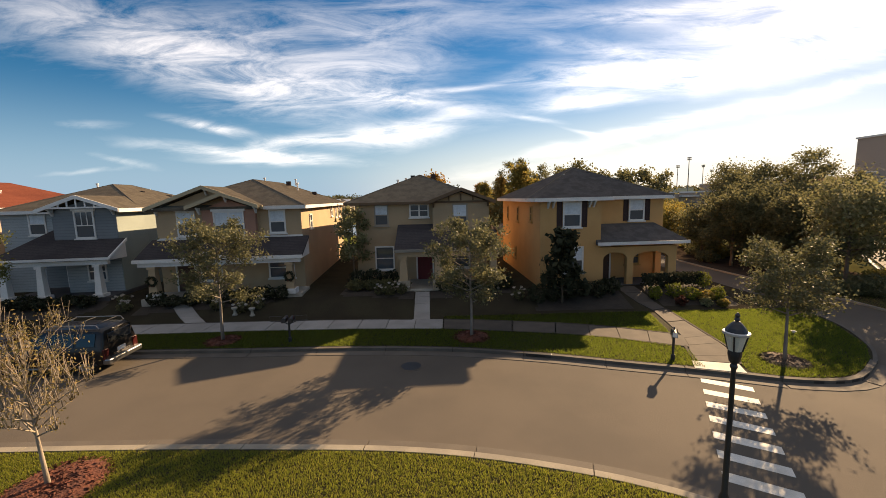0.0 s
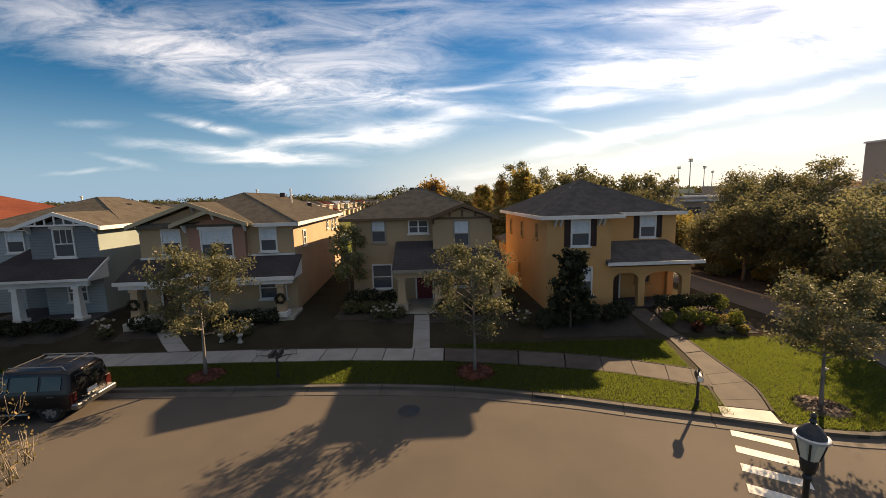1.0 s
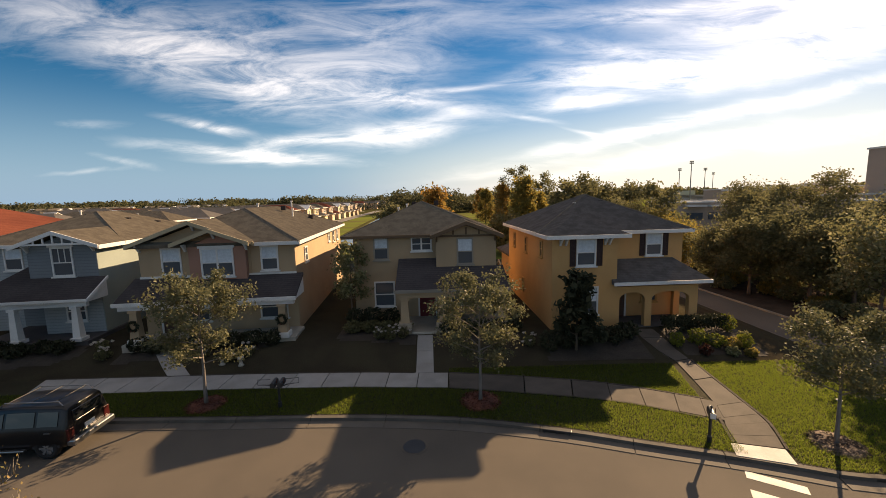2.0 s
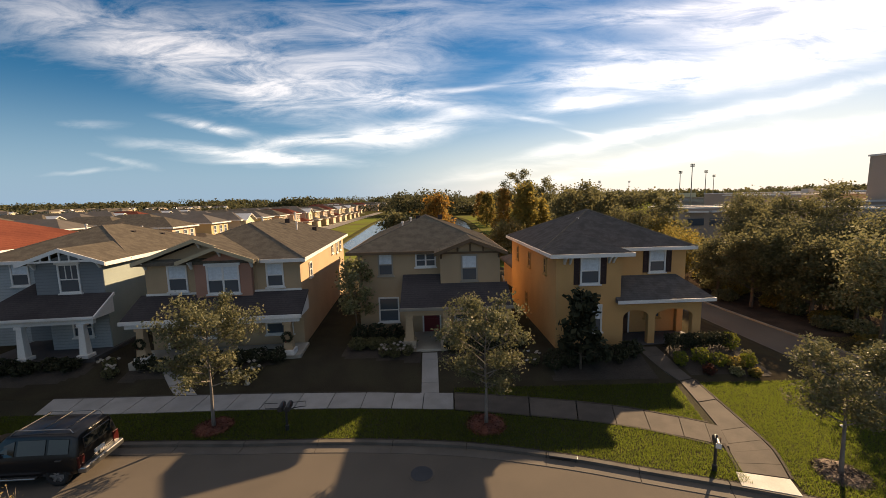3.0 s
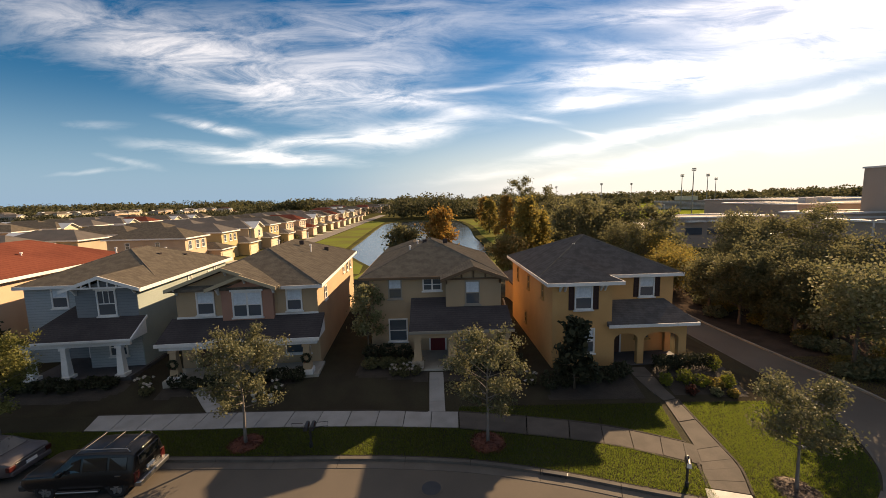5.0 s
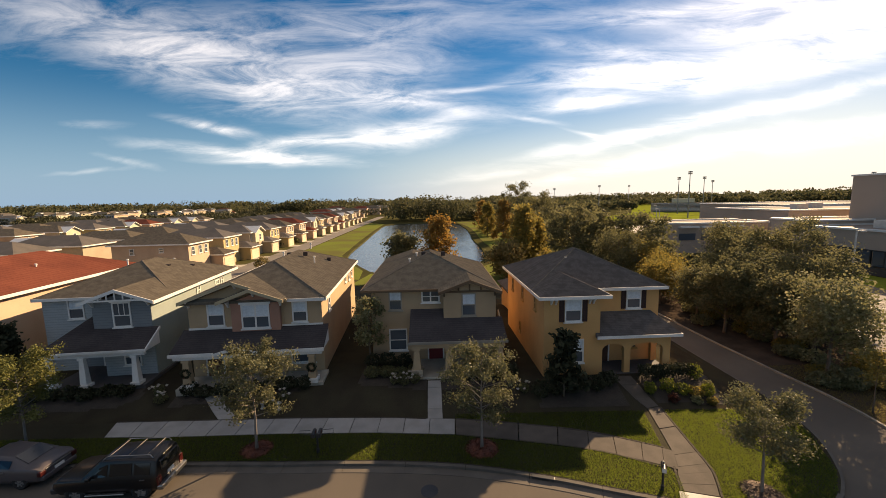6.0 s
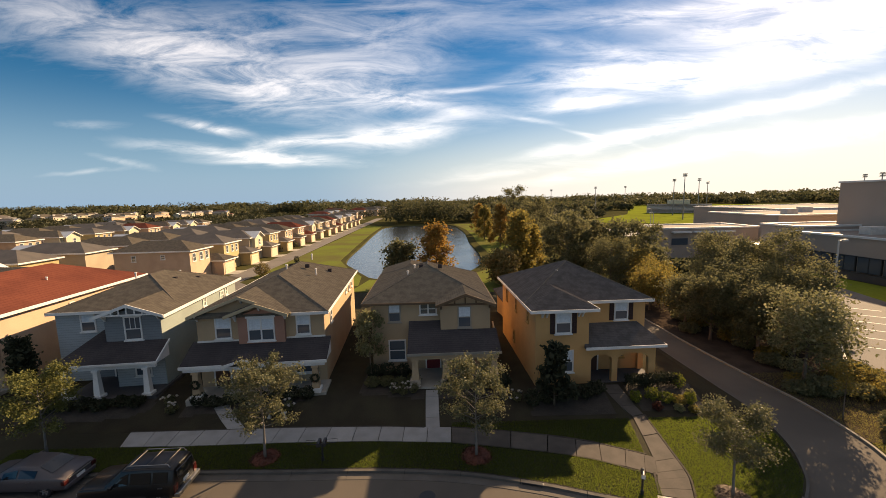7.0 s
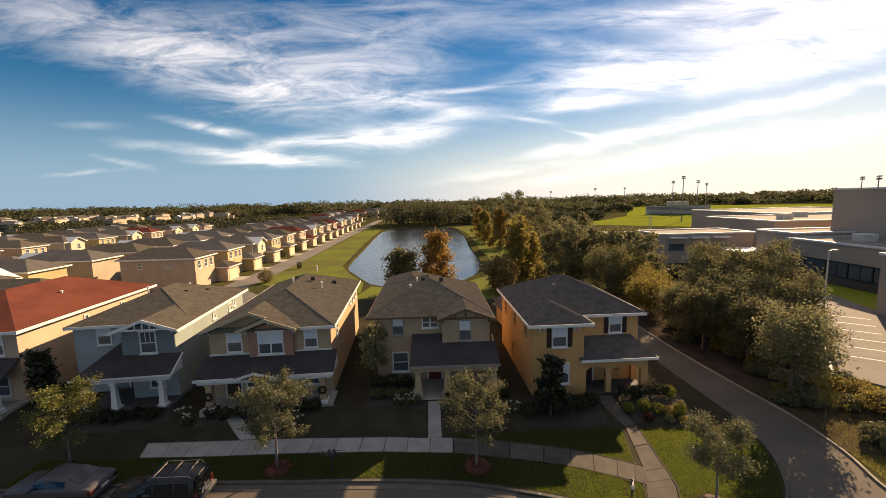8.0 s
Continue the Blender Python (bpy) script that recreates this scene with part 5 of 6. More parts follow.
# tree strip beyond the side lane
M_LITTER = material("leaf_litter", (0.075, 0.055, 0.042), 0.95, (0.05, 0.038, 0.03), 1.2, 9.0, 0.9, dist=0.05, spec=0.0)
setting("litter_strip", ribbon([p for p in LANE_R if p[1] > 17.0], -9.0, -0.08, -0.04, 0.012), M_LITTER, "brown leaf litter under the trees beside the lane", "ground")
G = "trees beside the lane"
for i, (x, y, h, s, m) in enumerate(((25.3, 23.6, 6.1, 2.5, M_LEAF_PALE), (26.9, 29.6, 5.2, 2.3, M_LEAF_GREEN), (29.0, 33.5, 6.5, 3.0, M_LEAF_GREEN), (25.6, 37.5, 4.6, 2.2, M_LEAF_GREEN), (28.9, 28.4, 4.6, 2.0, M_LEAF_GREEN), (24.8, 43.0, 4.4, 2.2, M_LEAF_YELLOW), (32.2, 41.5, 8.8, 3.6, M_LEAF_GREEN), (34.5, 37.0, 8.8, 3.4, M_LEAF_GREEN), (23.5, 51.0, 7.4, 3.0, M_LEAF_GREEN), (26.8, 52.5, 5.6, 2.8, M_LEAF_YELLOW), (25.2, 33.0, 5.6, 2.4, M_LEAF_GREEN), (27.4, 46.8, 4.6, 2.4, M_LEAF_YELLOW), (31.8, 30.4, 6.6, 2.8, M_LEAF_GREEN), (30.0, 38.0, 7.6, 3.0, M_LEAF_GREEN), (33.6, 44.6, 8.0, 3.4, M_LEAF_GREEN))):
    tree("lane_tree", "dense evergreen tree on the strip beside the lane", x, y, h, s, 2.2 if i == 0 else 1.2, m, (9500, 12000, 8500)[i % 3], 0.125, (0.40, 0.33, 0.46)[i % 3], 0.14, 130 + i, G, z=0.0, limbs=(18, 22, 15)[i % 3], twigs=6, up=(0.5, 0.65, 0.42)[i % 3])
for i in range(26):
    x, y = 24.2 + random.uniform(0.4, 7.0), 12.5 + i * 1.35 + random.uniform(-0.5, 0.5)
    x = x + max(0, (17.0 - y) * 0.9) + (1.8 if y < 22.5 else 0.0)
    shrub("scrub_bush", "untidy scrub bush under the trees beside the lane", x, y, random.uniform(1.6, 2.8), random.uniform(1.6, 2.6), random.uniform(0.6, 1.35), (M_LEAF_YELLOW, M_LEAF_GREEN, M_LEAF_OLIVE)[i % 3], 1500, 0.1, 160 + i, z=0.0, group="scrub beside the lane")
for i in range(46):
    x, y = random.uniform(25.4, 35.5), random.uniform(11.0, 26.5)
    if x - 25.0 < max(0.0, 16.5 - y) * 1.1 or (x > 31.5 and y > 22.0):
        continue
    shrub("scrub_bush", "olive scrub bush on the rough strip beyond the lane", x, y, random.uniform(1.5, 2.7), random.uniform(1.5, 2.6), random.uniform(0.7, 1.5), (M_LEAF_OLIVE, M_LEAF_YELLOW, M_LEAF_PALE)[i % 3], 1100, 0.1, 400 + i, z=0.0, group="scrub beside the lane")
# dark soil strips that also stand for the shadow of the grass edge
for side, d in (((11.28, 13.5), (11.93, 15.0), (12.13, 16.4), (12.58, 20.5)), 0.0), (((9.88, 13.95), (10.22, 14.9), (10.42, 15.4)), 0.0), (((0.6, 19.67), (3.2, 19.25), (6.4, 18.55), (8.4, 17.9), (10.75, 16.77)), 0.0), (((-18.8, 19.95), (-14, 20.0), (-9, 20.05), (-4, 19.95), (-1.05, 19.72)), 0.0), (((0.6, 18.15), (3.0, 17.7), (6.0, 17.05), (8.0, 16.4), (9.9, 15.4)), 0.0):
    setting("path_edge", ribbon(curve_points([tuple(p) for p in side], 4), -0.05, 0.05, 0.05, 0.152), M_BED, "dark soil edge beside the path, also drawing the grass edge's shadow", "edging")
tree("lane_sapling", "thin young tree on the grass strip of the lane", 24.0, 19.6, 3.6, 0.9, 1.6, M_LEAF_YELLOW, 900, 0.09, 0.14, 0.04, 199, G, z=0.05)


# ---- behind the houses: lanes, banks, pond trees ----
CANAL = [(-38.5, 40), (-38.0, 76), (-39.0, 106), (-41.0, 150), (-44.0, 223), (-47, 300)]
setting("canal_road", ribbon(curve_points(CANAL, 4), -2.6, 2.6, -0.05, 0.0), M_LANE, "grey asphalt road along the pond", "road")
setting("back_lane", plate([(-70, 46.3), (-18, 46.3), (-16, 52), (-30, 60), (-36.0, 66), (-36.0, 56), (-70, 53)], -0.05, 0.008), M_LANE, "asphalt lane behind the houses", "road")
setting("bank_grass", plate([(-35.2, 70), (-24, 62), (-13.5, 60), (-14.5, 68), (-19, 77), (-23.4, 88), (-26, 119), (-29, 160), (-31, 205), (-41, 215), (-37.5, 150), (-36.0, 106)], -0.05, 0.012), M_FARGRASS, "green grass bank between road and pond", "grass")
setting("bank_grass_right", plate([(10.5, 78), (12, 95), (11.2, 119), (11.8, 140), (11.2, 172), (7, 208), (22, 210), (21, 120), (19, 76)], -0.05, 0.012), M_FARGRASS, "patchy grass bank beside the pond", "grass")
setting("bank_grass_near", plate([(-14, 56), (9, 54), (18, 60), (10, 74), (3, 64.5), (-6, 61.5), (-12.5, 65)], -0.05, 0.012), M_FARGRASS, "grass at the near end of the pond", "grass")
setting("yard_back", plate([(-13, 46.2), (19, 46.2), (19, 53), (-14, 55.5)], -0.05, 0.05), M_GRASS, "grass behind the houses", "lawn")
setting("sports_field", plate([(72, 205), (118, 170), (330, 235), (430, 400), (250, 520), (132, 275)], -0.05, 0.02), M_FIELD, "bright mown sports field", "grass")
setting("school_lawn", plate([(36.5, 31.5), (58, 54.5), (62.5, 66), (62.5, 30), (44, 22)], -0.05, 0.03), M_FIELD, "mown grass before the school", "grass")
setting("car_park", plate([(32.5, 27.0), (36.5, 31.6), (54.5, 52.6), (56.2, 51.2), (53.0, 40), (46.0, 22), (38.0, 18)], -0.05, 0.06), M_LANE, "grey asphalt car park beyond the trees", "car park")
for k in range(6):
    a = Vector((36.9 + 2.0 * k, 30.4 + 2.35 * k))
    setting("parking_line", plate([(a.x, a.y), (a.x + 2.6, a.y - 1.9), (a.x + 2.68, a.y - 1.78), (a.x + 0.08, a.y + 0.12)], 0.05, 0.067), M_PAINT, "white painted parking line", "road marking")
setting("car_park_kerb", ribbon([(32.3, 27.3), (36.3, 31.9), (54.4, 52.9)], 0.0, 0.25, -0.05, 0.16), M_RAMP, "bright concrete kerb of the car park", "kerb")
setting("field_path", plate([(60, 128), (76, 126), (82, 158), (68, 162)], -0.05, 0.015), M_CONCRETE, "pale paved yard by the sports field", "pavement")

G = "trees round the pond"
for i, (nm, x, y, h, s, m, con) in enumerate((("cypress", -0.7, 60, 10.6, 3.7, M_LEAF_RUST, 1), ("pond_tree", -6.2, 59, 7.0, 2.5, M_LEAF_GREEN, 0), ("pond_tree", 12.8, 62, 12.2, 3.4, M_LEAF_YELLOW, 1), ("pond_tree", 9.6, 58, 5.2, 2.6, M_LEAF_DRY, 0), ("pond_tree", 15.6, 66, 9.6, 3.0, M_LEAF_YELLOW, 1), ("pond_tree", 20.5, 60, 10.6, 4.6, M_LEAF_GREEN, 0), ("pond_tree", 24.5, 63, 9.8, 4.2, M_LEAF_GREEN, 0), ("pond_tree", 29.5, 58, 9.4, 4.6, M_LEAF_GREEN, 0), ("pond_tree", 34.0, 61, 4.6, 3.2, M_LEAF_OLIVE, 0), ("cypress", 17.5, 112, 13.0, 3.6, M_LEAF_RUST, 1), ("pond_tree", 14.5, 128, 12.0, 3.5, M_LEAF_YELLOW, 1), ("pond_tree", 22.5, 118, 17.5, 5.0, M_LEAF_GREEN, 0), ("pond_tree", 25.0, 100, 13.0, 5.0, M_LEAF_GREEN, 0), ("pond_tree", 19.0, 90, 11.5, 3.6, M_LEAF_YELLOW, 1), ("pond_tree", 30.0, 84, 10.5, 4.8, M_LEAF_GREEN, 0), ("pond_tree", 35.0, 80, 4.5, 3.4, M_LEAF_OLIVE, 0), ("pond_tree", 15.0, 150, 12.5, 3.6, M_LEAF_RUST, 1), ("pond_tree", 22.0, 145, 12.0, 4.6, M_LEAF_GREEN, 0))):
    tree(nm, "rusty autumn cypress beside the pond" if nm == "cypress" else "leafy tree standing near the pond", x, y, h, s, 0.6 if con else 1.0, m, 6000, 0.26, 0.42, 0.16, 230 + i, G, z=-0.05, conical=con, limbs=24, twigs=5, up=0.12 if con else 0.4)


# ---- houses farther off ----
def garage_door_bm(w, h):
    bm = bmesh.new()
    for k in range(4):
        bm_box(bm, -0.03, 0.05, -w / 2, w / 2, k * h / 4 + 0.012, (k + 1) * h / 4 - 0.012)
    return bm


def far_house(wall_mat, roof_mat, label, two=True, gable=False):
    """Faces +x: hipped house with a garage wing towards the road."""
    H = thing("far_house", label, "house", pose(0, 0, -500), "houses beyond the lane")
    part("wall", box((-13, 0, -3.2, 3.2, 0, 5.6)), wall_mat, H)
    bm = bmesh.new()
    bm_hip(bm, -13.5, 0.5, -3.7, 3.7, 5.7, 0.45)
    part("roof", bm, roof_mat, H)
    part("fascia", box(*fascia_ranges(-13.5, 0.5, -3.7, 3.7, 5.7, 0.22)), M_WHITE, H)
    if gable:
        bm = bmesh.new()
        bm_prism(bm, [(0, -2.2, 3.2), (0, 2.2, 3.2), (0, 2.2, 5.7), (0, 0, 6.8), (0, -2.2, 5.7)], [(0.9, -2.2, 3.2), (0.9, 2.2, 3.2), (0.9, 2.2, 5.7), (0.9, 0, 6.8), (0.9, -2.2, 5.7)])
        part("bay", bm, M_CREAM, H)
        bm = bmesh.new()
        slab(bm, [(-3, -2.7, 5.6), (1.4, -2.7, 5.6), (1.4, 0, 7.0), (-3, 0, 7.0)], 0.15)
        slab(bm, [(-3, 0.002, 7.0), (1.4, 0.002, 7.0), (1.4, 2.7, 5.6), (-3, 2.7, 5.6)], 0.15)
        part("bay_roof", bm, M_WHITE, H)
    for y, z in ((-2.4, 3.6), (-0.2, 3.6), (1.6, 3.6)):
        window(H, 0.9 if gable and abs(y) < 1 else 0.0, y, z, 1.0, 1.5, turn=90, blind=False)
    window(H, -5, -3.2, 4.2, 0.8, 0.8, blind=False), window(H, -10, -3.2, 3.9, 0.8, 1.1, blind=False)
    # garage wing
    part("garage_wall", box((-4.5, 2.2, 3.6, 8.2, 0, 2.75)), wall_mat, H)
    part("link_wall", box((-9, -6, 3.2, 7.0, 0, 2.5)), wall_mat, H)
    bm = bmesh.new()
    bm_hip(bm, -5.0, 2.7, 3.3, 8.7, 2.85, 0.42)
    part("garage_roof", bm, roof_mat, H)
    part("garage_fascia", box(*fascia_ranges(-5.0, 2.7, 3.3, 8.7, 2.85, 0.2)), M_WHITE, H)
    part("garage_door", garage_door_bm(3.6, 2.1), M_CREAM, H, "pale sectional garage door", at=pose(2.2, 5.9, 0.02))
    part("driveway", box((2.2, 4.6, 3.8, 8.0, 0, 0.03)), M_CONCRETE, H)
    return H


M_YELLOW = material("yellow_stucco", (0.50, 0.38, 0.19), 0.85, bump=0.1)
M_BEIGE = material("beige_stucco", (0.47, 0.38, 0.27), 0.85, bump=0.1)
M_SHINGLE_GREY = material("grey_shingle", (0.165, 0.14, 0.118), 0.92, (0.125, 0.107, 0.092), 2.0, 10.0, 0.4, grit=1.0)


def far_rows():
    kinds = [far_house(M_PEACH, M_SHINGLE, "peach two-storey house with brown roof and garage wing"), far_house(M_YELLOW, M_SHINGLE_GREY, "yellow two-storey house with grey roof and garage wing"), far_house(M_CREAM, M_SHINGLE, "cream two-storey house with brown roof and white gable", gable=True), far_house(M_PEACH, M_SHINGLE_RED, "peach two-storey house with red tiled roof"), far_house(M_BEIGE, M_SHINGLE_GREY, "beige two-storey house with white gable", gable=True)]
    spots = []
    order = [0, 1, 4, 1, 0, 3, 4, 1, 0, 3, 2, 1, 4, 0, 1, 0]
    for i in range(14):
        y = 69.6 + i * 11.7
        spots.append((-44.4 - 0.035 * (y - 70), y, 2.2, order[i]))
    for i in range(13):     # the row that backs on it
        y = 58 + i * 11.4
        spots.append((-76.0 - 0.04 * (y - 70), y, 182, (1, 4, 0, 2, 1, 4, 2, 0)[i % 8]))
    for i in range(11):
        y = 62 + i * 11.6
        spots.append((-103.0 - 0.04 * (y - 70), y, 2, (3, 2, 4, 0, 2, 1, 4)[i % 7]))
    for i in range(9):
        spots.append((-132.0 - 2 * i, 75 + i * 12.5, 182, (2, 0, 4, 1)[i % 4]))
    for i, (x, y) in enumerate(((-62, 50), (-76, 44), (-55, 40), (-92, 52), (-70, 33))):
        spots.append((x, y, (92, 2, 182)[i % 3], (2, 4, 0)[i % 3]))
    for i in range(26):
        spots.append((random.uniform(-460, -190), random.uniform(190, 420), random.choice((2, 92, 182, 272)), random.choice((0, 1, 2, 3, 4))))
    far_rng = random.Random(77)
    for i in range(34):
        spots.append((far_rng.uniform(-560, -230), far_rng.uniform(330, 470), far_rng.choice((2, 92, 182, 272)), far_rng.choice((0, 2, 2, 4, 4))))
    for i in range(14):
        spots.append((-60 - random.uniform(0, 46), 262 + 13 * i + random.uniform(-3, 3), random.choice((2, 182)), random.choice((0, 3, 4))))
    for x, y, turn, k in spots:
        copy_thing(kinds[k], pose(x, y, 0.0, 0, 0, turn))
    for H in kinds:
        for o in (*H.children_recursive, H):
            bpy.data.objects.remove(o)


far_rows()


# ---- the school ----
def school():
    H = thing("school_building", "large tan rendered school with flat roofs and white copings", "school", pose(0, 0, 0))
    blocks = [("assembly_hall", 75.5, 100, 46, 72, 15.0), ("front_wing", 63.2, 76, 44, 67.5, 6.4), ("entrance_wing", 52.5, 62, 33, 42.5, 7.2), ("side_wing", 64.5, 85, 67.6, 76, 7.2), ("rear_wing", 73, 110, 82, 104, 8.4), ("gym", 92, 135, 104, 140, 8.8), ("far_wing", 112, 160, 150, 166, 6.5), ("low_wing", 47.5, 68, 81, 92, 6.2)]
    for n, x0, x1, y0, y1, h in blocks:
        b = part(n, box((x0, x1, y0, y1, -0.05, h)), M_SCHOOL, H)
        part("coping", box((x0 - 0.2, x1 + 0.2, y0 - 0.2, y0 + 0.35, h, h + 0.3), (x0 - 0.2, x1 + 0.2, y1 - 0.35, y1 + 0.2, h, h + 0.3), (x0 - 0.2, x0 + 0.35, y0 + 0.35, y1 - 0.35, h, h + 0.3), (x1 - 0.35, x1 + 0.2, y0 + 0.35, y1 - 0.35, h, h + 0.3)), M_WHITE, b, "white metal coping")
        part("roof_deck", box((x0 + 0.35, x1 - 0.35, y0 + 0.35, y1 - 0.35, h, h + 0.05)), M_DECK, b)
    for k in range(6):
        y = 45.5 + 3.6 * k
        w = part("window", box((63.0, 63.25, y, y + 3.2, 1.4, 3.6)), M_GLASS, H)
        part("window_frame", box((62.95, 63.2, y - 0.15, y, 1.3, 3.7), (62.95, 63.2, y, y + 3.2, 1.3, 1.42), (62.95, 63.2, y, y + 3.2, 3.58, 3.7), (62.96, 63.2, y + 1.55, y + 1.65, 1.4, 3.6)), M_BLACK, w)
    part("plinth_band", box((63.05, 63.25, 44, 67.4, 0, 1.2)), M_SCHOOL_DARK, H, "darker render band")
    for k in range(3):
        x = 49.5 + 4.6 * k
        w = part("window", box((x, x + 3.4, 80.85, 81.05, 2.8, 4.2)), M_GLASS, H)
        part("hood", box((x - 0.2, x + 3.6, 79.9, 81.0, 5.4, 5.7)), M_WHITE, w)
    part("window", box((70, 73.05, 81.85, 82.0, 1.0, 5.0)), M_GLASS, H)
    part("canopy", box((58, 73, 72.5, 78.5, 3.2, 3.5)), M_WHITE, H, "white flat walkway canopy")
    for x in (59, 65, 71.5):
        part("canopy_post", box((x, x + 0.25, 73, 73.25, 0, 3.2)), M_WHITE, H)
    for x, y in ((80, 88), (90, 95), (100, 92), (85, 70), (69, 60)):
        z = 8.4 if y > 80 else (7.2 if y > 67.6 else 6.4)
        part("roof_unit", bevelled(box((x, x + 2.6, y, y + 1.8, z, z + 1.3)), 0.05), M_RAMP, H, "pale rooftop unit")


M_DECK = material("roof_deck_gravel", (0.24, 0.20, 0.165), 0.95, (0.2, 0.165, 0.135), 3.0, 8.0, 0.3)
M_SCHOOL_DARK = material("school_dark_render", (0.12, 0.095, 0.08), 0.85, bump=0.1)
school()

# grandstand and floodlights
S = thing("grandstand", "white open grandstand beside the sports field", "grandstand", pose(165, 270, 0, 0, 0, -30))
for k in range(7):
    part("tier", box((-20, 20, k * 1.6, k * 1.6 + 1.5, 0.8 + k * 0.8, 1.0 + k * 0.8)), M_RAMP, S)
part("rear_frame", box((-20, 20, 11.0, 11.2, 0, 6.4)), M_SCHOOL, S)
part("press_box", bevelled(box((-7, 7, 10, 13, 6.4, 9.4)), 0.05), M_CREAM, S)


def floodlight(x, y, h, wide=2.2):
    T = thing("floodlight_mast", "tall sports floodlight mast against the sky", "floodlight", pose(x, y, 0), "floodlight masts")
    bm = bmesh.new()
    bm_tube(bm, [(0, 0, 0), (0, 0, h * 0.6), (0, 0, h)], [0.32, 0.24, 0.15], 8)
    part("mast", bm, M_STEEL, T)
    for k in range(2):
        c = part("crossarm", box((-wide / 2, wide / 2, -0.12, 0.12, h - 0.6 - k * 0.9, h - 0.35 - k * 0.9)), M_STEEL, T)
        for j in range(4):
            xx = -wide / 2 + wide * (j + 0.5) / 4
            part("lamp_head", shared("flood", lambda: mesh_of("lamp_head", bevelled(box((-0.2, 0.2, -0.3, 0.1, -0.2, 0.2)), 0.04), M_STEEL)), M_STEEL, c, at=pose(xx, -0.1, h - 0.1 - k * 0.9))


M_STEEL = material("galvanised_steel", (0.26, 0.25, 0.24), 0.5, metal=0.6, bump=0.05)
for x, y, h in ((149.3, 250, 23), (128.2, 205, 24), (165.3, 250, 23), (197.8, 290, 22), (130.6, 330, 21), (101.6, 360, 20), (64.1, 380, 20), (178.9, 380, 22), (206.7, 190, 21), (170.5, 150, 20)):
    floodlight(x, y, h)


def lot_lamp(x, y, h, turn):
    T = thing("car_park_lamp", "grey car park lamp with a flat head", "street lamp", pose(x, y, 0, 0, 0, turn))
    bm = bmesh.new()
    bm_tube(bm, [(0, 0, 0), (0, 0, h)], [0.13, 0.08], 8)
    part("pole", bm, M_RAMP, T, "pale painted pole")
    bm = bmesh.new()
    bm_tube(bm, [(0, 0, 0), (0, 0, 0.7)], [0.28, 0.28], 12)
    part("footing", bm, M_CONCRETE, T)
    part("arm", box((0, 0.7, -0.05, 0.05, h - 0.12, h - 0.02)), M_STEEL, T)
    part("head", bevelled(box((0.6, 1.5, -0.22, 0.22, h - 0.16, h + 0.06)), 0.04), M_RAMP, T)


lot_lamp(45.7, 42.1, 8.0, 20)
lot_lamp(70, 128, 9.0, 200), lot_lamp(60, 108, 8.5, 100)


# ---- far woods ----
def woods(name, label, regions, mat, leaf, per, seed):
    """regions: (x0, x1, y0, y1, count, height low, height high, radius)"""
    rng = np.random.default_rng(seed)
    out = []
    for x0, x1, y0, y1, n, h0, h1, rad in regions:
        cx, cy = rng.uniform(x0, x1, n), rng.uniform(y0, y1, n)
        ch = rng.uniform(h0, h1, n) * (0.75 + 0.25 * np.sin(cx * 0.05 + seed))
        cr = rad * rng.uniform(0.7, 1.3, n)
        u = rng.normal(size=(n, per, 3))
        u /= np.linalg.norm(u, axis=2)[:, :, None]
        r = rng.uniform(0.25, 1, (n, per, 1)) ** 0.5
        p = u * r * np.stack([cr, cr, ch * 0.48], 1)[:, None, :]
        p[:, :, 0] += cx[:, None]
        p[:, :, 1] += cy[:, None]
        p[:, :, 2] += (ch * 0.55)[:, None]
        out.append(p.reshape(-1, 3))
    ob = new(name, leaf_mesh(name, np.concatenate(out), leaf, mat, 0.0, 1.3, rng))
    tagged(ob, label, "woods", kind="stuff")


M_WOOD_A = leaf_material("wood_green", [(0.06, 0.068, 0.034), (0.085, 0.088, 0.042), (0.11, 0.10, 0.048), (0.065, 0.07, 0.04)], 0.4)
M_WOOD_B = leaf_material("wood_olive", [(0.05, 0.052, 0.028), (0.072, 0.07, 0.034), (0.042, 0.046, 0.026)], 0.25)
woods("pond_woods", "mixed green woods at the far end of the pond", [(-32, 14, 218, 262, 80, 10, 15.5, 4.6), (14, 60, 218, 262, 75, 6.5, 10, 4.6), (24, 46, 92, 200, 60, 3, 6, 4.0), (30, 46, 62, 84, 9, 2, 4.2, 3.0)], M_WOOD_A, 0.9, 130, 2)
woods("scrub_woods", "olive scrub between the fields and houses", [(32, 104, 238, 325, 170, 3, 6.5, 4.5), (-190, -112, 150, 330, 190, 4, 8, 5.5), (-330, -190, 248, 330, 120, 3.5, 7, 5.5), (-112, -46, 305, 420, 60, 5, 9, 5), (-92, -88, 60, 250, 26, 3, 6.5, 2.6), (-68, -64, 70, 250, 20, 3, 6, 2.2), (-125, -116, 60, 260, 34, 4, 8, 3.4), (40, 62, 20, 30, 8, 1.5, 3, 1.6)], M_WOOD_B, 1.0, 95, 3)
woods("horizon_woods", "dark continuous woods along the horizon", [(-700, 900, 470, 640, 1250, 11, 17, 9), (-1300, -500, 430, 800, 380, 11, 17, 10), (440, 1100, 330, 560, 330, 12, 18, 10), (-40, 170, 345, 470, 200, 9, 14, 8), (-1300, 1500, 800, 1000, 420, 14, 21, 15)], M_WOOD_A, 2.3, 85, 4)
setting("far_lake", plate([(-330, 180), (-210, 175), (-200, 205), (-260, 240), (-420, 240)], -0.05, 0.02), bpy.data.materials["pond_water"], "pale strip of a distant lake", "water")
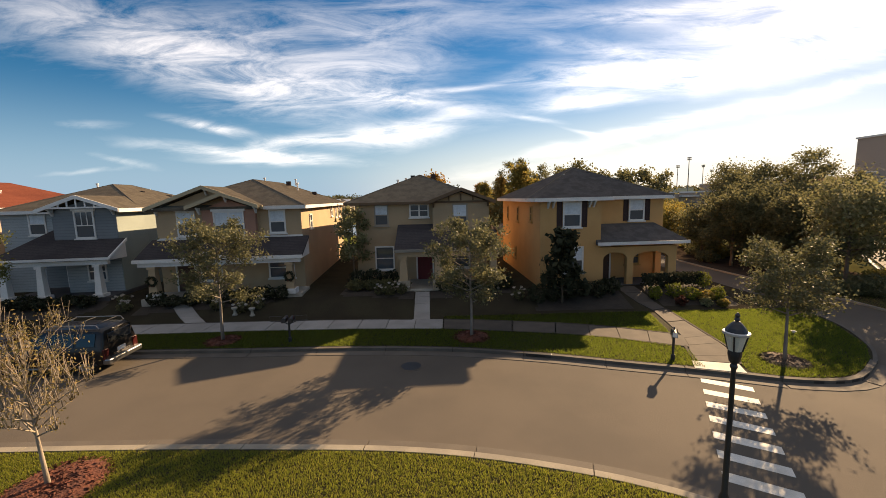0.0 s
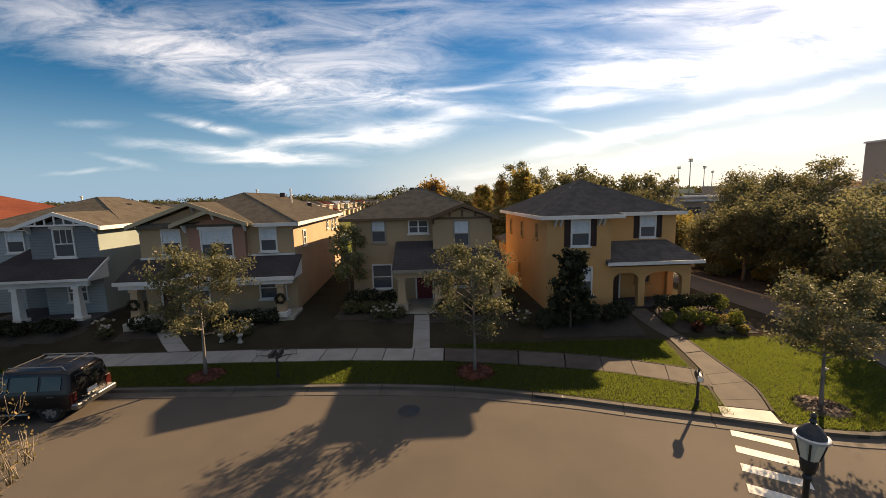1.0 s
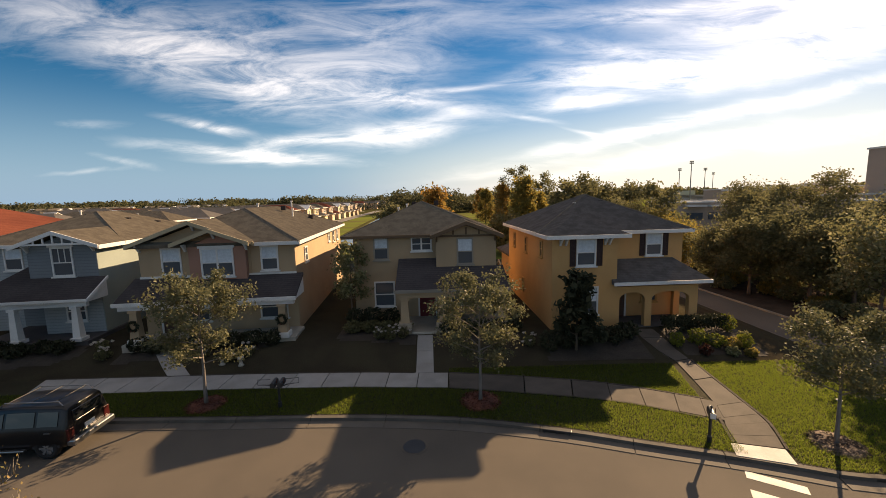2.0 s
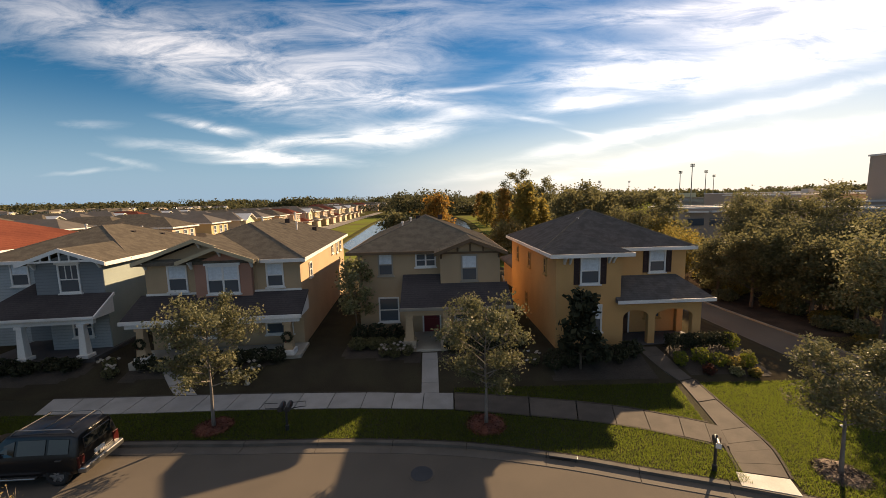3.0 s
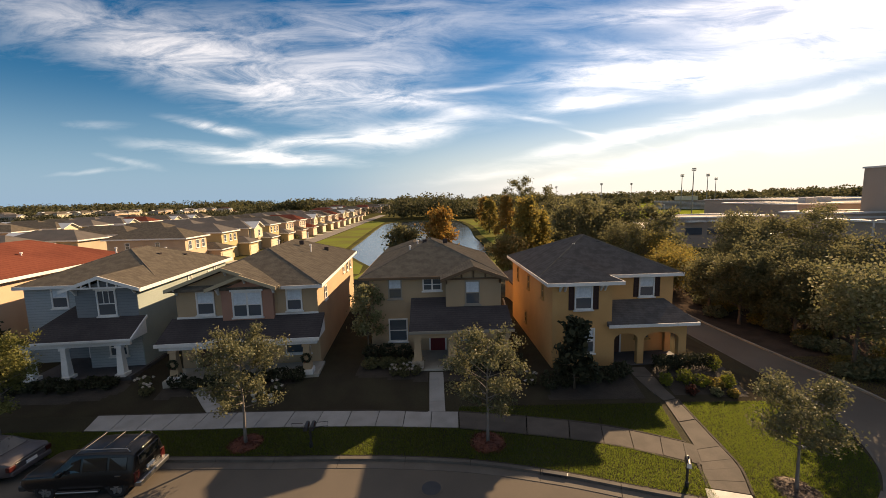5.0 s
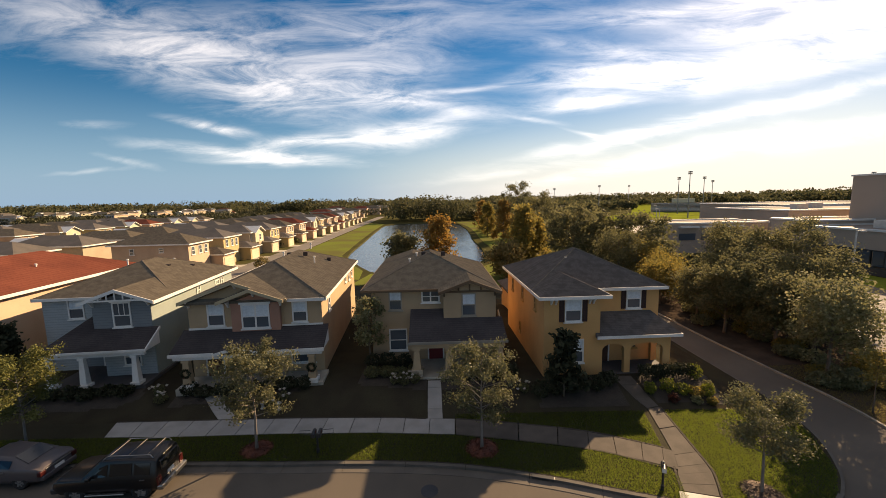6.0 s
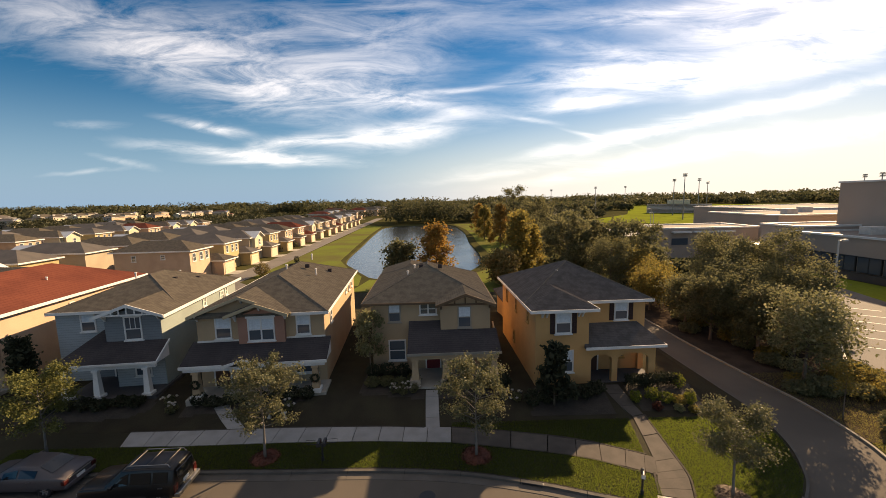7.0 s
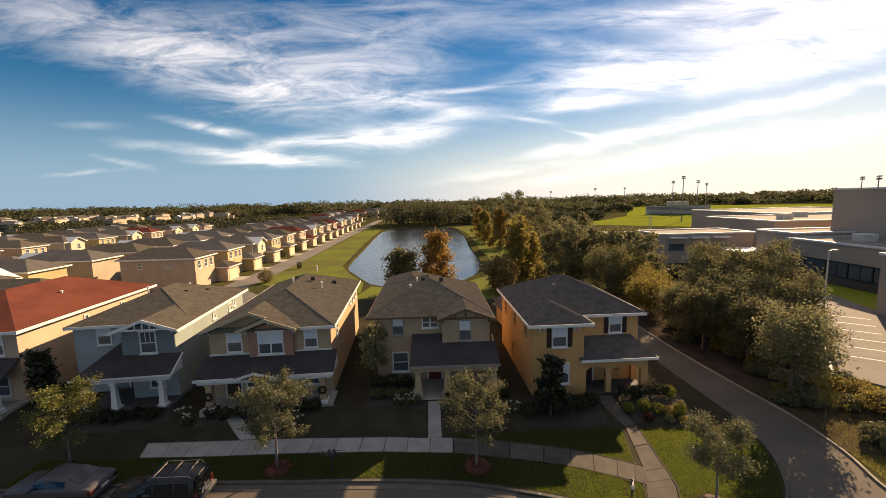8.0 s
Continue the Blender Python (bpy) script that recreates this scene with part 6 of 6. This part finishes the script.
rng_y = random.Random(5)
for i in range(16):
    y = 66 + i * 9.5 + rng_y.uniform(-2, 2)
    shrub("garden_bush", "garden bush between the houses by the canal road", -43.5 - rng_y.uniform(0, 4) - 0.04 * (y - 70), y + 5, 2.2, 2.2, rng_y.uniform(1.2, 2.6), (M_LEAF_GREEN, M_LEAF_OLIVE)[i % 2], 260, 0.3, 300 + i, z=0.0, group="garden bushes by the canal road")


# ---- parked cars ----
def car_paint(name, color, rough=0.42):
    m = glass_material(name, color, rough)
    b = m.node_tree.nodes["Principled BSDF"]
    b.inputs["Coat Weight"].default_value = 0.2
    b.inputs["Specular IOR Level"].default_value = 0.3
    b.inputs["Metallic"].default_value = 0.0
    return m


M_CAR_BLACK = car_paint("black_car_paint", (0.008, 0.0075, 0.008), 0.3)
M_CAR_GREY = car_paint("grey_car_paint", (0.07, 0.06, 0.062))
M_TYRE = material("tyre_rubber", (0.02, 0.02, 0.02), 0.85, bump=0.2)
M_RIM = material("alloy_rim", (0.45, 0.45, 0.45), 0.35, metal=0.8, bump=0.0)
M_CAR_GLASS = glass_material("car_glass", (0.012, 0.014, 0.016), 0.05)
M_TAIL = material("tail_lamp_red", (0.05, 0.007, 0.007), 0.35, bump=0.0)
M_CHROME = material("chrome_trim", (0.30, 0.30, 0.30), 0.3, metal=0.9, bump=0.0)


def section(st):
    x, zb, zw, zt, hw, ht = st
    half = [(hw * 0.90, zb), (hw, zb + (zw - zb) * 0.35), (hw, zb + (zw - zb) * 0.8), (hw * 0.965, zw), (ht, zt - 0.07), (ht * 0.86, zt - 0.01), (0, zt)]
    return [(x, -y, z) for y, z in half] + [(x, y, z) for y, z in half[-2::-1]]


def lerp_station(stations, x):
    for a, b in zip(stations, stations[1:]):
        if a[0] <= x <= b[0]:
            t = (x - a[0]) / (b[0] - a[0])
            return tuple(p + (q - p) * t for p, q in zip(a, b))
    return stations[-1]


def side_window(C, stations, x0, x1, side, name="side_window"):
    bm = bmesh.new()
    pts = []
    for x in (x0, x1):
        s = lerp_station(stations, x)
        for f in (0.14, 0.86):
            y = s[4] * 0.965 + (s[5] - s[4] * 0.965) * f + 0.008
            pts.append((x, side * y, s[2] + (s[3] - 0.07 - s[2]) * f))
    a, b, d, c = pts
    bm_prism(bm, [a, d, c, b], [(x, y + side * 0.012, z) for x, y, z in (a, d, c, b)])
    return part(name, bm, M_CAR_GLASS, C)


def screen(C, stations, x0, x1, name):
    """Glass between two stations on the sloping top."""
    bm = bmesh.new()
    r = []
    for x in (x0, x1):
        s = lerp_station(stations, x)
        for y in (-s[5] * 0.84, s[5] * 0.84):
            r.append((x, y, s[3] + 0.004))
    a, b, c, d = r
    bm_prism(bm, [a, c, d, b], [(x, y, z + 0.016) for x, y, z in (a, c, d, b)])
    return part(name, bm, M_CAR_GLASS, C)


def wheel(C, x, y, r, side):
    bm = bmesh.new()
    prof = [(r * 0.62, -0.11), (r * 0.93, -0.115), (r, -0.08), (r, 0.08), (r * 0.93, 0.115), (r * 0.62, 0.11)]
    n = 24
    ring = [[bm.verts.new((p * math.cos(2 * math.pi * k / n), w, p * math.sin(2 * math.pi * k / n))) for p, w in prof] for k in range(n)]
    for k in range(n):
        a, b = ring[k], ring[(k + 1) % n]
        for i in range(len(prof)):
            j = (i + 1) % len(prof)
            bm.faces.new((a[i], a[j], b[j], b[i]))
    W = part("wheel", bm, M_TYRE, C, "black rubber tyre", at=pose(x, y, r), smooth=True)
    bm = bmesh.new()
    for k in range(6):
        a = 2 * math.pi * k / 6
        ring = [(math.cos(a + d) * q, math.sin(a + d) * q) for q, d in ((0.04, -0.9), (r * 0.62, -0.16), (r * 0.62, 0.16), (0.04, 0.9))]
        bm_prism(bm, [(u, side * 0.06, v) for u, v in ring], [(u, side * 0.10, v) for u, v in ring])
    bm_tube(bm, [(0, side * 0.02, 0), (0, side * 0.05, 0)], [r * 0.62, r * 0.62], 20)
    part("rim", bm, M_RIM, W, "silver spoked rim")


def car(name, label, x, y, turn, stations, wb, track, r, paint, cabin, front, rear, taill):
    """Faces +x in its own frame."""
    C = thing(name, label, "car", pose(x, y, 0.0, 0, 0, turn), "cars parked at the kerb")
    bm = bmesh.new()
    rings = [[bm.verts.new(p) for p in section(s)] for s in stations]
    m = len(rings[0])
    for a, b in zip(rings, rings[1:]):
        for i in range(m - 1):
            bm.faces.new((a[i], a[i + 1], b[i + 1], b[i]))
        bm.faces.new((a[m - 1], a[0], b[0], b[m - 1]))
    bm.faces.new(rings[0]), bm.faces.new(rings[-1][::-1])
    body = part("body", bm, paint, C, smooth=True)
    bevel = body.modifiers.new("round", "BEVEL")
    bevel.width, bevel.segments, bevel.limit_method = 0.03, 2, "ANGLE"
    for s in (-1, 1):
        for x0, x1 in cabin:
            side_window(C, stations, x0, x1, s)
        for xx in (wb / 2, -wb / 2):
            wheel(C, xx, s * track / 2, r, s)
            n = 14
            bm = bmesh.new()
            ring = [(xx + (r + 0.07) * math.cos(math.pi * k / n), r + (r + 0.07) * math.sin(math.pi * k / n)) for k in range(n + 1)]
            bm_prism(bm, [(u, s * (track / 2 - 0.15), v) for u, v in ring], [(u, s * (track / 2 + 0.095), v) for u, v in ring])
            part("wheel_arch", bm, M_BLACK, C)
        hx, hz = stations[-1][0], stations[-1][2]
        part("headlight", bevelled(box((hx - 0.12, hx + 0.02, s * 0.66 - 0.17, s * 0.66 + 0.17, hz - 0.22, hz - 0.06)), 0.03), M_CHROME, C, "clear headlight")
        tx, tz = stations[0][0], stations[0][2]
        part("tail_light", bevelled(box((tx - 0.025, tx + 0.2, s * 0.74 - 0.13, s * 0.74 + 0.13, tz - taill, tz - 0.02)), 0.03), M_TAIL, C, "red tail light")
        part("wing_mirror", bevelled(box((cabin[-1][1] - 0.12, cabin[-1][1] + 0.05, s * 1.02 - 0.1, s * 1.02 + 0.1, stations[2][2] + 0.02, stations[2][2] + 0.18)), 0.04), paint, C)
        part("door_handle", box((cabin[0][0] + 0.2, cabin[0][0] + 0.4, s * (stations[3][4] + 0.012) - 0.02, s * (stations[3][4] + 0.012) + 0.02, stations[3][2] - 0.13, stations[3][2] - 0.1)), M_CHROME, C)
    screen(C, stations, *front, "windscreen")
    if rear:
        screen(C, stations, *rear, "rear_window")
    return C


SUV = [(-2.08, 0.42, 1.02, 1.20, 0.84, 0.76), (-2.02, 0.40, 1.05, 1.66, 0.90, 0.70), (-1.85, 0.36, 1.06, 1.74, 0.92, 0.70), (-0.6, 0.34, 1.06, 1.78, 0.92, 0.70), (0.30, 0.34, 1.05, 1.74, 0.92, 0.69), (1.0, 0.34, 1.03, 1.12, 0.92, 0.78), (2.0, 0.36, 0.98, 1.05, 0.90, 0.76), (2.25, 0.42, 0.88, 0.94, 0.82, 0.70)]
C = car("parked_suv", "black off-road SUV with roof rack parked at the kerb", -14.35, 14.95, 182.5, SUV, 2.69, 1.56, 0.38, M_CAR_BLACK, [(-1.8, -1.15), (-1.05, -0.15), (-0.05, 0.62)], (0.42, 0.95), None, 0.45)
for s in (-1, 1):
    bm = bmesh.new()
    bm_tube(bm, [(-1.85, s * 0.62, 1.74), (-1.75, s * 0.62, 1.88), (0.0, s * 0.62, 1.9), (0.2, s * 0.62, 1.74)], [0.022] * 4, 6)
    part("rack_rail", bm, M_CHROME, C, "silver roof rack rail")
    part("side_step", bevelled(box((-0.75, 0.85, s * 0.95 - 0.07, s * 0.95 + 0.07, 0.36, 0.42)), 0.02), M_CHROME, C, "silver side step")
for x in (-1.6, -0.8, -0.05):
    bm = bmesh.new()
    bm_tube(bm, [(x, -0.62, 1.88), (x, 0.62, 1.88)], [0.018] * 2, 6)
    part("rack_bar", bm, M_BLACK, C)
part("rear_window", bevelled(box((-2.11, -2.0, -0.58, 0.58, 1.14, 1.54)), 0.02), M_CAR_GLASS, C)
part("rear_bumper", bevelled(box((-2.28, -2.0, -0.86, 0.86, 0.40, 0.62)), 0.05), M_CHROME, C, "silver rear bumper step")
part("front_bumper", bevelled(box((2.1, 2.38, -0.84, 0.84, 0.40, 0.64)), 0.05), M_BLACK, C)
part("number_plate", box((-2.115, -2.08, -0.2, 0.2, 0.72, 0.86)), M_WHITE, C)
SEDAN = [(-2.35, 0.40, 0.82, 0.90, 0.80, 0.70), (-2.2, 0.32, 0.92, 0.98, 0.88, 0.72), (-1.7, 0.28, 0.95, 1.03, 0.90, 0.72), (-0.95, 0.26, 0.94, 1.38, 0.90, 0.62), (-0.1, 0.26, 0.93, 1.44, 0.90, 0.63), (0.45, 0.26, 0.92, 1.36, 0.90, 0.63), (1.15, 0.26, 0.90, 0.98, 0.90, 0.74), (2.1, 0.28, 0.80, 0.84, 0.86, 0.70), (2.35, 0.36, 0.66, 0.70, 0.76, 0.62)]
C = car("parked_sedan", "dark grey saloon car with chrome trim parked behind the SUV", -20.3, 15.75, 179.5, SEDAN, 2.75, 1.54, 0.33, M_CAR_GREY, [(-1.0, -0.2), (-0.1, 0.6)], (0.5, 1.1), (-1.62, -1.0), 0.25)
part("boot_trim", bevelled(box((-2.37, -2.3, -0.6, 0.6, 0.76, 0.82)), 0.015), M_CHROME, C, "chrome boot trim")
part("number_plate", box((-2.39, -2.36, -0.22, 0.22, 0.55, 0.68)), M_WHITE, C)
part("rear_bumper", bevelled(box((-2.42, -2.2, -0.8, 0.8, 0.34, 0.56)), 0.05), M_CAR_GREY, C)


# ---- street lamp, mailboxes and small things ----
def street_lamp():
    T = thing("street_lamp", "black cast-iron street lamp with tapered glass lantern", "street lamp", pose(5.65, 6.55, 0.1))
    def turned(prof, sides=16):
        bm = bmesh.new()
        bm_tube(bm, [(0, 0, z) for z, _ in prof], [r for _, r in prof], sides)
        return bm
    part("pole", turned([(0, 0.15), (0.12, 0.15), (0.2, 0.11), (0.7, 0.085), (0.8, 0.052), (2.0, 0.045), (3.15, 0.038), (3.2, 0.06), (3.26, 0.045)]), M_BLACK, T, smooth=True)
    part("collar", turned([(3.26, 0.045), (3.3, 0.08), (3.42, 0.105), (3.5, 0.105)]), M_BLACK, T)
    g = material("lantern_glass", (0.75, 0.70, 0.58), 0.35, bump=0.05)
    lantern = part("lantern", turned([(3.5, 0.1), (3.78, 0.165)], 8), g, T, "frosted tapered lantern glass")
    for k in range(4):
        a = radians(45 + 90 * k)
        bm = bmesh.new()
        bm_tube(bm, [(0.106 * math.cos(a), 0.106 * math.sin(a), 3.5), (0.172 * math.cos(a), 0.172 * math.sin(a), 3.79)], [0.014, 0.014], 6)
        part("lantern_bar", bm, M_BLACK, lantern)
    part("rim", turned([(3.78, 0.172), (3.80, 0.205), (3.835, 0.205), (3.845, 0.18)], 24), M_CHROME_DULL, T, "bright metal rim")
    part("hood", turned([(3.842, 0.176), (3.91, 0.14), (3.98, 0.085), (4.02, 0.04)], 16), M_BLACK, T)
    part("finial", turned([(4.02, 0.03), (4.05, 0.05), (4.09, 0.03), (4.13, 0.04), (4.18, 0.008)], 10), M_BLACK, T)


M_CHROME_DULL = material("worn_rim_metal", (0.6, 0.6, 0.58), 0.4, metal=0.5, bump=0.05)
street_lamp()


def mailbox_bm():
    bm = bmesh.new()
    n = 10
    ring = [(-0.09, 0.0), (0.09, 0.0)] + [(0.09 * math.cos(math.pi * k / n), 0.12 + 0.09 * math.sin(math.pi * k / n)) for k in range(n + 1)]
    bm_prism(bm, [(u, -0.26, v) for u, v in ring], [(u, 0.26, v) for u, v in ring])
    return bm


def mailbox_post(x, y, h, turn, boxes, label, arms=False):
    T = thing("mailbox", label, "mailbox", pose(x, y, 0.1, 0, 0, turn))
    bm = bmesh.new()
    bm_tube(bm, [(0, 0, -0.05), (0, 0, 0.25), (0, 0, 0.27), (0, 0, h)], [0.075, 0.075, 0.045, 0.045], 10)
    part("post", bm, M_BLACK, T, smooth=False)
    for k in range(boxes):
        dx = 0.0 if boxes == 1 else (-0.14 if k == 0 else 0.14)
        b = part("box", mailbox_bm(), M_BLACK, T, at=pose(dx, -0.05, h))
        part("door", box((-0.08, 0.08, -0.275, -0.26, 0.02, 0.19)), M_WHITE if boxes == 1 else M_BLACK, b)
        part("flag", box((0.092, 0.105, -0.05, 0.0, 0.1, 0.28)), M_MULCH, b)
    if arms:
        for s in (-1, 1):
            bm = bmesh.new()
            bm_tube(bm, [(0, 0, h - 0.15), (s * 0.3, 0, h - 0.02), (s * 0.62, 0, h + 0.02)], [0.02] * 3, 6)
            bm_tube(bm, [(s * 0.3, 0, h + 0.22), (s * 0.8, 0, h + 0.24), (s * 0.8, 0, h + 0.02), (s * 0.3, 0, h + 0.0)], [0.014] * 4, 6)
            part("sign_arm", bm, M_BLACK, T)
    else:
        bm = bmesh.new()
        bm_tube(bm, [(0, 0, h + 0.2), (0, 0, h + 0.27), (0, 0, h + 0.33)], [0.02, 0.04, 0.008], 8)
        part("finial", bm, M_BLACK, T)
    return T


mailbox_post(9.1, 14.0, 1.0, -24, 1, "black post mailbox with white door by the corner path")
mailbox_post(-6.3, 16.9, 1.0, 5, 2, "black twin mailbox post with scrolled arms on the verge", True)


def wreath(x, y, z, turn):
    T = thing("wreath", "dark green round wreath hung on a porch column", "wreath", pose(x, y, z, 0, 0, turn))
    rng = np.random.default_rng(8)
    a = rng.uniform(0, 2 * math.pi, 420)
    c = np.stack([0.24 * np.cos(a), np.zeros(420), 0.24 * np.sin(a)], 1) + rng.normal(size=(420, 3)) * 0.04
    part("greenery", leaf_mesh("greenery", c, 0.06, M_LEAF_DARK, rng=rng), M_LEAF_DARK, T)
    bm = bmesh.new()
    for s in (-1, 1):
        bm_prism(bm, [(0, -0.07, -0.24), (s * 0.11, -0.07, -0.19), (s * 0.11, -0.07, -0.31)], [(0, -0.05, -0.24), (s * 0.11, -0.05, -0.19), (s * 0.11, -0.05, -0.31)])
    part("bow", bm, M_MULCH, T, "red bow")


W = math.radians(4.9)
for lx in (0.55, 8.2):
    wreath(-16.8 + lx * math.cos(W) + 2.0 * math.sin(W), 24.0 + lx * math.sin(W) - 1.98 * math.cos(W), 2.0, 4.9)

B = thing("waste_bin", "grey wheeled bin standing by the peach house", "bin", pose(-31.6, 22.2, ground_z(-31.6, 22.2), 0, 0, 10))
bm = bmesh.new()
bm_prism(bm, [(-0.24, -0.28, 0.04), (0.24, -0.28, 0.04), (0.24, 0.28, 0.04), (-0.24, 0.28, 0.04)], [(-0.3, -0.36, 1.0), (0.3, -0.36, 1.0), (0.3, 0.36, 1.0), (-0.3, 0.36, 1.0)])
part("body", bevelled(bm, 0.03), M_STEEL, B)
part("lid", bevelled(box((-0.32, 0.32, -0.4, 0.38, 1.0, 1.07)), 0.02), M_STEEL, B)

for x, y, a in ((-10.9, 21.0, 20), (-9.9, 20.9, -30)):
    O = tagged(thing("garden_ornament", "small pale stone garden ornament on the lawn", "ornament", pose(x, y, ground_z(x, y), 0, 0, a)))
    bm = bmesh.new()
    bm_tube(bm, [(0, 0, 0), (0, 0, 0.06), (0, 0, 0.08), (0, 0, 0.3), (0, 0, 0.34), (0, 0, 0.42), (0, 0, 0.46)], [0.14, 0.14, 0.09, 0.06, 0.13, 0.17, 0.16], 14)
    part("stone", bm, M_CONCRETE, O, smooth=True)


# bushes on the bank behind the houses
shrub("bank_bush", "rusty brown bush on the bank by the canal road", -33.6, 70.5, 2.6, 2.4, 2.6, M_LEAF_DRY, 1500, 0.14, 601, z=0.0, group="bushes on the bank")
shrub("bank_bush", "small dark bush on the grass bank", -32.8, 86.0, 1.3, 1.3, 1.6, M_LEAF_DARK, 500, 0.12, 602, z=0.0, group="bushes on the bank")


def path_light(x, y):
    """A low garden lamp on a stake."""
    T = thing("garden_light", "small pale garden light on a stake in the corner lawn", "garden light", pose(x, y, 0.11))
    bm = bmesh.new()
    bm_tube(bm, [(0, 0, -0.1), (0, 0, 0.3)], [0.012, 0.012], 6)
    part("stake", bm, M_BLACK, T)
    bm = bmesh.new()
    bm_tube(bm, [(0, 0, 0.3), (0, 0, 0.36), (0, 0, 0.365), (0, 0, 0.4)], [0.05, 0.06, 0.1, 0.03], 12)
    part("lamp_head", bm, M_RAMP, T, "pale plastic lamp head")


path_light(15.2, 15.8)


def storm_drain(x, y, turn):
    """A slot in the kerb with an iron hood."""
    T = thing("storm_drain", "dark iron storm drain let into the kerb", "drain", pose(x, y, 0.0, 0, 0, turn))
    part("hood", bevelled(box((-0.5, 0.5, -0.06, 0.14, 0.10, 0.15)), 0.015), M_BLACK, T)
    for k in range(3):
        part("bar", box((-0.45 + 0.42 * k, -0.39 + 0.42 * k, -0.055, -0.02, 0.0, 0.1)), M_BLACK, T)
    part("slot", box((-0.48, 0.48, -0.015, 0.1, 0.01, 0.098)), M_BED, T)


storm_drain(4.3, 14.86, -15)


# ---- grass blades on the nearest lawns ----
def blades(name, label, n, seed, inside, box_, size=0.05, z=0.12, mat=None):
    rng = np.random.default_rng(seed)
    x, y = rng.uniform(box_[0], box_[1], n), rng.uniform(box_[2], box_[3], n)
    keep = inside(x, y)
    x, y = x[keep], y[keep]
    m = len(x)
    a = rng.uniform(0, 2 * math.pi, m)
    h = size * rng.uniform(0.5, 1.4, m)
    w = 0.008 + 0.005 * rng.uniform(0, 1, m)
    lx, ly = rng.normal(size=m) * h * 0.45, rng.normal(size=m) * h * 0.45
    v = np.stack([np.stack([x - w * np.cos(a), y - w * np.sin(a), np.full(m, z - 0.01)], 1), np.stack([x + w * np.cos(a), y + w * np.sin(a), np.full(m, z - 0.01)], 1), np.stack([x + lx, y + ly, z + h], 1)], 1).reshape(-1, 3)
    me = bpy.data.meshes.new(name)
    me.vertices.add(m * 3)
    me.vertices.foreach_set("co", v.astype(np.float32).ravel())
    me.loops.add(m * 3)
    me.loops.foreach_set("vertex_index", np.arange(m * 3, dtype=np.int32))
    me.polygons.add(m)
    me.polygons.foreach_set("loop_start", np.arange(0, m * 3, 3, dtype=np.int32))
    me.materials.append(mat or M_BLADE)
    me.update(calc_edges=True)
    me.validate()
    tagged(new(name, me), label, "grass", kind="stuff")


M_BLADE = leaf_material("grass_blade", [(0.20, 0.225, 0.035), (0.25, 0.265, 0.04), (0.15, 0.17, 0.03), (0.33, 0.30, 0.07)], 0.55, 0.7)
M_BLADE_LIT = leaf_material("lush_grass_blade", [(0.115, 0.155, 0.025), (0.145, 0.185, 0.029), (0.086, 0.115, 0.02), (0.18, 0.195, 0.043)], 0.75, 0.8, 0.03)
M_BLADE_DRY = leaf_material("dry_grass_blade", [(0.20, 0.18, 0.05), (0.25, 0.22, 0.065), (0.15, 0.15, 0.04), (0.30, 0.25, 0.09)], 0.6, 0.8)
near_x, near_y = np.array([p[0] for p in NEAR]), np.array([p[1] for p in NEAR])
far_x, far_y = np.array([p[0] for p in FAR]), np.array([p[1] for p in FAR])
blades("verge_grass", "short mown grass of the verge", 260000, 1, lambda x, y: (y < np.interp(x, near_x, near_y) - 0.2) & (y > 4.3 + 0.5 * np.sin(x * 2.3) + 0.3 * np.sin(x * 9.1)) & (x < 9.0 + np.sin(y * 4.0)), (-12, 10, 3.5, 9.6), 0.06)


def corner(x, y):
    path_l, path_r = np.interp(y, [12.7, 14, 16, 20.5], [9.75, 10.0, 10.85, 11.7]), np.interp(y, [12.7, 13.5, 15, 16.4, 20.5], [11.1, 11.3, 12.0, 12.2, 12.6])
    lane = np.interp(y, [12, 13.5, 15, 17.6, 21, 24.3], [14.4, 16.0, 17.4, 18.7, 19.4, 19.3])
    right = (x > path_r) & (x < lane) & ((y < 20.4) | (x > 17.2))
    pav = np.interp(x, [-24, -18.3, -14, -9, -4, 0.5, 3, 6, 8, 9.95], [18.45, 18.45, 18.4, 18.5, 18.45, 18.15, 17.7, 17.05, 16.4, 15.4])
    left = (x < path_l) & (x < 10.2) & (y < pav)
    mid = (x < np.interp(y, [16.6, 20.5], [10.6, 11.5])) & (y > np.interp(x, [0.5, 3.2, 6.4, 8.4, 10.7], [19.7, 19.25, 18.6, 17.95, 16.8])) & (y < 20.5) & (x > 0.6)
    return (y < 20.15) & (y > np.interp(x, far_x, far_y) + 0.2) & (right | left | mid)


blades("lane_grass", "rough dry grass on the strip beyond the lane", 90000, 3, lambda x, y: (x > np.interp(y, [9, 11.6, 14, 17.5, 21.3, 26], [30.5, 24.9, 22.7, 23.4, 23.7, 23.3])), (22.5, 33, 9, 26), 0.1, -0.02, M_BLADE_DRY)
blades("corner_grass", "short lawn grass on the corner and the verge", 620000, 2, corner, (-24, 19.5, 12.3, 24), 0.07, mat=M_BLADE_LIT)
